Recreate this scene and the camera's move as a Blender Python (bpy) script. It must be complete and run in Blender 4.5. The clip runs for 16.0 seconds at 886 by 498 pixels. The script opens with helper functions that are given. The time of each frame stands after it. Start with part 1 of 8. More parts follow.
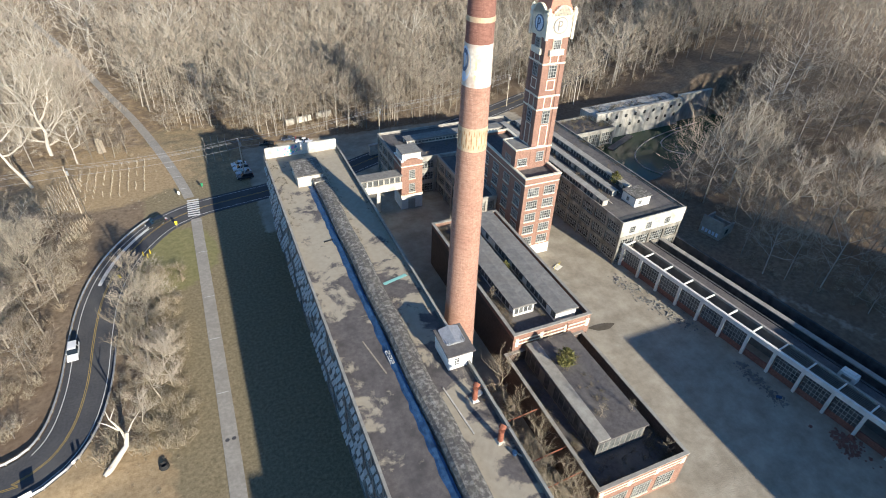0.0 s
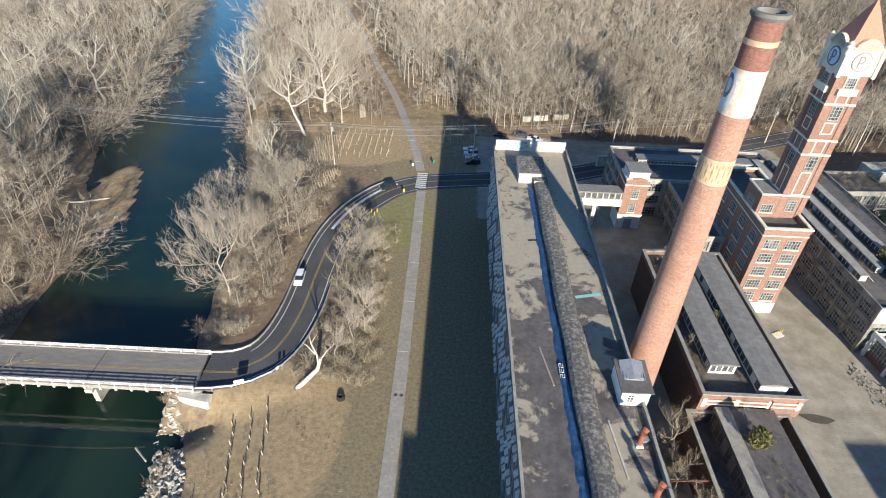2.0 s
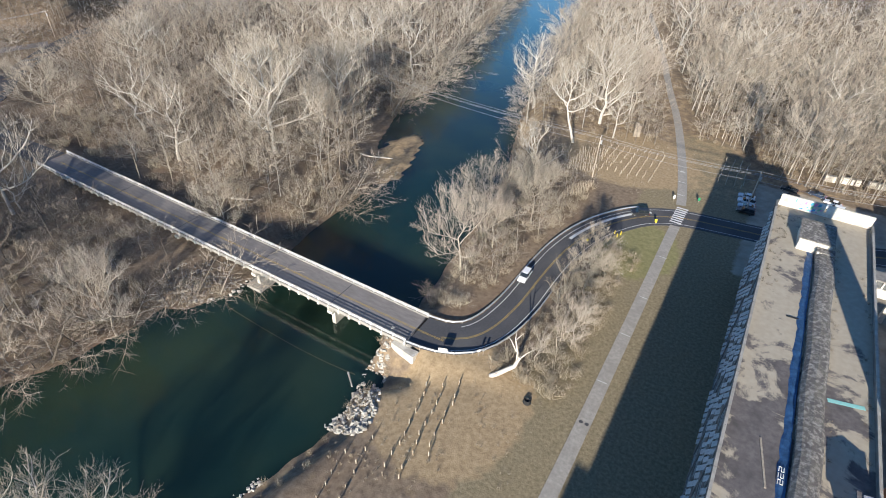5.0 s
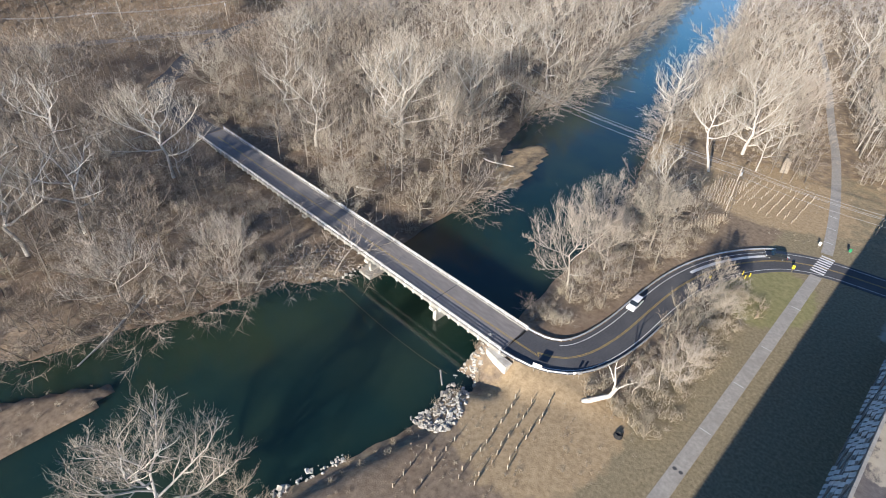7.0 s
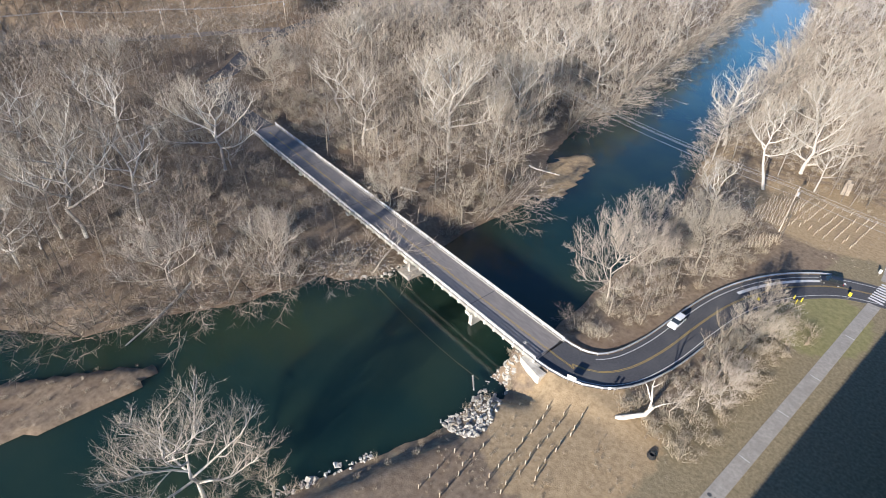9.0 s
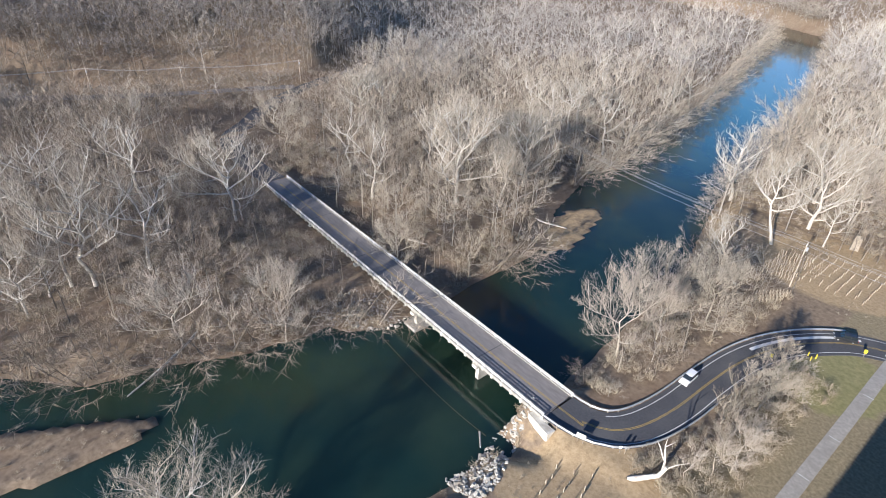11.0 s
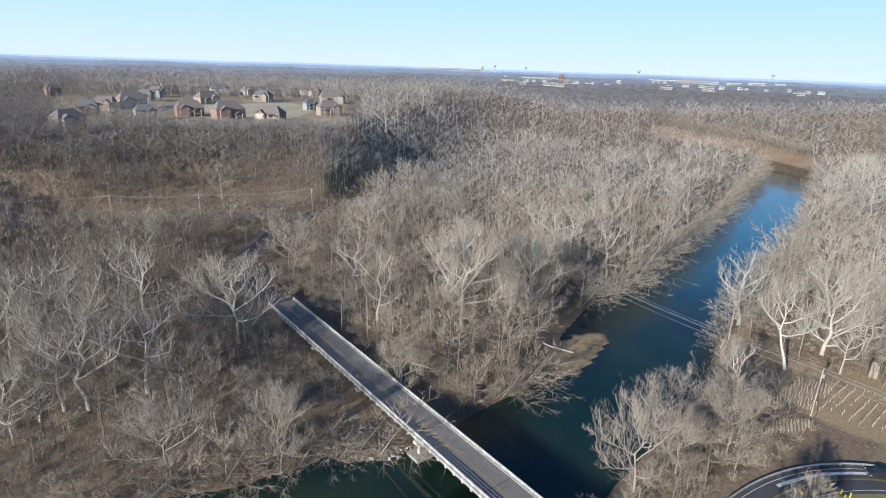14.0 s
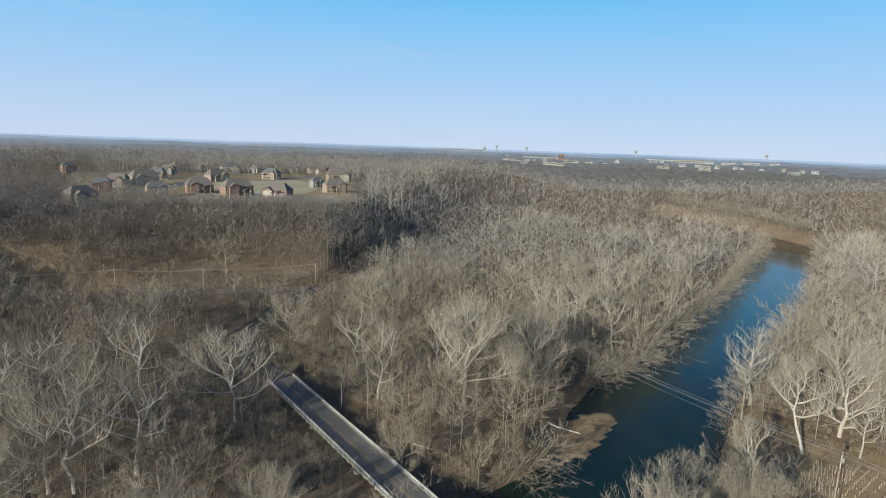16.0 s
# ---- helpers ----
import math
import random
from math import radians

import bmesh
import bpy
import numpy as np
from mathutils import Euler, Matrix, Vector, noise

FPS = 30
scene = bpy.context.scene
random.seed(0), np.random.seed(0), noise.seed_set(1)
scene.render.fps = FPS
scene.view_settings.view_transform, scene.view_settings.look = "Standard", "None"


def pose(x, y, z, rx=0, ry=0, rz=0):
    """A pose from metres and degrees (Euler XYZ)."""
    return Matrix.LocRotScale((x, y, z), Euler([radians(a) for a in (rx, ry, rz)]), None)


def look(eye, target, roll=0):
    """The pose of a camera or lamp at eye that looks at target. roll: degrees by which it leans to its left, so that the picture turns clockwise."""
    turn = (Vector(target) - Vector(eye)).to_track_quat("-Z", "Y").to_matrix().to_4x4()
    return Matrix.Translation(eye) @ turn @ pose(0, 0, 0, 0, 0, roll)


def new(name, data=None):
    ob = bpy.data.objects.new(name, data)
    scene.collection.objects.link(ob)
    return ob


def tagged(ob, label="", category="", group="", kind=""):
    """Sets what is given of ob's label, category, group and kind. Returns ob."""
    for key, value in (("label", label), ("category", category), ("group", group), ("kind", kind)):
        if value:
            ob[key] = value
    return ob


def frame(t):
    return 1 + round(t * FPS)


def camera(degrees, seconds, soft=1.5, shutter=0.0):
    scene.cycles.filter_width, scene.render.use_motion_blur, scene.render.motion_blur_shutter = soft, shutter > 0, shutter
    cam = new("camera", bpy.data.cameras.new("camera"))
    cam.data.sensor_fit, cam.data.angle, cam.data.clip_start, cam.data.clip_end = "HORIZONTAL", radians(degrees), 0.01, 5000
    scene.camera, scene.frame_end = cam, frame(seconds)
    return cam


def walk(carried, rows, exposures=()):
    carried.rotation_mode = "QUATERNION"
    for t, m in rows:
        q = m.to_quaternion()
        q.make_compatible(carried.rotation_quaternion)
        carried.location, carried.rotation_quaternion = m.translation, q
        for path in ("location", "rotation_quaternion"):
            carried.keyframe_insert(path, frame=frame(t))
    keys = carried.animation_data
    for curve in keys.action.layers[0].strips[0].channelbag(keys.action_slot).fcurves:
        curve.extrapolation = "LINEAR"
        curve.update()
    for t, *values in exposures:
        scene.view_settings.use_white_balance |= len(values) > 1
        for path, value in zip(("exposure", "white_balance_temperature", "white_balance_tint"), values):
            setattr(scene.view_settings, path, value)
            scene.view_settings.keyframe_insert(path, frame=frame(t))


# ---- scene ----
cam = camera(77.19, 16.0, soft=1.0)
EYE = (0.0, 0.0, 84.0)
PATH = [
    (0, pose(*EYE, 53.77, -2.03, -23.29)),
    (0.5, pose(*EYE, 53.59, -1.99, -18.20)),
    (1, pose(*EYE, 53.37, -1.90, -10.55)),
    (1.5, pose(*EYE, 53.27, -1.87, -3.45)),
    (2, pose(*EYE, 53.16, -1.88, 2.11)),
    (2.5, pose(*EYE, 53.07, -1.88, 7.87)),
    (3, pose(*EYE, 53.01, -1.85, 13.91)),
    (3.5, pose(*EYE, 52.93, -1.77, 20.81)),
    (4, pose(*EYE, 52.94, -1.74, 26.17)),
    (4.2, pose(*EYE, 52.95, -1.73, 27.05)),
    (6.3, pose(*EYE, 53.20, -1.53, 40.65)),
    (6.5, pose(*EYE, 53.25, -1.52, 41.96)),
    (7, pose(*EYE, 53.31, -1.52, 45.31)),
    (7.5, pose(*EYE, 53.39, -1.56, 47.93)),
    (8, pose(*EYE, 53.49, -1.57, 49.21)),
    (8.2, pose(*EYE, 53.50, -1.58, 49.55)),
    (9.6, pose(*EYE, 53.75, -1.68, 51.05)),
    (10.3, pose(*EYE, 55.75, -1.74, 51.25)),
    (10.5, pose(*EYE, 56.65, -1.76, 51.31)),
    (11, pose(*EYE, 58.88, -1.77, 51.48)),
    (11.5, pose(*EYE, 61.07, -1.75, 51.55)),
    (12, pose(*EYE, 63.25, -1.74, 51.64)),
    (12.5, pose(*EYE, 65.44, -1.75, 51.80)),
    (13, pose(*EYE, 67.57, -1.76, 51.91)),
    (13.5, pose(*EYE, 69.56, -1.79, 52.01)),
    (14, pose(*EYE, 71.50, -1.82, 52.09)),
    (14.5, pose(*EYE, 73.43, -1.84, 52.18)),
    (15, pose(*EYE, 75.36, -1.89, 52.29)),
    (15.5, pose(*EYE, 77.29, -1.88, 52.38)),
    (16, pose(*EYE, 79.24, -1.96, 52.43)),
]
walk(cam, PATH, [(0.0, 0.99, 6050, 9), (4.0, 1.0, 5900, 10), (7.0, 1.07, 5850, 13), (11.0, 1.12, 5650, 14), (12.5, 1.0, 5450, 13), (14.0, 0.65, 5550, 10), (14.5, 0.55, 5600, 6), (16.0, 0.22, 6000, 2)])

# world and sun: clear winter afternoon, low sun in the south
SUN_EL, SUN_AZ = 18.5, 167.3
world = bpy.data.worlds.new("sky")
scene.world = world
world.use_nodes = True
wn = world.node_tree.nodes
sky = wn.new("ShaderNodeTexSky")
sky.sky_type, sky.sun_disc = "NISHITA", False
sky.sun_elevation, sky.sun_rotation = radians(SUN_EL), radians(SUN_AZ)
sky.altitude, sky.air_density, sky.dust_density, sky.ozone_density = 200, 0.8, 0.0, 4.0
wn["Background"].inputs["Strength"].default_value = 0.080
blue = wn.new("ShaderNodeMix")
blue.data_type, blue.blend_type = "RGBA", "MULTIPLY"
blue.inputs[0].default_value, blue.inputs[7].default_value = 1.0, (0.92, 1.0, 1.03, 1)
world.node_tree.links.new(sky.outputs[0], blue.inputs[6])
# pale haze low in the sky, all round
wl = world.node_tree.links.new
co = wn.new("ShaderNodeTexCoord")
up = wn.new("ShaderNodeSeparateXYZ")
wl(co.outputs["Generated"], up.inputs[0])
hz = wn.new("ShaderNodeMapRange")
hz.interpolation_type = "SMOOTHSTEP"
hz.inputs[1].default_value, hz.inputs[2].default_value, hz.inputs[3].default_value, hz.inputs[4].default_value = 0.20, 0.42, 0.95, 0.0
wl(up.outputs[2], hz.inputs[0])
hm = wn.new("ShaderNodeMix")
hm.data_type = "RGBA"
hc = wn.new("ShaderNodeValToRGB")
hc.color_ramp.elements[0].position, hc.color_ramp.elements[0].color = 0.0, (0.555, 0.605, 0.745, 1)
hc.color_ramp.elements[1].position, hc.color_ramp.elements[1].color = 0.26, (0.15, 0.47, 0.80, 1)
hs = wn.new("ShaderNodeVectorMath")
hs.operation = "SCALE"
hs.inputs["Scale"].default_value = 12.1
wl(up.outputs[2], hc.inputs[0])
wl(hc.outputs[0], hs.inputs[0])
wl(hs.outputs[0], hm.inputs[7])
wl(hz.outputs[0], hm.inputs[0])
wl(blue.outputs[2], hm.inputs[6])
# a few thin streaks of high cloud
sq = wn.new("ShaderNodeVectorMath")
sq.operation = "MULTIPLY"
sq.inputs[1].default_value = (3.2, 3.2, 22.0)
wl(co.outputs["Generated"], sq.inputs[0])
ci = wn.new("ShaderNodeTexNoise")
ci.inputs["Scale"].default_value, ci.inputs["Detail"].default_value, ci.inputs["Distortion"].default_value = 1.0, 7, 0.6
wl(sq.outputs[0], ci.inputs["Vector"])
cr = wn.new("ShaderNodeMapRange")
cr.inputs[1].default_value, cr.inputs[2].default_value, cr.inputs[4].default_value = 0.60, 0.84, 0.4
wl(ci.outputs["Fac"], cr.inputs[0])
cm = wn.new("ShaderNodeMix")
cm.data_type = "RGBA"
cm.inputs[7].default_value = (5.6, 6.4, 7.4, 1)
wl(cr.outputs[0], cm.inputs[0])
wl(hm.outputs[2], cm.inputs[6])
wl(cm.outputs[2], wn["Background"].inputs["Color"])
sun = new("sun", bpy.data.lights.new("sun", "SUN"))
sun.data.energy, sun.data.angle, sun.data.color = 5.0, radians(0.6), (1.0, 0.885, 0.71)
SUN_DIR = Vector((math.sin(radians(SUN_AZ)) * math.cos(radians(SUN_EL)), math.cos(radians(SUN_AZ)) * math.cos(radians(SUN_EL)), math.sin(radians(SUN_EL))))
sun.matrix_world = look(SUN_DIR * 300, (0, 0, 0))


rnd = random.Random(7)


# ---- materials ----
def mat(name, c1, c2, scale=1.0, rough=0.85, bump=0.0, bscale=None, metal=0.0, c3=None, scale3=0.08, amount3=0.5,
        rand=0.0, stretch=None, spec=0.3, lo=0.35, hi=0.65):
    """Two colours mixed by grain, a third by large stains; rand varies the value from piece to piece."""
    m = bpy.data.materials.new(name)
    m.use_nodes = True
    nt = m.node_tree
    n, link = nt.nodes, nt.links.new
    b = n["Principled BSDF"]
    b.inputs["Roughness"].default_value, b.inputs["Metallic"].default_value = rough, metal
    b.inputs["Specular IOR Level"].default_value = spec
    geo = n.new("ShaderNodeNewGeometry")
    pos = geo.outputs["Position"]
    if stretch:
        mp = n.new("ShaderNodeVectorMath")
        mp.operation = "MULTIPLY"
        mp.inputs[1].default_value = stretch
        link(pos, mp.inputs[0])
        pos = mp.outputs[0]
    t1 = n.new("ShaderNodeTexNoise")
    t1.inputs["Scale"].default_value, t1.inputs["Detail"].default_value = scale, 6
    t1.inputs["Roughness"].default_value = 0.65
    link(pos, t1.inputs["Vector"])
    r1 = n.new("ShaderNodeMapRange")
    r1.inputs[1].default_value, r1.inputs[2].default_value = lo, hi
    link(t1.outputs["Fac"], r1.inputs[0])
    mx = n.new("ShaderNodeMix")
    mx.data_type = "RGBA"
    mx.inputs[6].default_value, mx.inputs[7].default_value = (*c1, 1), (*c2, 1)
    link(r1.outputs[0], mx.inputs[0])
    out = mx.outputs[2]
    if c3:
        t3 = n.new("ShaderNodeTexNoise")
        t3.inputs["Scale"].default_value, t3.inputs["Detail"].default_value = scale3, 4
        link(pos, t3.inputs["Vector"])
        r3 = n.new("ShaderNodeMapRange")
        r3.inputs[1].default_value, r3.inputs[2].default_value, r3.inputs[4].default_value = 0.45, 0.7, amount3
        link(t3.outputs["Fac"], r3.inputs[0])
        m3 = n.new("ShaderNodeMix")
        m3.data_type = "RGBA"
        m3.inputs[7].default_value = (*c3, 1)
        link(r3.outputs[0], m3.inputs[0])
        link(out, m3.inputs[6])
        out = m3.outputs[2]
    if rand:
        isl = geo.outputs["Random Per Island"]
        ob = n.new("ShaderNodeObjectInfo")
        add = n.new("ShaderNodeMath")
        add.operation = "ADD"
        link(isl, add.inputs[0])
        link(ob.outputs["Random"], add.inputs[1])
        rr = n.new("ShaderNodeMapRange")
        rr.inputs[2].default_value, rr.inputs[3].default_value, rr.inputs[4].default_value = 2.0, 1 - rand, 1 + rand
        link(add.outputs[0], rr.inputs[0])
        hs = n.new("ShaderNodeHueSaturation")
        link(rr.outputs[0], hs.inputs["Value"])
        link(out, hs.inputs["Color"])
        out = hs.outputs[0]
    link(out, b.inputs["Base Color"])
    if bump:
        t2 = n.new("ShaderNodeTexNoise")
        t2.inputs["Scale"].default_value, t2.inputs["Detail"].default_value = bscale or scale * 3, 5
        link(pos, t2.inputs["Vector"])
        bp = n.new("ShaderNodeBump")
        bp.inputs["Strength"].default_value, bp.inputs["Distance"].default_value = 1.0, bump
        link(t2.outputs["Fac"], bp.inputs["Height"])
        link(bp.outputs[0], b.inputs["Normal"])
    return m


def glassy(name, tint, rough=0.08):
    m = bpy.data.materials.new(name)
    m.use_nodes = True
    b = m.node_tree.nodes["Principled BSDF"]
    b.inputs["Base Color"].default_value = (*tint, 1)
    b.inputs["Roughness"].default_value, b.inputs["Specular IOR Level"].default_value = rough, 0.6
    return m


ASPHALT = mat("asphalt", (0.055, 0.056, 0.062), (0.085, 0.085, 0.09), 2.5, 0.9, 0.01, 30, c3=(0.12, 0.118, 0.115), scale3=0.12)
OLD_ASPHALT = mat("trail asphalt", (0.19, 0.18, 0.165), (0.27, 0.25, 0.225), 1.2, 0.9, 0.01, 30, c3=(0.33, 0.31, 0.27), scale3=0.1)
DECK = mat("bridge deck concrete", (0.17, 0.155, 0.145), (0.235, 0.215, 0.20), 1.5, 0.9, 0.01, 20, c3=(0.15, 0.14, 0.135), scale3=0.15, stretch=(0.25, 1, 1))
PAINT_W = mat("white road paint", (0.72, 0.72, 0.70), (0.55, 0.55, 0.53), 3.0, 0.7)
PAINT_Y = mat("yellow road paint", (0.46, 0.32, 0.08), (0.32, 0.235, 0.095), 3.0, 0.7)
CONCRETE = mat("weathered concrete", (0.27, 0.255, 0.225), (0.39, 0.37, 0.325), 0.8, 0.9, 0.02, 8, c3=(0.22, 0.20, 0.18), scale3=0.25)
PALE_CONC = mat("pale concrete", (0.46, 0.43, 0.37), (0.66, 0.63, 0.555), 1.0, 0.9, 0.02, 8, c3=(0.30, 0.27, 0.225), scale3=0.45, amount3=0.75)
DARK_CONC = mat("grey sooty concrete", (0.14, 0.135, 0.125), (0.23, 0.22, 0.20), 0.6, 0.9, 0.02, 8, c3=(0.13, 0.12, 0.11), scale3=0.2)
STEEL_W = mat("white steel paint", (0.70, 0.70, 0.69), (0.56, 0.55, 0.53), 1.5, 0.6, c3=(0.36, 0.26, 0.19), scale3=0.6, amount3=0.35)
GALV = mat("galvanised steel", (0.42, 0.43, 0.44), (0.55, 0.56, 0.57), 2.0, 0.45, metal=0.6)
RUST = mat("rusted steel", (0.20, 0.07, 0.045), (0.31, 0.12, 0.07), 3.0, 0.9, 0.01, 20)
LUMBER = mat("grey lumber", (0.26, 0.22, 0.17), (0.38, 0.33, 0.26), 3.0, 0.9)


def brick(name, a, b, mortar, stain):
    """Brick courses as fine grain, with large soot stains."""
    m = mat(name, a, b, 2.2, 0.9, c3=stain, scale3=0.16, amount3=0.45)
    nt = m.node_tree
    n, link = nt.nodes, nt.links.new
    bs = n["Principled BSDF"]
    src = bs.inputs["Base Color"].links[0].from_socket
    geo = n.new("ShaderNodeNewGeometry")
    sep = n.new("ShaderNodeSeparateXYZ")
    link(geo.outputs["Position"], sep.inputs[0])
    ad = n.new("ShaderNodeMath")
    link(sep.outputs[0], ad.inputs[0])
    link(sep.outputs[1], ad.inputs[1])
    cb = n.new("ShaderNodeCombineXYZ")
    link(ad.outputs[0], cb.inputs[0])
    link(sep.outputs[2], cb.inputs[1])
    t = n.new("ShaderNodeTexBrick")
    t.inputs["Color1"].default_value = (1, 1, 1, 1)
    t.inputs["Color2"].default_value = (0.72, 0.72, 0.72, 1)
    t.inputs["Mortar"].default_value = (*mortar, 1)
    t.inputs["Scale"].default_value = 1.0
    t.inputs["Brick Width"].default_value, t.inputs["Row Height"].default_value = 0.42, 0.15
    t.inputs["Mortar Size"].default_value = 0.012
    link(cb.outputs[0], t.inputs["Vector"])
    mx = n.new("ShaderNodeMix")
    mx.data_type, mx.blend_type = "RGBA", "MULTIPLY"
    mx.inputs[0].default_value = 0.8
    link(src, mx.inputs[6])
    link(t.outputs["Color"], mx.inputs[7])
    link(mx.outputs[2], bs.inputs["Base Color"])
    return m


BRICK = brick("red brick", (0.25, 0.14, 0.105), (0.33, 0.20, 0.15), (1.25, 1.25, 1.2), (0.20, 0.11, 0.085))
BRICK_CH = brick("chimney brick", (0.32, 0.18, 0.13), (0.43, 0.265, 0.195), (1.2, 1.2, 1.15), (0.27, 0.13, 0.10))
BRICK_D = brick("dark red brick", (0.21, 0.10, 0.075), (0.28, 0.14, 0.105), (1.2, 1.2, 1.2), (0.17, 0.085, 0.07))
# darker brick: soot and the narrow alley's shade are both in this colour
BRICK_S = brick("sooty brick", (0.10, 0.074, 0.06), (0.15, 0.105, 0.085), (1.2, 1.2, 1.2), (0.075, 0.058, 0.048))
CREAM = mat("cream terracotta", (0.70, 0.63, 0.47), (0.80, 0.74, 0.60), 1.2, 0.7, c3=(0.55, 0.47, 0.33), scale3=0.5, amount3=0.35)
WHITE = mat("white paint", (0.78, 0.77, 0.73), (0.68, 0.66, 0.61), 1.2, 0.7, c3=(0.5, 0.46, 0.38), scale3=0.4, amount3=0.35)
TERRA = mat("red tile roof", (0.42, 0.17, 0.11), (0.52, 0.25, 0.17), 3.0, 0.8, stretch=(1, 1, 5))
ROOF_TAR = mat("tar roof", (0.085, 0.078, 0.078), (0.13, 0.12, 0.12), 1.5, 0.9, 0.01, 12, c3=(0.20, 0.18, 0.155), scale3=0.22, amount3=0.6)
ROOF_GREY = mat("grey felt roof", (0.17, 0.165, 0.16), (0.26, 0.25, 0.23), 1.0, 0.9, c3=(0.17, 0.155, 0.14), scale3=0.3)
GLASS = glassy("dusty dark glass", (0.055, 0.06, 0.065), 0.18)
PANE = mat("grimy pane", (0.05, 0.055, 0.06), (0.16, 0.165, 0.16), 0.9, 0.25, rand=0.45, spec=0.5)
SASH = mat("grey-green sash", (0.30, 0.31, 0.29), (0.42, 0.42, 0.39), 3.0, 0.7)
TARP = mat("blue tarpaulin", (0.02, 0.055, 0.13), (0.04, 0.10, 0.22), 1.8, 0.5, 0.12, 1.2, c3=(0.012, 0.03, 0.07), scale3=0.6)
# near-black that gives unlit interiors their darkness as colour; also for black things
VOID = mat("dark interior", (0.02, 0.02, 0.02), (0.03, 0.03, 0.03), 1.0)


# ---- mesh helpers ----
class MB:
    """Collects vertices and faces of one mesh."""

    def __init__(self):
        self.v, self.f = [], []

    def add(self, vs, fs):
        o = len(self.v)
        self.v += [tuple(p) for p in vs]
        self.f += [tuple(i + o for i in q) for q in fs]
        return self

    def box(self, x0, y0, z0, x1, y1, z1, m=None, taper=0.0):
        t = taper
        vs = [Vector(p) for p in ((x0, y0, z0), (x1, y0, z0), (x1, y1, z0), (x0, y1, z0),
                                  (x0 + t, y0 + t, z1), (x1 - t, y0 + t, z1), (x1 - t, y1 - t, z1), (x0 + t, y1 - t, z1))]
        if m is not None:
            vs = [m @ p for p in vs]
        return self.add(vs, ((3, 2, 1, 0), (4, 5, 6, 7), (0, 1, 5, 4), (1, 2, 6, 5), (2, 3, 7, 6), (3, 0, 4, 7)))

    def lathe(self, prof, n=24, cx=0.0, cy=0.0, cap=True):
        """prof: (radius, z) pairs from the bottom up."""
        vs = [(cx + r * math.cos(2 * math.pi * k / n), cy + r * math.sin(2 * math.pi * k / n), z) for r, z in prof for k in range(n)]
        fs = [(i * n + k, i * n + (k + 1) % n, (i + 1) * n + (k + 1) % n, (i + 1) * n + k) for i in range(len(prof) - 1) for k in range(n)]
        if cap:
            fs += [tuple(reversed(range(n))), tuple(range((len(prof) - 1) * n, len(prof) * n))]
        return self.add(vs, fs)

    def tube(self, pts, r0, r1=None, n=5):
        r1 = r0 if r1 is None else r1
        pts = [Vector(p) for p in pts]
        vs, fs = [], []
        for i, p in enumerate(pts):
            d = (pts[min(i + 1, len(pts) - 1)] - pts[max(i - 1, 0)]).normalized()
            u = d.cross(Vector((0.13, 0.21, 1))).normalized() if abs(d.z) < 0.95 else d.cross(Vector((1, 0.1, 0))).normalized()
            w = d.cross(u)
            r = r0 + (r1 - r0) * i / max(1, len(pts) - 1)
            vs += [p + r * (math.cos(2 * math.pi * k / n) * u + math.sin(2 * math.pi * k / n) * w) for k in range(n)]
        for i in range(len(pts) - 1):
            fs += [(i * n + k, i * n + (k + 1) % n, (i + 1) * n + (k + 1) % n, (i + 1) * n + k) for k in range(n)]
        fs += [tuple(reversed(range(n))), tuple(range((len(pts) - 1) * n, len(pts) * n))]
        return self.add(vs, fs)

    def prism(self, poly, z0, z1):
        """A flat-topped solid over a counterclockwise outline."""
        n = len(poly)
        vs = [(x, y, z0) for x, y in poly] + [(x, y, z1) for x, y in poly]
        fs = [tuple(reversed(range(n))), tuple(range(n, 2 * n))] + [(k, (k + 1) % n, n + (k + 1) % n, n + k) for k in range(n)]
        return self.add(vs, fs)

    def gable(self, x0, y0, x1, y1, z0, z1, over=0.3, axis="x", thick=0.2):
        """A ridged roof of two slabs and its gable ends."""
        if axis == "x":
            ym = (y0 + y1) / 2
            a = [(x0 - over, y0 - over, z0), (x1 + over, y0 - over, z0), (x1 + over, ym, z1), (x0 - over, ym, z1),
                 (x1 + over, y1 + over, z0), (x0 - over, y1 + over, z0)]
        else:
            xm = (x0 + x1) / 2
            a = [(x0 - over, y1 + over, z0), (x0 - over, y0 - over, z0), (xm, y0 - over, z1), (xm, y1 + over, z1),
                 (x1 + over, y0 - over, z0), (x1 + over, y1 + over, z0)]
        vs = a + [(p[0], p[1], p[2] - thick) for p in a]
        return self.add(vs, ((0, 1, 2, 3), (3, 2, 4, 5), (6, 9, 8, 7), (9, 11, 10, 8), (0, 6, 7, 1), (5, 4, 10, 11),
                             (0, 3, 9, 6), (3, 5, 11, 9), (1, 7, 8, 2), (2, 8, 10, 4)))

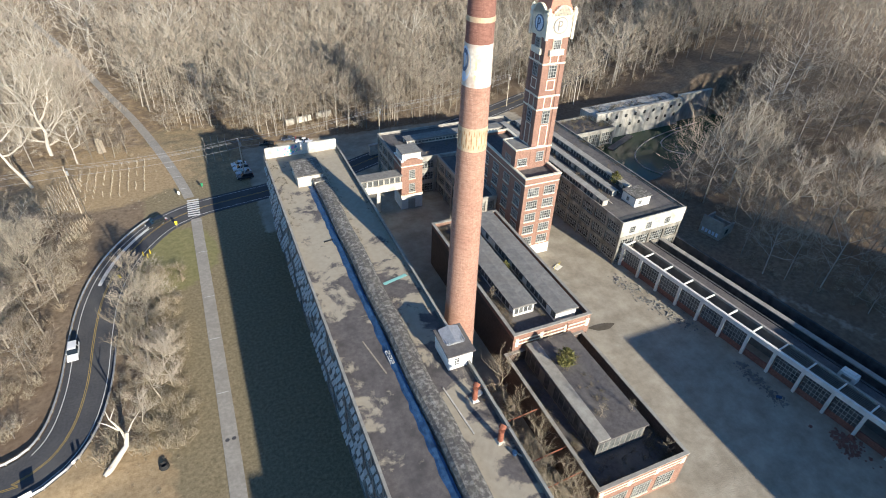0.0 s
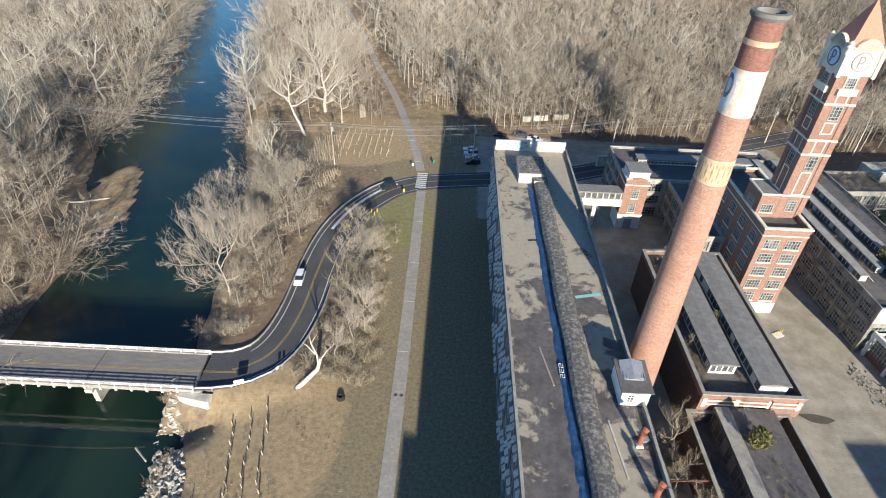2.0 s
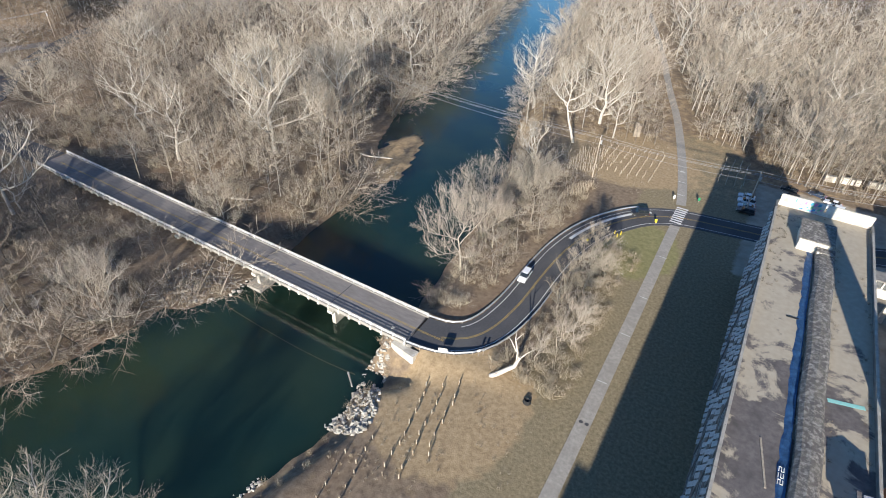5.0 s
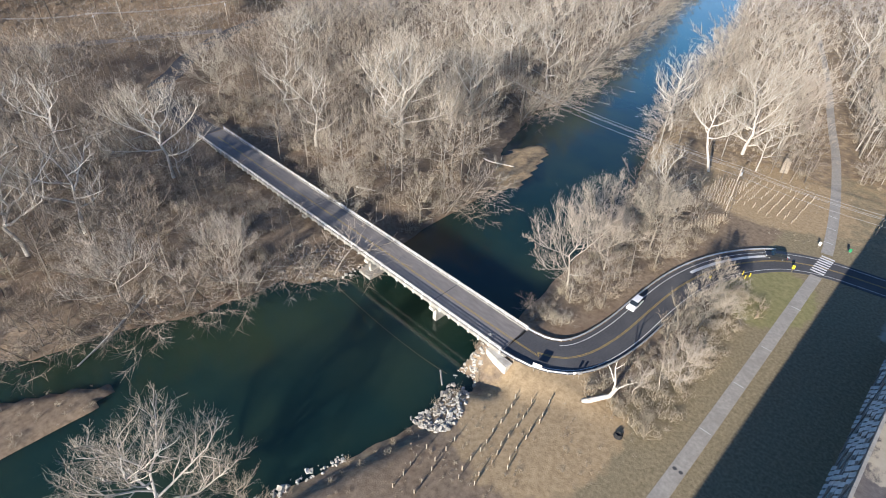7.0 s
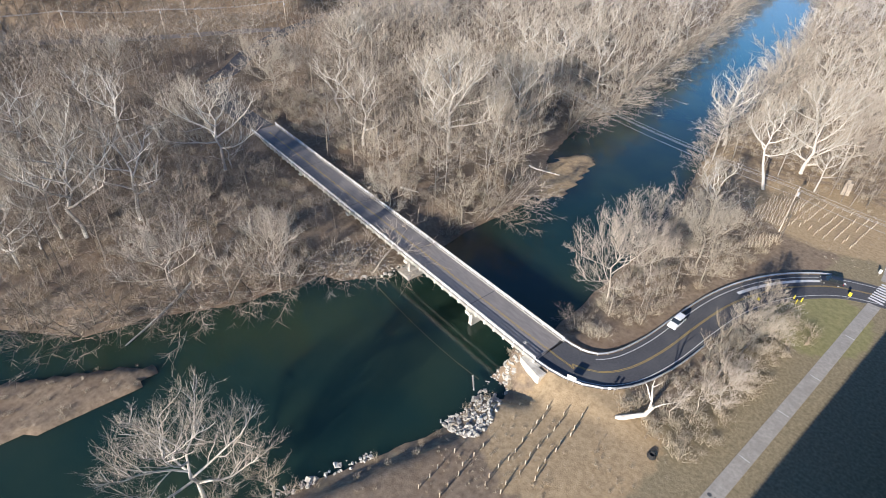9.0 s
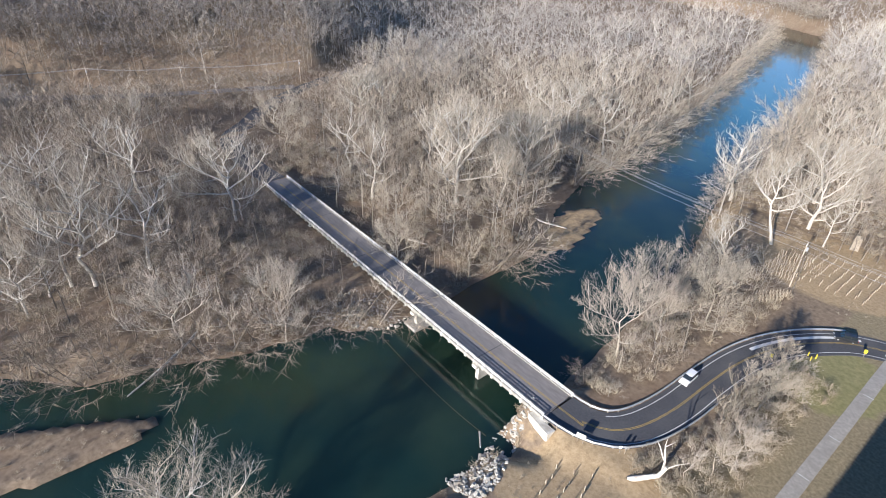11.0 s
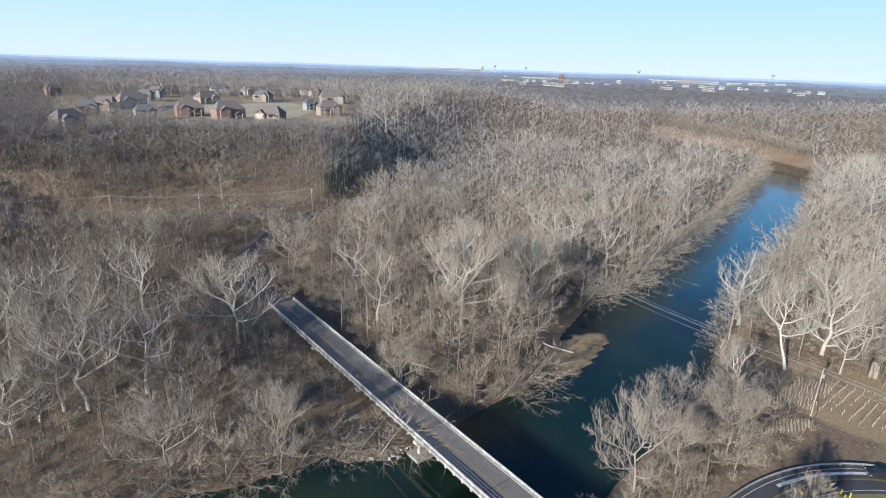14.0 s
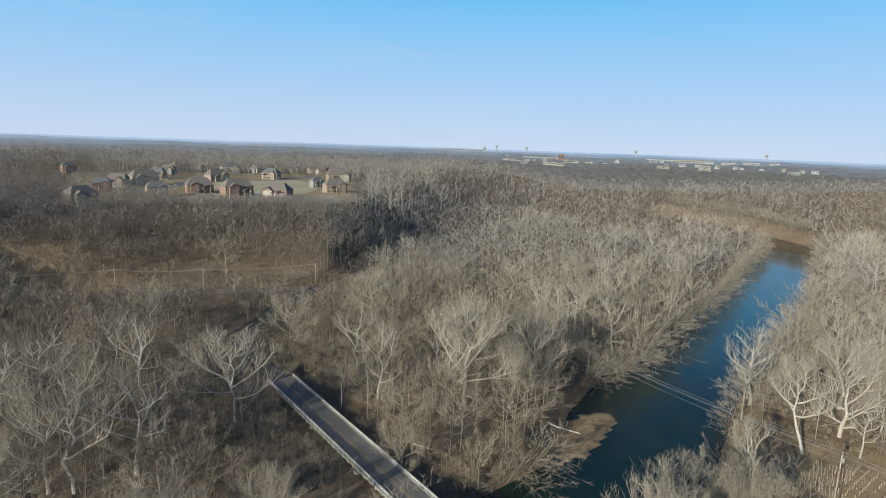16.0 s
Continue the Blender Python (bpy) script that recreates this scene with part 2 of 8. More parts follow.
    def hip(self, x0, y0, x1, y1, z0, z1, over=0.4, inset=None):
        x0, y0, x1, y1 = x0 - over, y0 - over, x1 + over, y1 + over
        k = min(x1 - x0, y1 - y0) / 2 if inset is None else inset
        k = min(k, (x1 - x0) / 2 - 0.01, (y1 - y0) / 2 - 0.01) if inset is not None else k
        if x1 - x0 >= y1 - y0:
            r0, r1 = (x0 + k, (y0 + y1) / 2, z1), (x1 - k, (y0 + y1) / 2, z1)
            fs = ((0, 1, 5, 4), (2, 3, 4, 5), (1, 2, 5), (3, 0, 4), (3, 2, 1, 0))
        else:
            r0, r1 = ((x0 + x1) / 2, y0 + k, z1), ((x0 + x1) / 2, y1 - k, z1)
            fs = ((1, 2, 5, 4), (3, 0, 4, 5), (0, 1, 4), (2, 3, 5), (3, 2, 1, 0))
        return self.add([(x0, y0, z0), (x1, y0, z0), (x1, y1, z0), (x0, y1, z0), r0, r1], fs)

    def mesh(self, name, material):
        me = bpy.data.meshes.new(name)
        me.from_pydata(self.v, [], self.f)
        me.materials.append(material)
        me.update()
        return me


def thing(name, x=0, y=0, z=0, turn=0, label="", category="", group="", kind=""):
    ob = new(name)
    ob.matrix_world = pose(x, y, z, 0, 0, turn)
    return tagged(ob, label, category, group, kind)


def part(name, mb, material, parent=None, label="", m=None):
    """One mesh object under its parent, in the parent's own axes."""
    me = mb if isinstance(mb, bpy.types.Mesh) else mb.mesh(name, material)
    ob = new(name, me)
    if parent is not None:
        ob.parent = parent
    if m is not None:
        ob.matrix_basis = m
    return tagged(ob, label)


def solo(name, mb, material, label, category, group="", kind="", m=None):
    ob = new(name, mb.mesh(name, material))
    if m is not None:
        ob.matrix_basis = m
    return tagged(ob, label, category, group, kind)


def numpy_mesh(name, verts, tris, material):
    me = bpy.data.meshes.new(name)
    me.vertices.add(len(verts))
    me.vertices.foreach_set("co", np.ascontiguousarray(verts, dtype=np.float32).ravel())
    me.loops.add(len(tris) * tris.shape[1])
    me.loops.foreach_set("vertex_index", np.ascontiguousarray(tris, dtype=np.int32).ravel())
    me.polygons.add(len(tris))
    me.polygons.foreach_set("loop_start", np.arange(0, len(tris) * tris.shape[1], tris.shape[1], dtype=np.int32))
    me.update(calc_edges=True)
    me.materials.append(material)
    return me

# ---- land ----
WATER_Z = -6.5
PLATEAU = 40.0
WEST_BANK = [(-175, -320), (-150, -60), (-129, -18), (-115, -4), (-113, 9), (-105.5, 26), (-103, 40), (-103, 48), (-97.5, 51), (-94, 60),
             (-94, 80), (-95, 92), (-96, 112), (-97, 122), (-106, 134), (-113, 146), (-118, 160), (-127, 183), (-123, 198), (-136, 232), (-148, 283),
             (-158, 330), (-189, 426), (-216, 520), (-256, 622), (-306, 652), (-420, 655)]
EAST_BANK = [(-66, -320), (-62, -60), (-54, 18), (-50.6, 33), (-48, 44), (-50.5, 57), (-52.5, 68), (-53, 80), (-55, 95), (-59, 123), (-64, 150),
             (-71, 170), (-83, 205), (-89, 240), (-100, 300), (-120, 375), (-157, 491), (-187, 590), (-212, 642), (-296, 692), (-420, 700)]
ROAD = [(-176, 69.4), (-110, 69.4), (-46, 69.4), (-40.5, 70.2), (-35.8, 73), (-32.8, 78.5), (-31.2, 88), (-30.8, 101), (-30.0, 112), (-27.8, 122), (-24.0, 131),
        (-18.5, 138.8), (-13, 143), (-7, 145.6), (0, 147), (11, 148.8), (30, 152), (48, 159), (75, 171), (115, 187), (175, 217), (270, 290)]
TRAIL = [(-8.2, -60), (-8.1, 20), (-8.0, 60), (-8.3, 100), (-8.7, 130), (-9.1, 146), (-11.6, 162), (-16.8, 185), (-25, 215), (-35.5, 247), (-52, 300), (-80, 380)]
FAR_ROAD = [(-176, 69.4), (-205, 68), (-228, 71), (-243, 85), (-262, 102), (-284, 134), (-300, 175), (-330, 240)]
BLUFF_ROAD = [(-350, -30), (-338, 5), (-318, 40), (-304, 76), (-293, 112), (-284, 134)]
GRAVEL_BAR = [(-94.5, 121), (-91.5, 128), (-92.5, 136), (-95, 144), (-99.5, 156), (-103, 160), (-107.5, 158.5), (-110.5, 149), (-108, 139), (-104, 129)]
ISLAND = [(-107, -12), (-104, -6), (-101, 0), (-96.5, 6.5), (-93.5, 3), (-92.5, -7), (-93, -15), (-100, -42), (-125, -62), (-122, -38)]


def smooth(pts, step=3.0):
    """A curve through the points, in even steps."""
    p = [Vector((x, y, 0)) for x, y in pts]
    p = [2 * p[0] - p[1]] + p + [2 * p[-1] - p[-2]]
    out = []
    for i in range(1, len(p) - 2):
        n = max(1, int((p[i + 1] - p[i]).length / step))
        for k in range(n):
            t = k / n
            q = 0.5 * ((2 * p[i]) + (p[i + 1] - p[i - 1]) * t + (2 * p[i - 1] - 5 * p[i] + 4 * p[i + 1] - p[i + 2]) * t * t
                       + (3 * p[i] - p[i - 1] - 3 * p[i + 1] + p[i + 2]) * t ** 3)
            out.append((q.x, q.y))
    return out + [pts[-1]]


def dist_line(x, y, pts):
    """Distance of each point of the arrays to a polyline."""
    best = np.full(np.shape(x), 1e9)
    for (ax, ay), (bx, by) in zip(pts[:-1], pts[1:]):
        dx, dy = bx - ax, by - ay
        t = np.clip(((x - ax) * dx + (y - ay) * dy) / (dx * dx + dy * dy + 1e-9), 0, 1)
        best = np.minimum(best, np.hypot(x - ax - t * dx, y - ay - t * dy))
    return best


def inside(x, y, poly):
    r = np.zeros(np.shape(x), bool)
    for (ax, ay), (bx, by) in zip(poly, poly[1:] + poly[:1]):
        if ay == by:
            continue
        r ^= ((ay > y) != (by > y)) & (x < (bx - ax) * (y - ay) / (by - ay) + ax)
    return r


def step01(a, b, v):
    t = np.clip((v - a) / (b - a), 0, 1)
    return t * t * (3 - 2 * t)


def wobble(x, y, s, k=0.0):
    return (np.sin(x / s + 1.3 + k) * np.cos(y / s * 0.83 + 0.4 + k) + 0.5 * np.sin(x / s * 2.3 + y / s * 1.7 + k) + 0.3 * np.cos(x / s * 4.1 - y / s * 3.7 + 2 + k)) / 1.8


RIVER = WEST_BANK + EAST_BANK[::-1]
RIVER_EDGE = RIVER + RIVER[:1]
S_ROAD, S_TRAIL, S_FAR, S_BLUFF = smooth(ROAD), smooth(TRAIL), smooth(FAR_ROAD), smooth(BLUFF_ROAD)
ON_LAND = [p for p in S_ROAD if p[0] > -47]
POND = [(106, 122), (118, 142), (128, 149), (182, 157), (196, 150), (170, 132), (141, 119), (118, 114)]


def height(x, y):
    x, y = np.asarray(x, float), np.asarray(y, float)
    d = dist_line(x, y, RIVER_EDGE)
    wet = inside(x, y, RIVER)
    west = x < np.interp(y, [p[1] for p in EAST_BANK], [p[0] for p in EAST_BANK]) - 4
    bank = np.where(west, 13.0 + 3 * wobble(x, y, 14), 10.0)
    top = np.where(west, -2.6 + 0.5 * wobble(x, y, 18), 0.0)
    z = WATER_Z + (top - WATER_Z) * step01(0, 1, d / bank) + 0.25 * wobble(x, y, 3.3) * step01(0, 4, d) * np.where(west, 1, step01(-22, -38, x))
    # the open slope below the bend
    z = np.where(~west & (y < 66) & (x < -20), np.minimum(z, -0.2 - 2.6 * step01(-22, -48, x)), z)
    # valley sides
    r, az = np.hypot(x, y), np.degrees(np.arctan2(x, y))
    r0 = np.interp(az, [-180, -110, -64, -55, -38, -15, 5, 20, 60, 180], [330, 325, 322, 340, 560, 520, 260, 230, 300, 400])
    r1 = np.interp(az, [-180, -110, -64, -55, -38, -15, 5, 20, 60, 180], [460, 398, 396, 640, 1500, 1100, 620, 520, 500, 700])
    rise = np.clip((r - r0) / (r1 - r0), 0, 1)
    steep = step01(-54, -64, az)
    hill = 42.5 * (step01(0, 1, rise) * (1 - steep) + (1 - (1 - rise) ** 2) * steep) + 2.5 * wobble(x, y, 160) * step01(500, 900, r)
    hill = hill + 34 * step01(118, 250, x - 0.12 * (y - 90)) * step01(420, 250, r) * step01(-30, 20, y)
    # plus an out-of-view rise in the south-east, added to shade the hillside
    z = z + hill + 56 * step01(114, 142, x) * step01(195, 152, x) * step01(5, -40, y) * step01(420, 250, r)
    flat = step01(-99, -92, az) * step01(-57, -61, az) * step01(388, 402, r) * step01(900, 760, r)
    z = z * (1 - flat) + PLATEAU * flat
    z = np.where(wet, WATER_Z - 2.2 * step01(0, 7, d), z)
    # the ground is levelled under roads, the trail and the works
    for line, w in ((ON_LAND, 5.2), (S_FAR, 5.5), (S_BLUFF, 5.5)):
        dl = dist_line(x, y, line)
        base = -0.10 if line is ON_LAND else np.where(x > -230, -0.10, 1.2)
        z = np.where(wet, z, z + (base - z) * step01(w + 7, w, dl))
    dt = dist_line(x, y, S_TRAIL)
    z = np.where((dt < 10) & (y < 240), z + (-0.08 - z) * step01(6, 2.2, dt), z)
    yard = step01(2, 8, x) * step01(118, 106, x) * step01(205, 190, y)
    z = z + (-0.02 - z) * yard
    z = z - 45 * step01(985, 1300, r)
    # hollow before the abutment
    z = z - 2.6 * step01(6.5, 3.0, np.hypot(x + 45.5, y - 60.2))
    z = np.where(inside(x, y, POND), -3.5, z)
    z = np.where(inside(x, y, ISLAND), WATER_Z + 0.7 + 0.25 * wobble(x, y, 2.5), z)
    z = np.where(inside(x, y, GRAVEL_BAR), WATER_Z + 0.1 + 0.45 * step01(0, 4, dist_line(x, y, GRAVEL_BAR + GRAVEL_BAR[:1])), z)
    return z


def lanes(a, reach):
    """Grid lines: fine in the middle, wider and wider outward."""
    a = list(a)
    s = a[-1] - a[-2]
    while a[-1] < reach:
        s *= 1.16
        a.append(a[-1] + s)
    s = a[1] - a[0]
    while a[0] > -reach:
        s *= 1.16
        a.insert(0, a[0] - s)
    return np.array(a)


GX = lanes(list(np.arange(-640, -200, 6.0)) + list(np.arange(-200, 135, 1.8)) + list(np.arange(135, 206, 2.6)), 4900)
GY = lanes(list(np.arange(-20, 215, 1.8)) + list(np.arange(215, 700, 7.0)), 4900)
gx, gy = np.meshgrid(GX, GY)
gz = height(gx.ravel(), gy.ravel())
nx, ny = len(GX), len(GY)
idx = np.arange(nx * ny).reshape(ny, nx)
quads = np.stack([idx[:-1, :-1], idx[:-1, 1:], idx[1:, 1:], idx[1:, :-1]], -1).reshape(-1, 4)
fx, fy = gx.ravel(), gy.ravel()

# what covers the ground: r grass, g gravel, b bare earth
d_road, d_trail = dist_line(fx, fy, ON_LAND), dist_line(fx, fy, S_TRAIL)
grass = np.clip(step01(26, 12, d_trail) * step01(215, 190, fy) * step01(-24, -19, fx) + step01(-3, 3, fx) * step01(10, 8, fx) * step01(150, 138, fy), 0, 1)
lawn = step01(13, 8, np.hypot(fx + 15, (fy - 124) * 0.8))
f_r, f_az = np.hypot(fx, fy), np.degrees(np.arctan2(fx, fy))
estate = step01(395, 410, f_r) * step01(760, 690, f_r) * step01(-88, -84, f_az) * step01(-60, -63, f_az)

gravel = np.clip(step01(6, 9, fx) * step01(112, 108, fx - 0.0 * fy) * step01(182, 176, fy) * (1 - step01(29, 27, fx) * step01(128, 126, fy))
                 + step01(3.0, 0.5, np.abs(fx - np.interp(fy, [20, 40, 57, 77, 100], [131, 123.5, 116, 109.8, 104]))) * 0.55, 0, 1)
earth = np.clip(0.6 * inside(fx, fy, GRAVEL_BAR) + 0.1 * inside(fx, fy, ISLAND) + step01(16, 9, np.hypot(fx + 30, (fy - 58) * 0.8)) + 0.75 * step01(24, 14, np.hypot(fx + 31, fy - 172)) + 0.2 * step01(12, 0, dist_line(fx, fy, RIVER_EDGE)) * step01(-90, -70, fx)
                + 0.22 * step01(-70, -60, fx) * step01(-12, -18, fx) * step01(10, 22, fy) * step01(80, 68, fy) + 0.45 * step01(150, 165, fy) * step01(60, 20, fx) * step01(-75, -60, fx + 0.28 * (fy - 150)), 0, 1)
earth = np.maximum(earth, estate)
ground_me = numpy_mesh("ground", np.stack([fx, fy, gz], -1), quads, ASPHALT)
ground_me.polygons.foreach_set("use_smooth", np.ones(len(quads), bool))
col = ground_me.color_attributes.new("cover", "FLOAT_COLOR", "POINT")
col.data.foreach_set("color", np.stack([grass, gravel, earth, lawn], -1).astype(np.float32).ravel())


def ground_material():
    m = mat("ground cover", (0.145, 0.107, 0.072), (0.262, 0.2, 0.138), 0.9, 0.95, 0.06, 4.0, c3=(0.155, 0.103, 0.066), scale3=0.045, amount3=0.7)
    nt = m.node_tree
    n, link = nt.nodes, nt.links.new
    bs = n["Principled BSDF"]
    src = bs.inputs["Base Color"].links[0].from_socket
    at = n.new("ShaderNodeVertexColor")
    at.layer_name = "cover"
    sep = n.new("ShaderNodeSeparateColor")
    link(at.outputs["Color"], sep.inputs[0])
    geo = n.new("ShaderNodeNewGeometry")

    def layer(src, fac, c1, c2, scale, edge):
        t = n.new("ShaderNodeTexNoise")
        t.inputs["Scale"].default_value, t.inputs["Detail"].default_value = scale, 8
        t.inputs["Roughness"].default_value = 0.7
        link(geo.outputs["Position"], t.inputs["Vector"])
        mx = n.new("ShaderNodeMix")
        mx.data_type = "RGBA"
        mx.inputs[6].default_value, mx.inputs[7].default_value = (*c1, 1), (*c2, 1)
        r = n.new("ShaderNodeMapRange")
        r.inputs[1].default_value, r.inputs[2].default_value = 0.36, 0.64
        link(t.outputs["Fac"], r.inputs[0])
        link(r.outputs[0], mx.inputs[0])
        # ragged edge between covers
        e = n.new("ShaderNodeTexNoise")
        e.inputs["Scale"].default_value, e.inputs["Detail"].default_value = edge, 5
        link(geo.outputs["Position"], e.inputs["Vector"])
        a = n.new("ShaderNodeMath")
        a.operation = "ADD"
        link(fac, a.inputs[0])
        link(e.outputs["Fac"], a.inputs[1])
        rr = n.new("ShaderNodeMapRange")
        rr.inputs[1].default_value, rr.inputs[2].default_value = 0.85, 1.15
        link(a.outputs[0], rr.inputs[0])
        o = n.new("ShaderNodeMix")
        o.data_type = "RGBA"
        link(rr.outputs[0], o.inputs[0])
        link(src, o.inputs[6])
        link(mx.outputs[2], o.inputs[7])
        return o.outputs[2]

    src = layer(src, sep.outputs[0], (0.16, 0.13, 0.076), (0.29, 0.238, 0.148), 1.6, 0.5)
    src = layer(src, sep.outputs[2], (0.27, 0.195, 0.11), (0.42, 0.315, 0.185), 1.1, 0.4)
    src = layer(src, at.outputs["Alpha"], (0.17, 0.165, 0.07), (0.27, 0.24, 0.115), 0.9, 0.5)
    src = layer(src, sep.outputs[1], (0.265, 0.232, 0.178), (0.42, 0.375, 0.296), 0.22, 0.6)
    link(src, bs.inputs["Base Color"])
    return m


ground_me.materials[0] = ground_material()
ground = tagged(new("ground", ground_me), "brown leaf-littered valley floor with dry winter grass", "ground", kind="structure")


def water_material(name, deep, shallow):
    m = bpy.data.materials.new(name)
    m.use_nodes = True
    n, link = m.node_tree.nodes, m.node_tree.links.new
    b = n["Principled BSDF"]
    b.inputs["Roughness"].default_value, b.inputs["IOR"].default_value, b.inputs["Specular IOR Level"].default_value = 0.06, 1.33, 0.75
    b.subsurface_method = "BURLEY"
    b.inputs["Subsurface Weight"].default_value, b.inputs["Subsurface Scale"].default_value = 1.0, 6.0
    b.inputs["Subsurface Radius"].default_value = (1.0, 1.0, 1.0)
    geo = n.new("ShaderNodeNewGeometry")
    t = n.new("ShaderNodeTexNoise")
    t.inputs["Scale"].default_value, t.inputs["Detail"].default_value = 0.035, 3
    link(geo.outputs["Position"], t.inputs["Vector"])
    mx = n.new("ShaderNodeMix")
    mx.data_type = "RGBA"
    mx.inputs[6].default_value, mx.inputs[7].default_value = (*deep, 1), (*shallow, 1)
    r = n.new("ShaderNodeMapRange")
    r.inputs[1].default_value, r.inputs[2].default_value = 0.38, 0.68
    link(t.outputs["Fac"], r.inputs[0])
    link(r.outputs[0], mx.inputs[0])
    link(mx.outputs[2], b.inputs["Base Color"])
    w = n.new("ShaderNodeTexNoise")
    w.inputs["Scale"].default_value, w.inputs["Detail"].default_value = 1.1, 4
    link(geo.outputs["Position"], w.inputs["Vector"])
    bp = n.new("ShaderNodeBump")
    bp.inputs["Strength"].default_value, bp.inputs["Distance"].default_value = 0.35, 0.025
    link(w.outputs["Fac"], bp.inputs["Height"])
    link(bp.outputs[0], b.inputs["Normal"])
    return m


WATER = water_material("river water", (0.0095, 0.025, 0.0205), (0.022, 0.037, 0.0215))
POND_WATER = water_material("pond water", (0.028, 0.060, 0.034), (0.040, 0.078, 0.040))


def sheet(name, poly, z, material, label, category, kind="structure"):
    """A flat sheet over an outline of any shape."""
    bm = bmesh.new()
    vs = [bm.verts.new((x, y, z)) for x, y in poly]
    es = [bm.edges.new((vs[i], vs[(i + 1) % len(vs)])) for i in range(len(vs))]
    bmesh.ops.triangle_fill(bm, edges=es, use_beauty=True, use_dissolve=False, normal=(0, 0, 1))
    me = bpy.data.meshes.new(name)
    bm.to_mesh(me)
    bm.free()
    me.materials.append(material)
    return tagged(new(name, me), label, category, kind=kind)


sheet("water", smooth([(x - 5, y) for x, y in WEST_BANK], 6) + smooth([(x + 5, y) for x, y in EAST_BANK], 6)[::-1], WATER_Z, WATER,
      "dark green river water between wooded banks", "river")
sheet("water", [(p[0] + 0.6, p[1]) for p in POND], -1.6, POND_WATER, "green still pond behind the ruined wall", "pond")


# ---- roads ----
def ribbon(line, half, z, lo=0.0, cut=None, thick=0.0, shift=0.0, dash=None):
    """A strip along a line; shift moves it to the line's left; dash is (mark, gap) in points."""
    mb = MB()
    pts = [Vector((x, y, 0)) for x, y in line]
    rows = []
    for i, p in enumerate(pts):
        d = (pts[min(i + 1, len(pts) - 1)] - pts[max(i - 1, 0)]).normalized()
        nrm = Vector((-d.y, d.x, 0))
        c = p + nrm * shift
        rows.append((c + nrm * half, c - nrm * half))
    for i in range(len(rows) - 1):
        if dash and i % (dash[0] + dash[1]) >= dash[0]:
            continue
        a, b, c, d = rows[i][0], rows[i][1], rows[i + 1][1], rows[i + 1][0]
        zs = [z(q.x, q.y) if callable(z) else z for q in (a, b, c, d)]
        mb.add([(q.x, q.y, h) for q, h in zip((a, b, c, d), zs)], ((0, 1, 2, 3),))
        if thick:
            mb.add([(q.x, q.y, h) for q, h in zip((a, b, c, d), zs)] + [(q.x, q.y, h - thick) for q, h in zip((a, b, c, d), zs)],
                   ((0, 3, 7, 4), (1, 5, 6, 2)))
    return mb


def ground_z(x, y):
    i = min(max(int(np.searchsorted(GX, x)) - 1, 0), nx - 2)
    j = min(max(int(np.searchsorted(GY, y)) - 1, 0), ny - 2)
    u, v = (x - GX[i]) / (GX[i + 1] - GX[i]), (y - GY[j]) / (GY[j + 1] - GY[j])
    g = gz.reshape(ny, nx)
    return float((g[j, i] * (1 - u) + g[j, i + 1] * u) * (1 - v) + (g[j + 1, i] * (1 - u) + g[j + 1, i + 1] * u) * v)


LAND = smooth([p for p in ROAD if p[0] > -47], 2.0)
tagged(new("road", ribbon(LAND, 4.35, 0.0, thick=0.3).mesh("road", ASPHALT)), "dark asphalt two-lane road with a sharp bend", "road", kind="structure")
# asphalt beyond the bridge
far = thing("road", label="grey two-lane road through the far woods", category="road", kind="structure")
part("carriageway", ribbon([(-180.1, 69.35)] + [p for p in S_FAR if p[0] < -182], 4.2, lambda x, y: max(0.0, ground_z(x, y) + 0.12) if x < -190 else 0.0, thick=0.3), ASPHALT, far)
part("side_road", ribbon(S_BLUFF[:-2], 3.6, lambda x, y: ground_z(x, y) + 0.16, thick=0.3), DECK, far)
marks = thing("road_markings", label="worn white and yellow painted road lines", category="road marking", kind="structure")
for s in (-0.14, 0.14):
    part("yellow_line", ribbon(smooth(ROAD, 2.0), 0.06, 0.012, shift=s), PAINT_Y, marks)
part("edge_line", ribbon(LAND[4:], 0.07, 0.012, shift=3.35), PAINT_W, marks)
part("edge_line", ribbon(LAND[2:], 0.07, 0.012, shift=-3.35), PAINT_W, marks)
# widened median stripe on the upper bend
bend = [p for p in LAND if -29 < p[0] < -13 and p[1] > 118]
part("median_stripe", ribbon(bend, 0.42, 0.014, shift=1.9), PAINT_W, marks)
cross = MB()
for k in range(8):
    y = 141.9 + k * 1.18
    cross.box(-10.7 + 0.02 * k, y, 0.0, -7.6 + 0.02 * k, y + 0.6, 0.016)
part("crosswalk", cross, PAINT_W, marks, "white zebra crossing bars")
T1 = [p for p in smooth(TRAIL, 3) if p[1] < 141.5]
T2 = [p for p in smooth(TRAIL, 3) if p[1] > 151]
trail = thing("trail", label="pale grey asphalt bike trail across dry grass", category="path", kind="structure")
TRAIL_M = mat("pale worn asphalt", (0.27, 0.25, 0.22), (0.37, 0.345, 0.305), 1.4, 0.9, 0.01, 10, c3=(0.23, 0.215, 0.19), scale3=0.3, amount3=0.5)
part("paving", ribbon(T1, 1.3, 0.02, thick=0.2), TRAIL_M, trail)
part("paving", ribbon(T2, 1.35, lambda x, y: max(0.02, ground_z(x, y) + 0.06), thick=0.2), TRAIL_M, trail)
tm = MB()
for y in (77, 92, 106, 124):
    tm.box(-9.2, y, 0.0, -7.2, y + 0.1, 0.03)
for y in (158, 166, 173):
    x = -9.1 - (y - 146) * 0.17 - max(0, y - 165) * 0.06
    tm.box(x - 1.1, y, 0.0, x + 1.1, y + 0.16, 0.035)
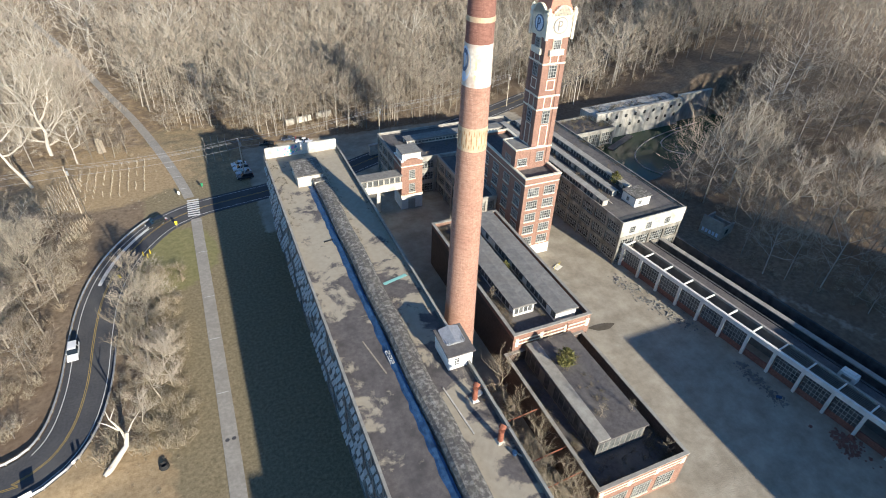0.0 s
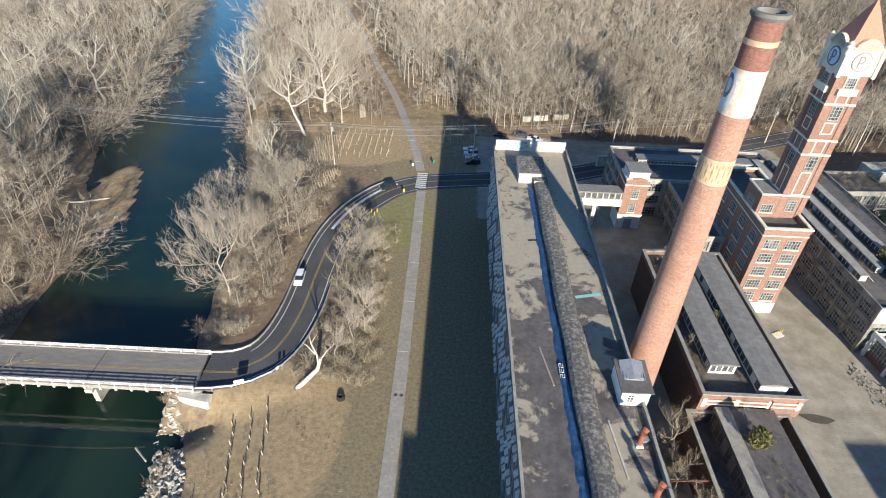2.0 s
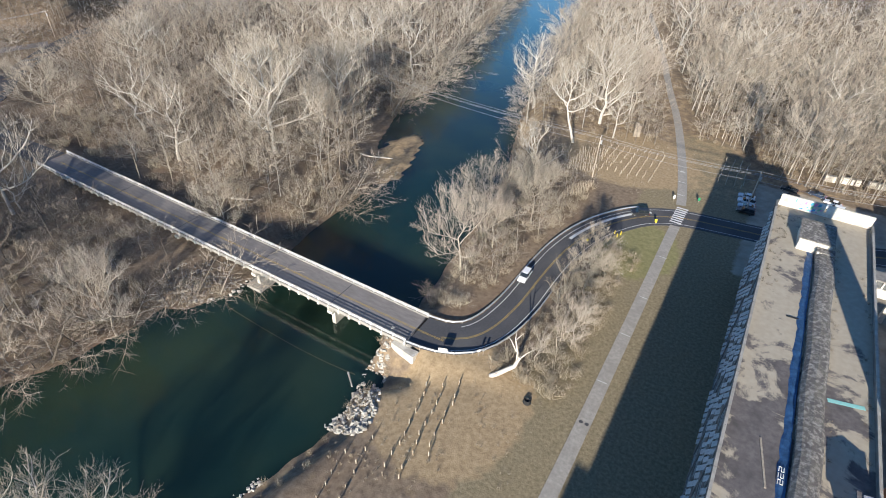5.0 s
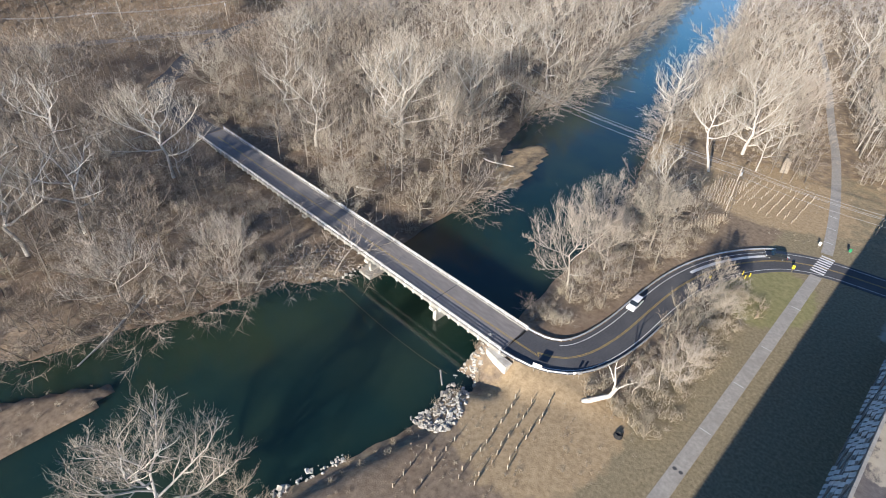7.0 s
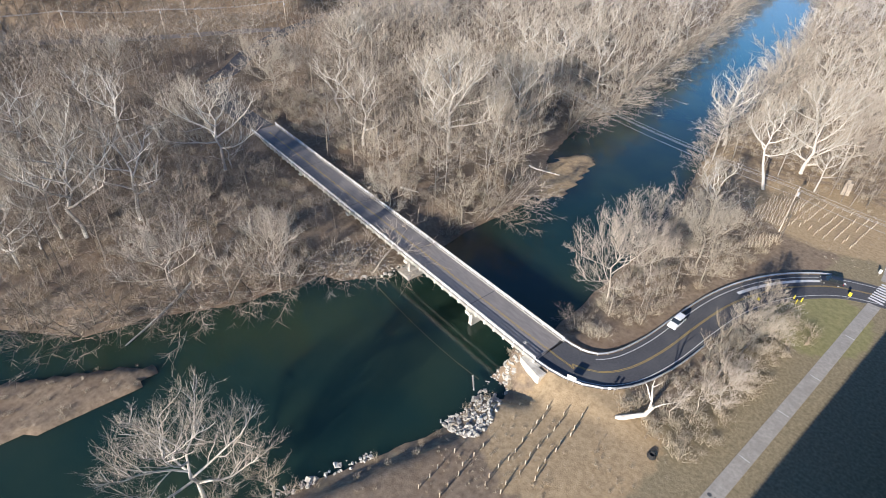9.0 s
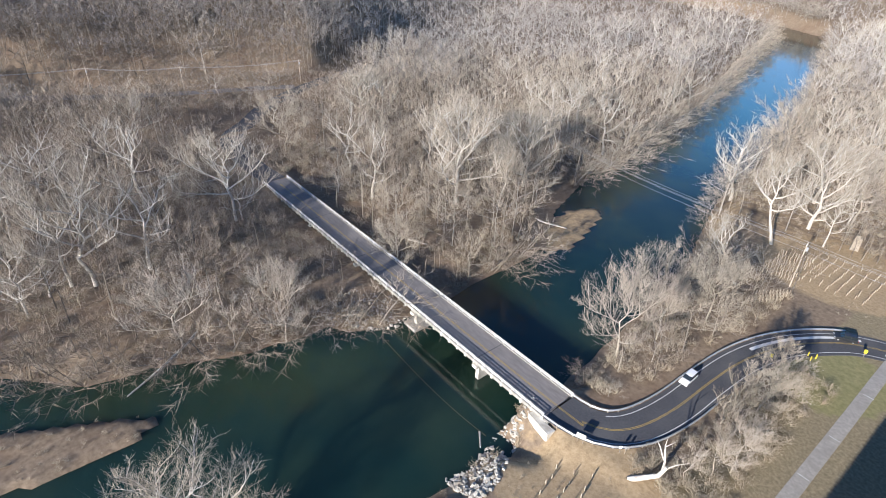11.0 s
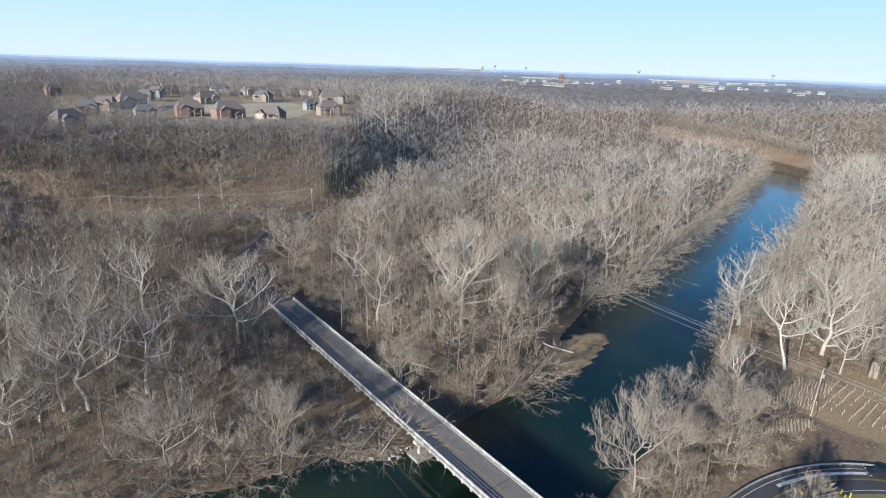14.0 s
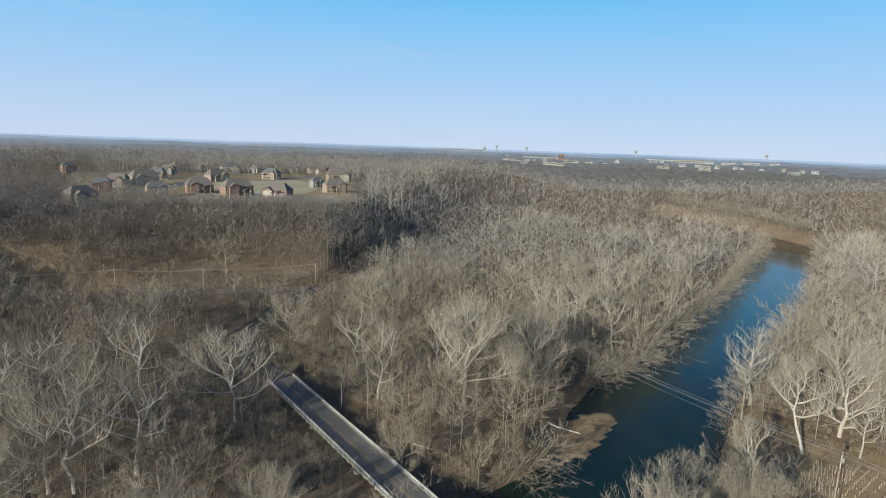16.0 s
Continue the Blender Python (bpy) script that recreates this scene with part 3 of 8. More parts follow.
part("cross_stripe", tm, PAINT_W, trail)
mh = MB()
for dx in (-0.55, 0.55):
    mh.lathe([(0.38, 0.0), (0.38, 0.03)], 10, -8.0 + dx, 66.2)
part("manhole", mh, ASPHALT, trail)

# ---- bridge ----
bridge = thing("bridge", -46, 69.4, 0, label="concrete girder road bridge with white steel railings", category="bridge")
LEN = 134.0
deck = MB().box(-LEN, -4.4, -0.45, 0.3, 4.4, 0.0)
part("deck", deck, DECK, bridge, "brownish grey worn concrete deck")
for s in (-1, 1):
    part("kerb", MB().box(-LEN, s * 4.4 - 0.24, -0.6, 0.3, s * 4.4 + 0.24, 0.22), CONCRETE, bridge)
for y in (-3.2, -1.05, 1.05, 3.2):
    part("girder", MB().box(-LEN, y - 0.3, -1.75, 0, y + 0.3, -0.45).box(-LEN, y - 0.45, -1.9, 0, y + 0.45, -1.7), CONCRETE, bridge)
bracket = MB().box(-0.22, -0.2, -0.95, 0.22, 0.2, 0.15, taper=0.03).mesh("bracket", PALE_CONC)
for k in range(int(LEN / 2.9) + 1):
    for s in (-1, 1):
        part("bracket", bracket, PALE_CONC, bridge, m=pose(-k * 2.9, s * 4.55, 0))
post = MB().box(-0.11, -0.11, 0.2, 0.11, 0.11, 1.12).mesh("post", STEEL_W)
for s in (-1, 1):
    for z in (0.5, 0.78, 1.06):
        part("rail", MB().box(-LEN, s * 4.42 - 0.045, z - 0.06, 0.3, s * 4.42 + 0.045, z + 0.06), STEEL_W, bridge)
    for k in range(int(LEN / 2.9) + 1):
        part("post", post, STEEL_W, bridge, m=pose(-k * 2.9, s * 4.42, 0))
for x in (-0.1, -20.4, -44.1, -72, -100):
    part("expansion_joint", MB().box(x - 0.09, -4.1, 0.0, x + 0.09, 4.1, 0.014), ASPHALT, bridge)


def pier(x, base):
    p = MB().box(-0.55, -3.2, WATER_Z - 2, 0.55, 3.2, -2.5, taper=0.05)
    c = MB().box(-0.7, -4.3, -2.7, 0.7, 4.3, -1.9)
    part("pier_wall", p, PALE_CONC, bridge, m=pose(x, 0, 0))
    part("pier_cap", c, PALE_CONC, bridge, m=pose(x, 0, 0))
    if base:
        part("pier_footing", MB().box(-2.4, -5.2, WATER_Z - 2, 2.4, 5.2, WATER_Z + 0.75, taper=0.15), CONCRETE, bridge, m=pose(x, 0, 0))


pier(-20.4, False)
pier(-44.1, True)
pier(-72, False)
pier(-100, False)
ab = MB().box(-2.0, -4.6, -6.5, 1.5, 4.6, -0.5, taper=0.0).prism([(-2.6, -5.6), (3.4, -6.6), (3.6, -4.7), (-2.5, -4.7)], -6.5, -0.55)
part("abutment", ab, PALE_CONC, bridge, "pale splayed concrete abutment", m=pose(0, 0, 0))
part("abutment", MB().box(-1.5, -4.6, -5, 1.5, 4.6, -0.5), PALE_CONC, bridge, m=pose(-LEN, 0, 0))
gm = MB()
for k, (x, z) in enumerate(((-0.5, -3.1), (0.1, -2.7), (0.6, -3.2))):
    gm.box(-43.5, x, z - 1.4, -43.46, x + 0.45, z - 0.6)
part("graffiti", gm, TARP, bridge, "blue graffiti on the pier", m=pose(0.03, -1.4, 0))


SILL = mat("algae-brown sill", (0.035, 0.042, 0.024), (0.055, 0.056, 0.032), 1.2, 0.8)
solo("river_sill", ribbon(smooth([(-90.7, 56.8), (-78.7, 56.2), (-68.4, 56.0), (-59.4, 56.3), (-53.0, 56.9)], 3), 0.14, WATER_Z + 0.012), SILL, "brown line of a drowned sill across the river", "sill", kind="structure")


# ---- guard rails ----
def guard_rail(line, label):
    g = thing("guard_rail", line[0][0], line[0][1], 0, label=label, category="guard rail", group="guard rails along the road")
    o = Vector((*line[0], 0))
    pts = [Vector((x, y, 0)) - o for x, y in line]
    for z in (0.42, 0.62):
        part("rail", MB().tube([p + Vector((0, 0, z)) for p in pts], 0.13, n=5), GALV, g)
    me = MB().box(-0.08, -0.08, -0.6, 0.08, 0.08, 0.74).mesh("post", LUMBER)
    acc = 0.0
    for a, b in zip(pts[:-1], pts[1:]):
        acc += (b - a).length
        if acc > 2.0:
            acc = 0.0
            part("post", me, LUMBER, g, m=pose(b.x, b.y, 0))
    return g


def offset(line, s):
    out = []
    for i, p in enumerate(line):
        a, b = Vector(line[max(0, i - 1)]), Vector(line[min(len(line) - 1, i + 1)])
        d = (b - a).normalized()
        out.append((p[0] - d.y * s, p[1] + d.x * s))
    return out


guard_rail(offset([p for p in LAND if p[0] < -15 and p[1] < 152], 4.45), "galvanised guard rail along the inside of the bend")
guard_rail(offset([p for p in LAND if p[1] < 98], -4.45), "galvanised guard rail along the outside of the bend")


# ---- signs, cones ----
def road_sign(x, y, turn, w, h, z, material, label, back=GALV):
    s = thing("road_sign", x, y, 0, turn, label=label, category="road sign")
    for dx in ((-w * 0.3, w * 0.3) if w > 0.9 else (0,)):
        part("post", MB().box(dx - 0.04, -0.04, -0.5, dx + 0.04, 0.04, z + h), LUMBER, s)
    part("panel", MB().box(-w / 2, -0.075, z, w / 2, -0.045, z + h), material, s)
    return s


SIGN_Y = mat("yellow sign sheeting", (0.75, 0.62, 0.03), (0.68, 0.55, 0.03), 2, 0.5)
SIGN_G = mat("green sign sheeting", (0.03, 0.22, 0.09), (0.03, 0.18, 0.08), 2, 0.5)
road_sign(-37.5, 66.0, 20, 1.8, 1.2, 1.1, WHITE, "white rectangular bend sign on two posts")
road_sign(-31.5, 69.9, 40, 0.5, 0.7, 1.2, WHITE, "small white sign on a post beside the bend")
road_sign(-30.8, 70.6, 40, 0.45, 0.6, 1.2, GALV, "small grey delineator sign beside the bend")
road_sign(-26.2, 118.5, 0, 0.6, 0.9, 1.1, SIGN_Y, "yellow delineator sign at the bend")
road_sign(-13.6, 137.5, 0, 0.6, 1.0, 1.0, SIGN_Y, "yellow trail-crossing sign near the zebra crossing")
road_sign(-12.3, 153.5, 0, 0.6, 1.1, 0.8, WHITE, "white trail sign beside the zebra crossing")
road_sign(-5.9, 156, 0, 0.6, 1.1, 0.9, SIGN_G, "pale green trail sign beside the path")
for x, y in ((-21.6, 127.4), (-20.6, 126.2), (-20.1, 127.9)):
    c = thing("marker_post", x, y, ground_z(x, y), label="yellow plastic marker post in the grass", category="marker post", group="yellow marker posts")
    part("sleeve", MB().lathe([(0.14, 0), (0.12, 1.1), (0.06, 1.25)], 8), SIGN_Y, c)

# ---- factory ----
def window_mesh(w, h, cols, rows, depth=0.12, bar=0.07, edge=0.12):
    """Frame with glazing bars; faces -y, centred on x, sill at z 0."""
    mb = MB().box(-w / 2, -depth, 0, w / 2, 0, edge).box(-w / 2, -depth, h - edge, w / 2, 0, h)
    mb.box(-w / 2, -depth, edge, -w / 2 + edge, 0, h - edge).box(w / 2 - edge, -depth, edge, w / 2, 0, h - edge)
    for i in range(1, cols):
        x = -w / 2 + w * i / cols
        mb.box(x - bar / 2, -depth * 0.7, edge, x + bar / 2, -0.02, h - edge)
    for j in range(1, rows):
        z = h * j / rows
        mb.box(-w / 2 + edge, -depth * 0.72, z - bar / 2, w / 2 - edge, -0.02, z + bar / 2)
    return mb


def pane_mesh(w, h, cols, rows, seed=0, gone=0.15):
    """One sheet of glass per light; some are missing."""
    mb, r = MB(), random.Random(seed)
    for i in range(cols):
        for j in range(rows):
            if r.random() > gone:
                mb.box(-w / 2 + w * i / cols + 0.02, -0.045, h * j / rows + 0.02, -w / 2 + w * (i + 1) / cols - 0.02, -0.03, h * (j + 1) / rows - 0.02)
    return mb


WIN = {}


def window(parent, x, y, z, turn, w, h, cols, rows, frame_mat=None, sill=None, gone=0.15):
    """A window set on a wall: turn 0 faces -y, 90 faces +x, 180 +y, -90 -x."""
    frame_mat = frame_mat or SASH
    k0 = (w, h, cols, rows, frame_mat.name)
    var = rnd.randrange(4)
    if k0 not in WIN:
        # the opening is a black sheet: the room's darkness put into its colour
        WIN[k0] = (window_mesh(w, h, cols, rows).mesh("window_frame", frame_mat),
                   [pane_mesh(w, h, cols, rows, s, gone).mesh("pane", PANE) for s in range(4)],
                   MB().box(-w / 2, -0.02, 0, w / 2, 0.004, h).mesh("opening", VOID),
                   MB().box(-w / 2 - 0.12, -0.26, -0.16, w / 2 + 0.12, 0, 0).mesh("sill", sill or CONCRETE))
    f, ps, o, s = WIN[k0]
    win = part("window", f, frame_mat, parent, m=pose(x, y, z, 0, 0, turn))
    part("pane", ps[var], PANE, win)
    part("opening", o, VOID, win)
    if sill:
        part("sill", s, sill, win)
    return win


def hollow_roof(mb, x0, y0, x1, y1, z0, z1, w=0.4):
    """A parapet round a roof."""
    mb.box(x0, y0, z0, x1, y0 + w, z1).box(x0, y1 - w, z0, x1, y1, z1)
    mb.box(x0, y0 + w, z0, x0 + w, y1 - w, z1).box(x1 - w, y0 + w, z0, x1, y1 - w, z1)
    return mb


# the long main building: concrete frame, five storeys
X0, X1, YS, YN, HT = 10.1, 28.4, -46.0, 128.0, 21.6
mainb = thing("factory_building", X0, YS, 0, label="long abandoned five-storey concrete factory with a stained flat roof", category="factory")
W, L = X1 - X0, YN - YS
part("wall", MB().box(0.5, 0.5, 0, W - 0.5, L - 0.5, 20.2), DARK_CONC, mainb)
BAY, FLOOR = 4.83, 4.05
NB = int(L / BAY)
pier_me = MB().box(0, 0, 0, 0.6, 0.6, 20.4).mesh("pier", DARK_CONC)
for k in range(NB + 1):
    y = min(k * BAY, L - 0.6)
    part("pier", pier_me, CONCRETE, mainb, m=pose(0, y, 0))
    part("pier", pier_me, CONCRETE, mainb, m=pose(W - 0.6, y, 0))
for k in range(5):
    x = 0.6 + k * (W - 1.8) / 4
    part("pier", pier_me, CONCRETE, mainb, m=pose(x, L - 0.6, 0))
for f in range(6):
    z = f * FLOOR
    for a in (0.08, W - 0.52):
        part("spandrel", MB().box(a, 0.1, z - 0.45 if f else 0, a + 0.44, L - 0.1, z + (0.75 if f < 5 else 0.2)), DARK_CONC, mainb)
    part("spandrel", MB().box(0.6, L - 0.52, z - 0.45 if f else 0, W - 0.6, L - 0.06, z + (0.75 if f < 5 else 0.2)), DARK_CONC, mainb)
sash = MB()
for i in range(3):
    x = -1.4 + i * 1.4
    sash.add([(x - 0.5, -0.05, 0.95), (x + 0.5, -0.05, 0.95), (x + 0.5, -0.55, 0.25), (x - 0.5, -0.55, 0.25),
              (x - 0.5, 0.0, 0.95), (x + 0.5, 0.0, 0.95), (x + 0.5, -0.5, 0.22), (x - 0.5, -0.5, 0.22)],
             ((0, 1, 2, 3), (7, 6, 5, 4), (0, 3, 7, 4), (1, 5, 6, 2), (3, 2, 6, 7)))
SASH_L = mat("pale open sash", (0.36, 0.365, 0.355), (0.52, 0.52, 0.50), 2.0, 0.8)
sash_me = sash.mesh("open_sash", SASH_L)
for k in range(8, NB):
    for f in range(5):
        y, z = k * BAY + 0.3 + BAY / 2, f * FLOOR + 0.75
        w1 = window(mainb, 0.3, y, z, -90, 4.1, 2.75, 6, 4, SASH, gone=0.3)
        if rnd.random() < 0.8:
            part("open_sash", sash_me, SASH, w1, m=pose(0, -0.08, rnd.choice((0.9, 1.2))))
        if f > 1:
            window(mainb, W - 0.3, y, z, 90, 4.1, 2.75, 6, 4, SASH, gone=0.3)
# roof: two planes of tar with sandy drifts, parapet and coping
def roof_material():
    m = mat("stained flat roof", (0.10, 0.09, 0.088), (0.155, 0.138, 0.132), 1.3, 0.92, 0.02, 6, c3=(0.065, 0.06, 0.06), scale3=0.3, amount3=0.7)
    n, link = m.node_tree.nodes, m.node_tree.links.new
    bs = n["Principled BSDF"]
    src = bs.inputs["Base Color"].links[0].from_socket
    geo = n.new("ShaderNodeNewGeometry")
    sep = n.new("ShaderNodeSeparateXYZ")
    link(geo.outputs["Position"], sep.inputs[0])
    t = n.new("ShaderNodeTexNoise")
    t.inputs["Scale"].default_value, t.inputs["Detail"].default_value, t.inputs["Distortion"].default_value = 0.15, 12, 0.35
    t.inputs["Roughness"].default_value = 0.62
    link(geo.outputs["Position"], t.inputs["Vector"])
    far = n.new("ShaderNodeMapRange")
    far.inputs[1].default_value, far.inputs[2].default_value = 62, 92
    far.inputs[3].default_value, far.inputs[4].default_value = -0.02, 0.15
    link(sep.outputs[1], far.inputs[0])
    east = n.new("ShaderNodeMapRange")
    east.inputs[1].default_value, east.inputs[2].default_value = 20, 22.5
    east.inputs[3].default_value, east.inputs[4].default_value = 0.0, 0.07
    link(sep.outputs[0], east.inputs[0])
    a = n.new("ShaderNodeMath")
    a.operation = "ADD"
    link(t.outputs["Fac"], a.inputs[0])
    link(far.outputs[0], a.inputs[1])
    a2 = n.new("ShaderNodeMath")
    a2.operation = "ADD"
    link(a.outputs[0], a2.inputs[0])
    link(east.outputs[0], a2.inputs[1])
    r = n.new("ShaderNodeMapRange")
    r.inputs[1].default_value, r.inputs[2].default_value = 0.535, 0.585
    link(a2.outputs[0], r.inputs[0])
    g = n.new("ShaderNodeTexNoise")
    g.inputs["Scale"].default_value, g.inputs["Detail"].default_value = 1.2, 8
    link(geo.outputs["Position"], g.inputs["Vector"])
    sand = n.new("ShaderNodeMix")
    sand.data_type = "RGBA"
    sand.inputs[6].default_value, sand.inputs[7].default_value = (0.30, 0.262, 0.20, 1), (0.45, 0.395, 0.305, 1)
    link(g.outputs["Fac"], sand.inputs[0])
    mx = n.new("ShaderNodeMix")
    mx.data_type = "RGBA"
    link(r.outputs[0], mx.inputs[0])
    link(src, mx.inputs[6])
    link(sand.outputs[2], mx.inputs[7])
    link(mx.outputs[2], bs.inputs["Base Color"])
    return m


FLATROOF = roof_material()
roof = part("roof", MB().box(0.3, 0.3, 20.2, W - 0.3, L - 0.3, 20.6), FLATROOF, mainb, "flat roof of dark tar with sandy drifts")
part("parapet", hollow_roof(MB(), 0, 0, W, L, 20.35, 21.45, 0.38), DARK_CONC, mainb)
cope = MB().box(-0.04, 0.03, 21.45, 0.36, 3.6, 21.58).mesh("coping_stone", CONCRETE)
for k in range(int(L / 3.63)):
    for a in (0, W - 0.38):
        part("coping_stone", cope, PALE_CONC, mainb, m=pose(a + rnd.uniform(-0.02, 0.02), k * 3.63, rnd.uniform(-0.02, 0.02)))
# north end wall above the roof, in two raised lengths
part("end_wall", MB().box(0.5, L - 0.45, 21.45, 9.0, L, 23.3).box(9.4, L - 0.45, 21.45, W - 0.4, L, 23.3), PALE_CONC, mainb, "pale raised end wall with graffiti")
GRAF = [mat("graffiti pink", (0.62, 0.2, 0.42), (0.5, 0.2, 0.45), 1), mat("graffiti blue", (0.1, 0.32, 0.62), (0.1, 0.4, 0.6), 1),
        mat("graffiti green", (0.14, 0.45, 0.30), (0.2, 0.5, 0.3), 1), mat("graffiti white", (0.8, 0.8, 0.82), (0.7, 0.75, 0.8), 1)]
gr = random.Random(3)
for i, gm_ in enumerate(GRAF):
    mb = MB()
    for j in range(11):
        x = 3.0 + gr.random() * 5.2 if i != 3 else (3.0 + gr.random() * 5.0 if j % 2 else 9.8 + gr.random() * 7)
        z, w_, h_ = 20.75 + gr.random() * 1.7, 0.2 + gr.random() * 0.5, 0.25 + gr.random() * 0.6
        mb.add([(x, L - 0.455 - 0.004 * i, z), (x + w_, L - 0.455 - 0.004 * i, z + 0.1), (x + w_ * 1.3, L - 0.455 - 0.004 * i, z + h_), (x + 0.2, L - 0.455 - 0.004 * i, z + h_ * 0.9)], ((0, 1, 2, 3),))
    part("graffiti", mb, gm_, mainb)
part("wall_face", MB().box(0.5, L - 0.452, 20.6, W - 0.4, L - 0.40, 21.5), PALE_CONC, mainb)
# ridge skylight with a mossy humped roof, and a blue tarpaulin along its side
MOSSY = mat("mossy tar hump", (0.11, 0.10, 0.092), (0.33, 0.31, 0.275), 1.6, 0.95, 0.05, 4, c3=(0.15, 0.14, 0.11), scale3=0.5, lo=0.46, hi=0.66)
sx0, sx1 = 8.5, 11.7
hump = MB()
prof = [(sx0, 20.6), (sx0, 21.5), (sx0 + 0.5, 21.95), ((sx0 + sx1) / 2, 22.15), (sx1 - 0.5, 21.95), (sx1, 21.5), (sx1, 20.6)]
ya, yb = 40.0, 158.0
steps = 40
vs = [(x + 0.12 * math.sin(i * 0.9), ya + (yb - ya) * i / steps, z + (0.07 * math.sin(i * 1.7 + x) if z > 20.7 else 0)) for i in range(steps + 1) for x, z in prof]
hump.add(vs, [(i * 7 + k, (i + 1) * 7 + k, (i + 1) * 7 + k + 1, i * 7 + k + 1) for i in range(steps) for k in range(6)] + [tuple(range(7)), tuple(reversed(range(steps * 7, steps * 7 + 7)))])
part("skylight_ridge", hump, MOSSY, mainb, "humped mossy tar ridge along the roof")
tarp = MB()
n = 90
vs = []
tr = random.Random(5)
for i in range(n + 1):
    yy = 52 + (157 - 52) * i / n
    w_ = 1.2 + 0.35 * tr.random()
    vs += [(sx0 - 0.25, yy, 20.75 + 0.2 * tr.random()), (sx0 - 0.5, yy, 20.68 + 0.18 * tr.random()), (sx0 - w_ * 0.75, yy, 20.68 + 0.14 * tr.random()), (sx0 - w_, yy, 20.62)]
tarp.add(vs, [(i * 4 + k, i * 4 + k + 1, i * 4 + k + 5, i * 4 + k + 4) for i in range(n) for k in range(3)])
solo("tarpaulin", tarp, TARP, "wrinkled blue tarpaulin along the roof ridge", "tarpaulin", m=pose(X0, YS, 0))
tag = MB()
for j, (dy, zz) in enumerate(((0, 0), (1.0, 0.05), (2.0, 0))):
    for a, b in (((0, 0), (0.7, 0)), ((0.7, 0), (0.7, 0.35)), ((0.7, 0.35), (0, 0.35)), ((0, 0.35), (0, 0.7)), ((0, 0.7), (0.7, 0.7))):
        if j == 1 and a == (0, 0.35):
            continue
        tag.tube([(sx0 - 0.7 - a[1] * 0.8, 103 - dy - a[0], 20.95 - a[1] * 0.1), (sx0 - 0.7 - b[1] * 0.8, 103 - dy - b[0], 20.95 - b[1] * 0.1)], 0.06, n=4)
solo("graffiti_tag", tag, WHITE, "white spray-painted tag on the blue tarpaulin", "graffiti", m=pose(X0, YS, 0))


def penthouse(x, y, sx, sy, h, label, slope=0.5, wall=None, top=None):
    p = thing("roof_house", x, y, 20.6, label=label, category="roof hut", group="huts on the factory roof")
    part("wall", MB().box(0, 0, 0, sx, sy, h), wall or WHITE, p)
    part("roof", MB().add([(-0.3, -0.3, h), (sx + 0.3, -0.3, h), (sx + 0.3, sy + 0.3, h + slope), (-0.3, sy + 0.3, h + slope),
                           (-0.3, -0.3, h + 0.2), (sx + 0.3, -0.3, h + 0.2), (sx + 0.3, sy + 0.3, h + slope + 0.2), (-0.3, sy + 0.3, h + slope + 0.2)],
                          ((3, 2, 1, 0), (4, 5, 6, 7), (0, 1, 5, 4), (1, 2, 6, 5), (2, 3, 7, 6), (3, 0, 4, 7))), top or ROOF_TAR, p)
    return p


ph = penthouse(15.2, 111.3, 5.6, 7.0, 2.6, "small pale-walled roof hut with a patchy mossy roof", 0.3, PALE_CONC, MOSSY)
part("lean_to", MB().box(3.4, -1.6, 0, 6.1, 0, 1.6), PALE_CONC, ph)
part("lean_to_roof", MB().box(3.2, -1.8, 1.6, 6.3, 0.1, 1.75), MOSSY, ph)
ph = penthouse(24.9, 50.2, 3.9, 5.2, 2.9, "white clapboard roof hut with a metal roof and skylight", 0.35)
window(ph, 1.3, 0.0, 0.7, 0, 1.0, 1.7, 2, 3, WHITE)
sk = MB()
for i in range(9):
    sk.box(0.5 + i * 0.36, 2.0, 3.12 + 0.13, 0.62 + i * 0.36, 5.0, 3.46)
part("standing_seams", sk, GALV, ph)
part("skylight", MB().add([(0.3, 1.8, 3.15), (3.6, 1.8, 3.15), (3.6, 5.1, 3.62), (0.3, 5.1, 3.62), (1.95, 1.8, 3.6), (1.95, 5.1, 4.05)],
                          ((0, 1, 4), (1, 2, 5, 4), (2, 3, 5), (3, 0, 4, 5))), GALV, ph, "ribbed grey metal skylight")
for x, y, hgt in ((26.2, 43.9, 2.9), (26.4, 36.6, 2.7)):
    v = thing("vent_pipe", x, y, 20.6, label="rusty red ventilation stack on the roof", category="vent pipe", group="rusty vents on the roof")
    part("base", MB().box(-0.55, -0.55, 0, 0.55, 0.55, 0.35, taper=0.15), PALE_CONC, v)
    part("stack", MB().lathe([(0.4, 0.3), (0.36, hgt - 0.7), (0.36, hgt - 0.4)], 12), RUST, v)
    part("cowl", MB().tube([(0, 0, hgt - 0.55), (0.05, 0.1, hgt - 0.1), (0.4, 0.35, hgt + 0.15)], 0.44, 0.5, 10), RUST, v)
    part("guy_wire", MB().tube([(0, 0, hgt - 0.6), (2.0, 0.9, 0.9)], 0.025, n=4), RUST, v)
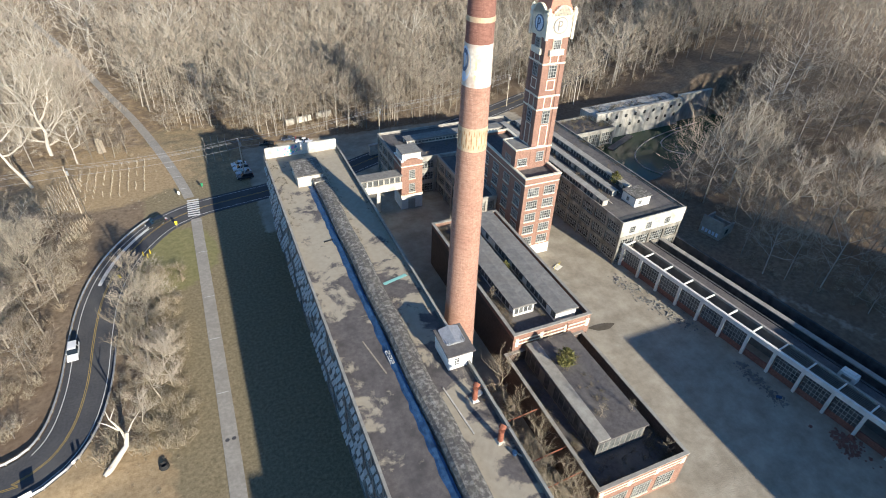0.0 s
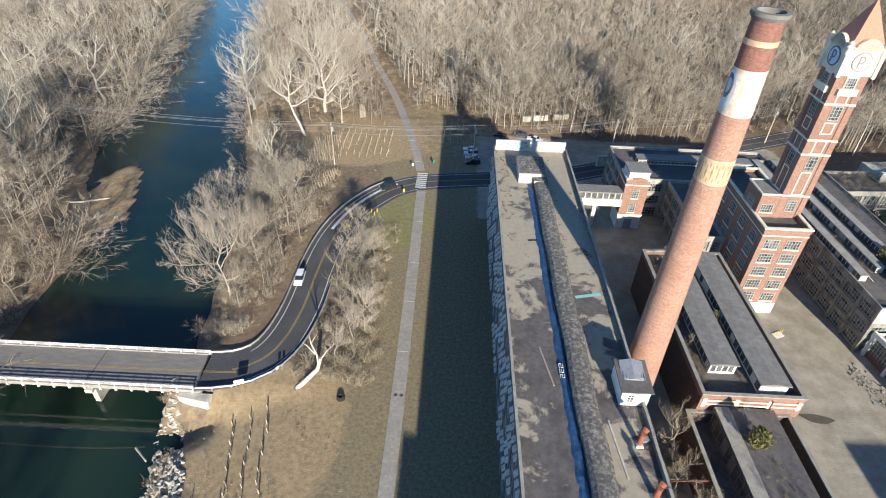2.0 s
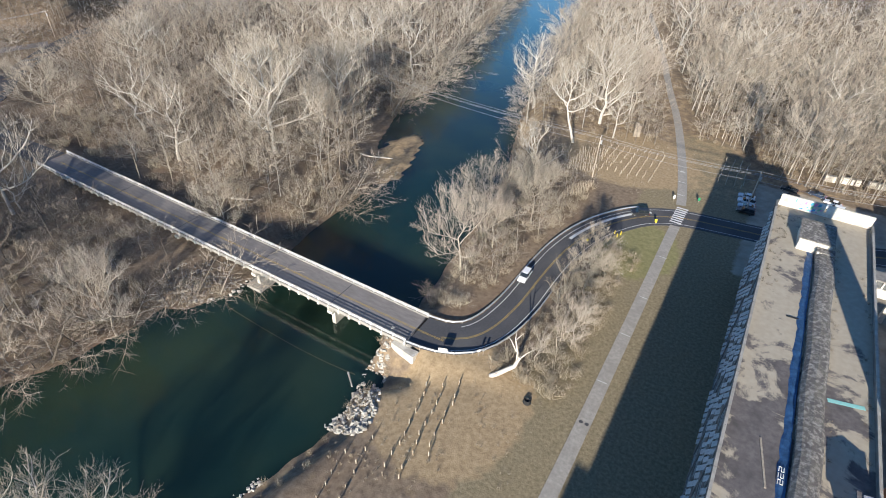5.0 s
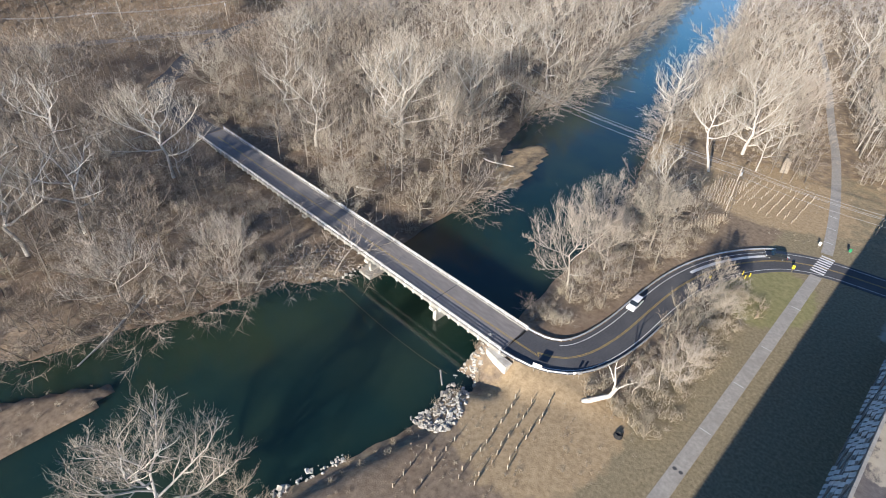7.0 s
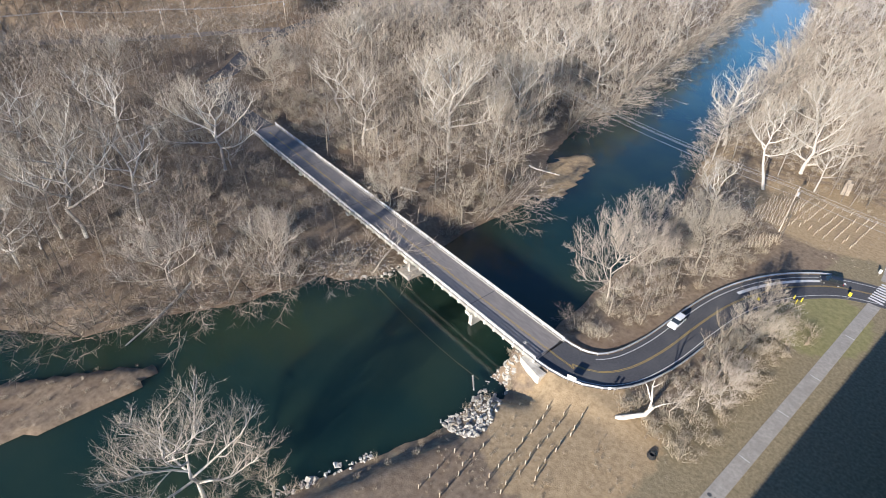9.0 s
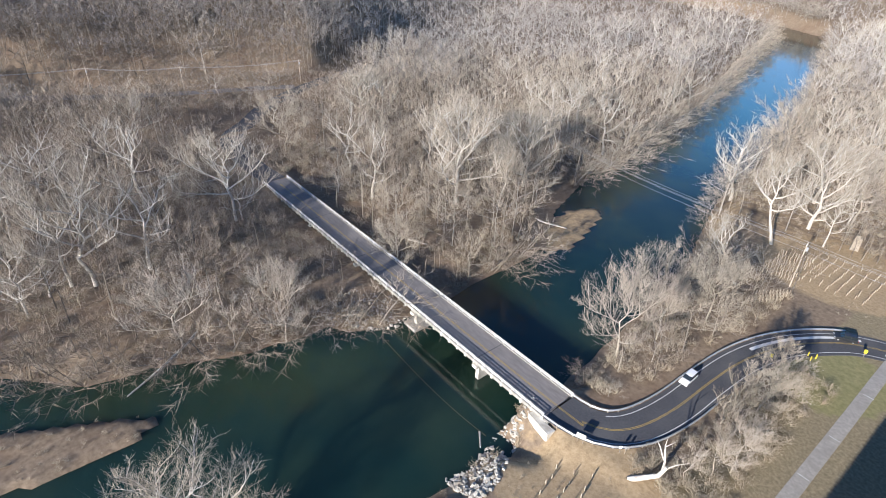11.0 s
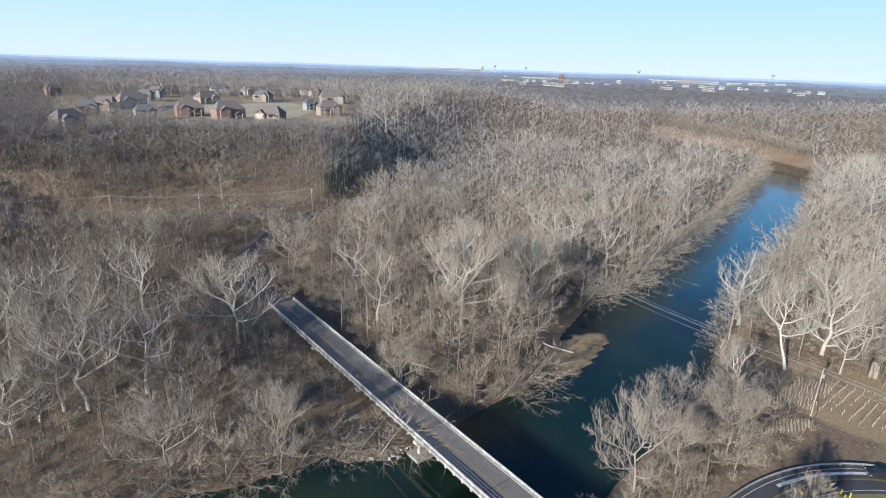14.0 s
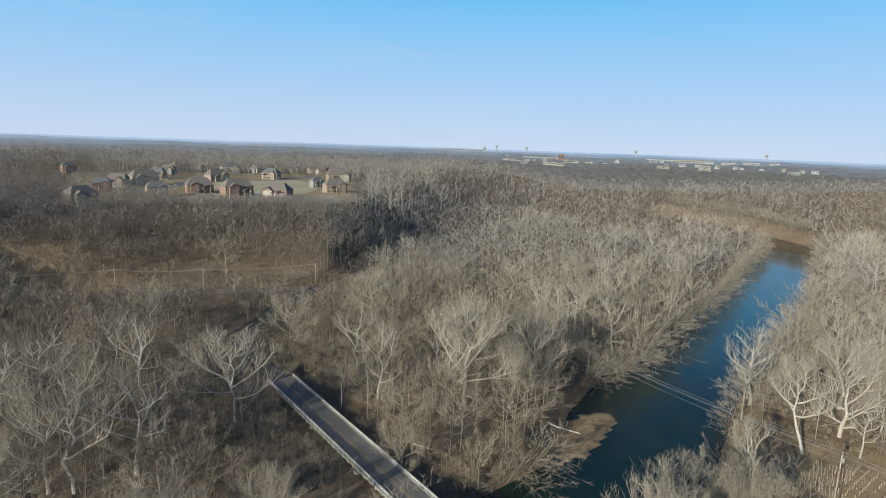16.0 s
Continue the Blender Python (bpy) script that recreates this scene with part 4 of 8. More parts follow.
for a, b, r, mt, nm, lb, cat in (((14.8, 60.5), (16.2, 53.0), 0.12, LUMBER, "plank", "loose grey plank on the tar roof", "plank"),
                                 ((22.9, 47.5), (23.7, 38.8), 0.12, PALE_CONC, "gutter_pipe", "pale fallen pipe along the roof ridge", "pipe"),
                                 ((26.5, 36.2), (28.0, 33.5), 0.1, PALE_CONC, "plank", "pale board beside the vent", "plank"),
                                 ((15.5, 88.8), (19.6, 89.2), 0.14, VOID, "pipe", "black pipe lying across the roof", "pipe")):
    solo(nm, MB().box(-r, 0, 0, r, math.hypot(b[0] - a[0], b[1] - a[1]), 0.12), mt, lb, cat, m=pose(a[0], a[1], 20.6, 0, 0, -math.degrees(math.atan2(b[0] - a[0], b[1] - a[1]))))
solo("plastic_sheet", MB().box(-2.4, -0.35, 0, 2.4, 0.35, 0.03), mat("turquoise sheet", (0.22, 0.5, 0.48), (0.3, 0.55, 0.5), 2), "turquoise plastic strip lying on the roof", "plastic sheet", m=pose(24.6, 73.2, 20.61, 0, 0, 14))
solo("blue_bucket", MB().lathe([(0.3, 0), (0.36, 0.5)], 10), TARP, "blue plastic tub on the roof", "tub", m=pose(27.2, 34.2, 20.6))
solo("metal_box", MB().box(-0.5, -0.35, 0, 0.5, 0.35, 0.4), GALV, "pale metal box beside the vent", "box", m=pose(27.2, 44.6, 20.6, 0, 0, 15))
# the taller south end of the building, which shades the meadow
part("south_block", MB().box(0.2, 0.2, 20.6, W - 0.2, 30, 25.4), DARK_CONC, mainb)

# ---- chimney ----
chim = thing("smokestack", 33.2, 63.8, 0, label="tall tapering red brick factory smokestack with a white band", category="chimney")


def chim_r(z):
    return 2.95 - 0.0178 * z


def ringed(z0, z1, n=8, extra=0.0):
    return [(chim_r(z0 + (z1 - z0) * i / n) + extra, z0 + (z1 - z0) * i / n) for i in range(n + 1)]


TAN_BAND = mat("tan glazed brick", (0.46, 0.35, 0.22), (0.58, 0.46, 0.31), 2.5, 0.7, c3=(0.36, 0.24, 0.16), scale3=0.6, amount3=0.6)
FADED = mat("faded white paint", (0.52, 0.47, 0.40), (0.70, 0.66, 0.58), 1.6, 0.8, c3=(0.42, 0.29, 0.22), scale3=0.7, amount3=0.7)
part("shaft", MB().lathe([(3.9, 0), (3.9, 1.5)] + ringed(2.0, 49.6, 20), 40), BRICK_CH, chim)
part("patterned_band", MB().lathe(ringed(49.6, 53.0, 3, 0.03), 40), TAN_BAND, chim, "cream glazed brick band with diamond pattern")
part("upper_shaft", MB().lathe(ringed(53.0, 58.6, 6), 40), BRICK_CH, chim)
part("white_band", MB().lathe(ringed(58.6, 64.0, 6, 0.02), 40), FADED, chim, "white painted band with faded lettering")
part("top_shaft", MB().lathe(ringed(64.0, 69.2, 4), 40), BRICK_D, chim)
part("ring", MB().lathe(ringed(66.6, 67.2, 1, 0.06), 40), TAN_BAND, chim)
part("rim", MB().lathe([(1.78, 69.2), (2.05, 69.6), (2.05, 70.0), (1.5, 70.05), (1.45, 67.5)], 40, cap=False), DARK_CONC, chim, "sooty flared brick rim")
# black disc in place of the flue's unlit depth
part("flue_bottom", MB().lathe([(1.46, 67.4), (1.46, 67.55)], 24), VOID, chim)
dm = MB()


def on_stack(a, z, da, dz, lift):
    """A small patch bent round the stack, at angle a."""
    r = lambda zz: chim_r(zz) + lift
    return [(r(z + sz * dz) * math.cos(a + sa * da), r(z + sz * dz) * math.sin(a + sa * da), z + sz * dz) for sa, sz in ((-1, 0), (0, -1), (1, 0), (0, 1))]


for i in range(18):
    a = 2 * math.pi * i / 18
    dm.add(on_stack(a, 51.3, 0.055, 1.2, 0.05), ((0, 1, 2, 3),))
    dm.add(on_stack(a + math.pi / 18, 52.3, 0.045, 0.42, 0.05), ((0, 1, 2, 3),))
    dm.add(on_stack(a + math.pi / 18, 50.3, 0.045, 0.42, 0.05), ((0, 1, 2, 3),))
part("diamond_pattern", dm, mat("ochre brick", (0.34, 0.20, 0.10), (0.42, 0.26, 0.13), 2), chim)


def patch(a0, a1, z0, z1, lift, n=6):
    mb = MB()
    vs = [((chim_r(z) + lift) * math.cos(a0 + (a1 - a0) * i / n), (chim_r(z) + lift) * math.sin(a0 + (a1 - a0) * i / n), z) for i in range(n + 1) for z in (z0, z1)]
    return mb.add(vs, [(2 * i, 2 * i + 2, 2 * i + 3, 2 * i + 1) for i in range(n)])


def disc(a, z, ra, rz, lift, hole=0.0, n=28):
    """A round or ring-shaped patch bent round the stack."""
    mb = MB()
    vs = []
    for i in range(n):
        t = 2 * math.pi * i / n
        for s in (hole, 1.0):
            zz = z + s * rz * math.sin(t)
            aa = a + s * ra * math.cos(t)
            vs.append(((chim_r(zz) + lift) * math.cos(aa), (chim_r(zz) + lift) * math.sin(aa), zz))
    return mb.add(vs, [(2 * i, 2 * i + 1, (2 * i + 3) % (2 * n), (2 * i + 2) % (2 * n)) for i in range(n)])


FADED = mat("faded yellow lettering", (0.62, 0.55, 0.22), (0.70, 0.66, 0.45), 1.5, 0.8)
NAVY = mat("faded dark blue paint", (0.10, 0.13, 0.2), (0.2, 0.24, 0.3), 1.5, 0.8)
PALEBLUE = mat("pale blue paint", (0.50, 0.60, 0.72), (0.6, 0.68, 0.78), 1.5, 0.8)
fa = math.radians(181)  # the side that faces the trail
part("emblem", disc(fa, 61.4, 0.62, 2.25, 0.04), PALEBLUE, chim, "pale blue oval emblem")
part("emblem_ring", disc(fa, 61.9, 0.42, 1.45, 0.06, 0.62), NAVY, chim)
for a, z0, z1 in ((0.92, 60.9, 62.6), (1.02, 62.1, 62.6), (0.86, 59.6, 60.3)):
    part("faded_letter", patch(fa + a, fa + a + 0.14, z0, z1, 0.04, 2), FADED, chim)

# ---- clock tower ----
clk = thing("clock_tower", 63.6, 94.2, 0, label="red brick factory tower with cream belfry and red pyramid roof", category="tower")
TW, TD, TH = 9.3, 26.0, 21.6
part("wall", MB().box(0, 0, 2.9, TW, TD, TH), BRICK, clk)
part("base_course", MB().box(-0.05, -0.05, 0, TW + 0.05, TD, 2.9), WHITE, clk, "white painted ground floor")
part("parapet", hollow_roof(MB(), -0.1, -0.1, TW + 0.1, TD, TH, TH + 0.9, 0.4), BRICK, clk)
part("cornice", hollow_roof(MB(), -0.3, -0.3, TW + 0.3, TD + 0.1, TH + 0.9, TH + 1.15, 0.7), CREAM, clk, "cream stone cornice")
part("string_course", MB().box(-0.08, -0.08, TH - 0.9, TW + 0.08, TD, TH - 0.65), CREAM, clk)
part("roof", MB().box(0.3, 0.3, TH - 0.1, TW - 0.3, TD - 0.3, TH + 0.1), ROOF_TAR, clk)
for f in range(5):
    z = 3.6 + f * 3.5
    for x in (2.45, 6.85):
        window(clk, x, 0, z, 0, 3.0, 2.3, 5, 3, SASH, CREAM)
    for j, y in enumerate((3.0, 8.5, 14, 19.5)):
        window(clk, 0, y, z, -90, 2.8, 2.3, 4, 3, SASH, CREAM)
window(clk, 5.6, 0, 0.9, 0, 2.6, 1.6, 4, 2, WHITE)
# stair block beside the shaft
part("stair_block", MB().box(0.05, 5.7, TH, 4.3, 12.0, 27.0), BRICK, clk)
part("stair_coping", hollow_roof(MB(), -0.1, 5.55, 4.35, 12.1, 27.0, 27.3, 0.35), CREAM, clk)
part("stair_roof", MB().box(0.2, 5.9, 27.0, 4.2, 11.8, 27.15), ROOF_GREY, clk)
window(clk, 2.0, 5.7, TH + 1.3, 0, 2.6, 1.9, 5, 3, SASH, CREAM)
window(clk, 0.05, 8.8, TH + 1.3, -90, 2.6, 1.9, 4, 3, SASH, CREAM)
# the shaft
sx, sy, sw = 4.1, 5.8, 5.3
part("shaft", MB().box(sx, sy, TH, sx + sw, sy + sw, 48.6), BRICK, clk)
for a in (0, sw - 0.9):
    part("corner_pilaster", MB().box(sx + a - 0.12, sy - 0.16, TH, sx + a + 1.02, sy + 0.3, 48.6), BRICK, clk)
    part("corner_pilaster", MB().box(sx - 0.165, sy + a - 0.125, TH, sx + 0.3, sy + a + 1.02, 48.6), BRICK, clk)
trim = MB()
for z in (26.9, 36.2, 39.2, 46.4):
    trim.box(sx - 0.22, sy - 0.22, z, sx + sw + 0.22, sy + sw + 0.22, z + 0.35)
for z0, z1 in ((27.2, 32.5), (40.6, 43.0), (36.4, 39.3), (46.4, 48.6)):
    for a in (1.55, 3.5):
        trim.box(sx + a, sy - 0.06, z0, sx + a + 0.22, sy + 0.1, z1)
        trim.box(sx - 0.06, sy + a, z0, sx + 0.1, sy + a + 0.22, z1)
    for zz in (z0, z1 - 0.22):
        trim.box(sx + 1.55, sy - 0.05, zz, sx + 3.72, sy + 0.1, zz + 0.22)
        trim.box(sx - 0.05, sy + 1.55, zz, sx + 0.1, sy + 3.72, zz + 0.22)
part("stone_trim", trim, CREAM, clk, "cream stone bands and panel frames")
for z, h in ((23.3, 2.6), (32.8, 3.2), (39.9, 0.0), (37.0, 0.0), (43.4, 2.8)):
    if h:
        window(clk, sx + sw / 2, sy, z, 0, 2.0, h, 3, 4, SASH)
        window(clk, sx, sy + sw / 2, z, -90, 2.0, h, 3, 4, SASH)
# belfry
bz = 48.6
part("balcony", MB().box(sx + 0.9, sy - 0.7, bz - 0.2, sx + sw - 0.9, sy + 0.2, bz + 1.0).box(sx - 0.7, sy + 0.9, bz - 0.2, sx + 0.2, sy + sw - 0.9, bz + 1.0), CREAM, clk)
part("belfry", MB().box(sx - 0.1, sy - 0.1, bz, sx + sw + 0.1, sy + sw + 0.1, bz + 3.4), BRICK, clk)
part("window_surround", MB().box(sx + 1.6, sy - 0.3, bz + 0.6, sx + sw - 1.6, sy, bz + 3.4).box(sx - 0.3, sy + 1.6, bz + 0.6, sx, sy + sw - 1.6, bz + 3.4), CREAM, clk)
window(clk, sx + sw / 2, sy - 0.3, bz + 1.0, 0, 1.8, 2.0, 4, 4, SASH)
window(clk, sx - 0.3, sy + sw / 2, bz + 1.0, -90, 1.8, 2.0, 4, 4, SASH)
cz = bz + 3.4
part("clock_stage", MB().box(sx - 0.45, sy - 0.45, cz, sx + sw + 0.45, sy + sw + 0.45, cz + 4.6), CREAM, clk, "cream terracotta clock stage")
for ax in (sx - 0.45, sx + sw + 0.45):
    for ay in (sy - 0.45, sy + sw + 0.45):
        part("urn", MB().lathe([(0.6, cz + 3.6), (0.5, cz + 4.4), (0.65, cz + 4.9), (0.35, cz + 5.3), (0.45, cz + 5.6), (0.1, cz + 6.0)], 10, ax, ay), CREAM, clk)
        part("corner_block", MB().box(ax - 0.3, ay - 0.3, cz - 0.3, ax + 0.3, ay + 0.3, cz + 4.0), CREAM, clk)
# scrolled pediments over each face
pa, pb = MB(), MB()
for k in range(13):
    t = k / 12
    hgt = 0.5 + 1.5 * math.sin(math.pi * t) ** 0.8
    x = sx + 0.3 + t * (sw - 0.9)
    pa.box(x, sy - 0.75, cz + 4.4, x + 0.56, sy - 0.15, cz + 4.4 + hgt)
    pb.box(sx - 0.75, sy + 0.3 + t * (sw - 0.9), cz + 4.4, sx - 0.15, sy + 0.86 + t * (sw - 0.9), cz + 4.4 + hgt)
part("pediment", pa, CREAM, clk, "cream scrolled pediment")
part("pediment", pb, CREAM, clk, "cream scrolled pediment")
part("roof", MB().add([(sx - 0.3, sy - 0.3, cz + 4.9), (sx + sw + 0.3, sy - 0.3, cz + 4.9), (sx + sw + 0.3, sy + sw + 0.3, cz + 4.9), (sx - 0.3, sy + sw + 0.3, cz + 4.9),
                       (sx + sw / 2, sy + sw / 2, 64.2)], ((3, 2, 1, 0), (0, 1, 4), (1, 2, 4), (2, 3, 4), (3, 0, 4))), TERRA, clk, "red tiled pyramid roof")


def ring_on(mb, c, u, r0, r1, y_out, n=32):
    """A flat ring on a wall: c centre, u the wall's level direction, y_out its outward direction."""
    c, u, o = Vector(c), Vector(u), Vector(y_out)
    vs = []
    for i in range(n):
        t = 2 * math.pi * i / n
        d = u * math.cos(t) + Vector((0, 0, 1)) * math.sin(t)
        for r in (r0, r1):
            vs += [c + d * r + o * 0.12, c + d * r]
    fs = []
    for i in range(n):
        a, b = 4 * i, 4 * ((i + 1) % n)
        fs += [(a, a + 2, b + 2, b), (a + 2, a + 3, b + 3, b + 2), (a, b, b + 1, a + 1)]
    return mb.add(vs, fs)


for c, u, o in (((sx + sw / 2, sy - 0.45, cz + 2.5), (1, 0, 0), (0, -1, 0)), ((sx - 0.45, sy + sw / 2, cz + 2.5), (0, -1, 0), (-1, 0, 0))):
    face = part("clock_face", ring_on(MB(), c, u, 0.02, 1.5, o), PALEBLUE if o[0] else CREAM, clk, "round emblem disc")
    part("rim", ring_on(MB(), Vector(c) + Vector(o) * 0.05, u, 1.45, 1.7, o), NAVY if o[0] else CONCRETE, face)
    em = MB()
    cv, uv, ov = Vector(c) + Vector(o) * 0.14, Vector(u), Vector(o)
    em.tube([cv - uv * 0.5 + Vector((0, 0, h)) for h in (-1.1, 0.9)], 0.17, n=4)
    em.tube([cv - uv * 0.5 + uv * (0.35 + 0.55 * math.sin(t)) + Vector((0, 0, 0.35 + 0.55 * math.cos(t))) for t in [math.pi * k / 8 for k in range(9)]], 0.15, n=4)
    em.tube([cv - uv * 0.5 + Vector((0, 0, 0.9)), cv - uv * 0.1 + Vector((0, 0, 0.9))], 0.15, n=4)
    em.tube([cv - uv * 0.5 + Vector((0, 0, -0.2)), cv - uv * 0.1 + Vector((0, 0, -0.2))], 0.15, n=4)
    part("emblem", em, NAVY if o[0] else CONCRETE, face)

# ---- boiler house between the stack and the yard ----
boil = thing("boiler_house", 42.9, 60.2, 0, label="brick boiler house with two raised roof monitors", category="factory")
bw, bd, bh = 16.8, 39.5, 12.0
# darker than the front wall, with soot and alley shade in the colour
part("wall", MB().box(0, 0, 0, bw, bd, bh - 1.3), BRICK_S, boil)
part("parapet", hollow_roof(MB(), -0.05, -0.05, bw + 0.05, bd, bh - 1.3, bh - 0.2, 0.45), BRICK, boil)
part("coping", hollow_roof(MB(), -0.18, -0.18, bw + 0.18, bd + 0.1, bh - 0.2, bh, 0.65), CONCRETE, boil)
part("front_wall", MB().box(-0.12, -0.12, 7.2, bw + 0.12, 0.1, bh - 1.3), BRICK, boil)
ban = MB()
for z in (9.4, 10.3):
    ban.box(0.6, -0.2, z, bw - 0.6, 0.0, z + 0.28)
for x in (0.3, 5.6, 11.0, 15.9):
    ban.box(x, -0.24, 9.0, x + 0.7, 0.0, 10.9)
part("stone_trim", ban, CREAM, boil, "cream stone bands across the brick gable")
part("roof", MB().box(0.3, 0.3, bh - 1.45, bw - 0.3, bd - 0.3, bh - 1.25), ROOF_TAR, boil)


def monitor(parent, x0, y0, x1, y1, z0, z1, wall, roofm, posts=True, win=True):
    mon = part("roof_monitor", MB().box(x0, y0, z0, x1, y1, z1 - 0.3), wall, parent, "raised skylight monitor with rows of broken windows")
    part("roof", MB().add([(x0 - 0.3, y0 - 0.3, z1 - 0.3), (x1 + 0.3, y0 - 0.3, z1 - 0.3), (x1 + 0.3, y1 + 0.3, z1 - 0.3), (x0 - 0.3, y1 + 0.3, z1 - 0.3),
                           (x0 - 0.3, y0 - 0.3, z1 - 0.05), ((x0 + x1) / 2, y0 - 0.3, z1 + 0.2), (x1 + 0.3, y0 - 0.3, z1 - 0.05),
                           (x0 - 0.3, y1 + 0.3, z1 - 0.05), ((x0 + x1) / 2, y1 + 0.3, z1 + 0.2), (x1 + 0.3, y1 + 0.3, z1 - 0.05)],
                          ((3, 2, 1, 0), (0, 1, 6, 5, 4), (4, 5, 8, 7), (5, 6, 9, 8), (3, 7, 8, 9, 2), (0, 4, 7, 3), (1, 2, 9, 6))), roofm, mon)
    n = int((y1 - y0) / 1.5)
    for k in range(n):
        ya = y0 + 0.2 + k * (y1 - y0 - 0.4) / n
        yb = ya + (y1 - y0 - 0.4) / n - 0.18
        if rnd.random() < 0.88:
            part("pane", MB().box(x0 - 0.02, ya, z0 + 0.5, x0 + 0.05, yb, z1 - 0.55), PANE, mon)
        part("pane", MB().box(x1 - 0.05, ya, z0 + 0.5, x1 + 0.02, yb, z1 - 0.55), PANE, mon)
    n = max(2, int((x1 - x0) / 1.1))
    for k in range(n):
        xa = x0 + 0.25 + k * (x1 - x0 - 0.5) / n
        if win:
            part("pane", MB().box(xa, y0 - 0.02, z0 + 0.6, xa + (x1 - x0 - 0.5) / n - 0.2, y0 + 0.05, z1 - 0.6), PANE, mon)
    return mon


monitor(boil, 2.9, 5.6, 7.4, 32, bh - 1.3, bh + 1.2, WHITE, ROOF_GREY)
monitor(boil, 9.8, 1.6, 14.4, 37.5, bh - 1.3, bh + 1.2, WHITE, ROOF_GREY, win=False)
part("drainpipe", MB().tube([(11.6, -0.3, 0), (11.6, -0.3, 11.2)], 0.12, n=6), RUST, boil)

# ---- low building with a sunken monitor roof ----
low = thing("filter_house", 41.2, 30.9, 0, label="roofless-looking low brick building with a sagging monitor roof", category="factory")
lw, ld, lh = 17.2, 29.2, 8.0
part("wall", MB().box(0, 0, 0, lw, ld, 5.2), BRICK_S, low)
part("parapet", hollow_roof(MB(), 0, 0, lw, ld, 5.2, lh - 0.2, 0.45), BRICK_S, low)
part("front_wall", MB().box(-0.02, -0.06, 0, lw + 0.02, 0.1, lh - 0.2), BRICK, low)
part("coping", hollow_roof(MB(), -0.12, -0.12, lw + 0.12, ld, lh - 0.2, lh, 0.62), CONCRETE, low)
part("roof", MB().box(0.3, 0.3, 5.1, lw - 0.3, ld - 0.3, 5.35), ROOF_TAR, low)
bn = MB()
for z in (6.2, 7.0):
    bn.box(0.5, -0.14, z, lw - 0.4, -0.03, z + 0.22)
for x in (0.2, lw - 1.2, 5.5, 10.9):
    bn.box(x, -0.16, 5.9, x + 0.8, -0.03, 7.4)
part("stone_trim", bn, CREAM, low)
for x in (4.4, 9.0, 13.6):
    window(low, x, -0.06, 1.5, 0, 3.4, 3.2, 6, 4, SASH, CREAM)
lm = monitor(low, 4.2, 6.2, 13.6, ld - 0.8, 5.2, 9.4, DARK_CONC, ROOF_TAR)
part("sagging_roof", MB().add([(6.2, 6.6, 9.62), (13.2, 6.6, 9.5), (13.2, ld - 1, 9.5), (6.2, ld - 1, 9.62), (8.6, 14, 9.56), (8.6, ld - 6, 9.56)],
                              ((0, 1, 4), (1, 2, 5, 4), (2, 3, 5), (3, 0, 4, 5))), ROOF_TAR, low, "greyed sagging boarded roof")
part("ridge_strip", MB().box(4.0, 6.0, 9.45, 6.3, ld - 0.6, 9.66), CONCRETE, low)
for k, yy in enumerate((8.0, 3.4, 16.0)):
    part("steel_tie", MB().tube([(-12.8, yy, 7.0), (0.2, yy + 0.6, 7.3)], 0.12, n=5), RUST, low)

# ---- stair tower and link bridge ----
st = thing("stair_tower", 44.6, 125.6, 0, label="brick and white concrete stair tower with a domed parapet", category="tower")
part("base", MB().box(0, 0, 0, 6.2, 6, 4.2), WHITE, st)
part("wall", MB().box(0.05, 0.05, 4.2, 6.15, 6, 14.6), BRICK, st)
part("band", MB().box(-0.12, -0.12, 4.1, 6.32, 6.1, 4.5).box(-0.15, -0.15, 13.2, 6.35, 6.1, 13.5), CREAM, st)
part("attic", MB().box(0.0, 0.0, 14.6, 6.2, 6.0, 15.0).box(0.5, 0.4, 15.0, 5.7, 5.6, 16.8), WHITE, st)
ped = MB()
for k in range(9):
    t = k / 8
    ped.box(0.1 + t * 5.3, -0.1, 13.5, 0.75 + t * 5.3, 0.3, 14.7 + 0.75 * math.sin(math.pi * t))
part("pediment", ped, BRICK, st)
part("roof", MB().box(0.3, 0.2, 16.8, 5.9, 5.8, 17.05), ROOF_GREY, st)
for z in (5.2, 9.4):
    window(st, 3.1, 0, z, 0, 1.8, 2.7, 3, 5, SASH, CREAM)
part("door", MB().box(2.0, -0.06, 0, 4.1, 0.1, 3.0), CONCRETE, st)
lk = thing("link_bridge", 28.4, 127.0, 6.8, label="white concrete enclosed footbridge between factory buildings", category="footbridge")
part("floor_beam", MB().box(-0.2, -1.6, 0, 16.4, 1.6, 2.1), PALE_CONC, lk)
part("roof", MB().box(-0.2, -1.9, 4.0, 16.4, 1.9, 4.35), ROOF_GREY, lk)
mu = MB()
for k in range(11):
    mu.box(0.2 + k * 1.55, -1.5, 2.1, 0.5 + k * 1.55, 1.5, 4.0)
part("mullions", mu, PALE_CONC, lk)
part("glazing", MB().box(0, -1.2, 2.1, 16.2, 1.2, 4.0), PANE, lk)
part("column", MB().box(9.4, -0.5, -6.8, 10.4, 0.5, 0), PALE_CONC, lk)


WORN_CONC = mat("stained grey concrete", (0.17, 0.16, 0.14), (0.33, 0.31, 0.27), 0.5, 0.9, 0.02, 6, c3=(0.10, 0.09, 0.075), scale3=0.4, amount3=0.85)
# black for the tarred roof shelf, and for shade painted on the trough walls
BLACK_CONC = mat("black tarred concrete", (0.045, 0.047, 0.05), (0.085, 0.087, 0.09), 0.6, 0.9, 0.02, 6, c3=(0.13, 0.125, 0.115), scale3=0.3, amount3=0.5)


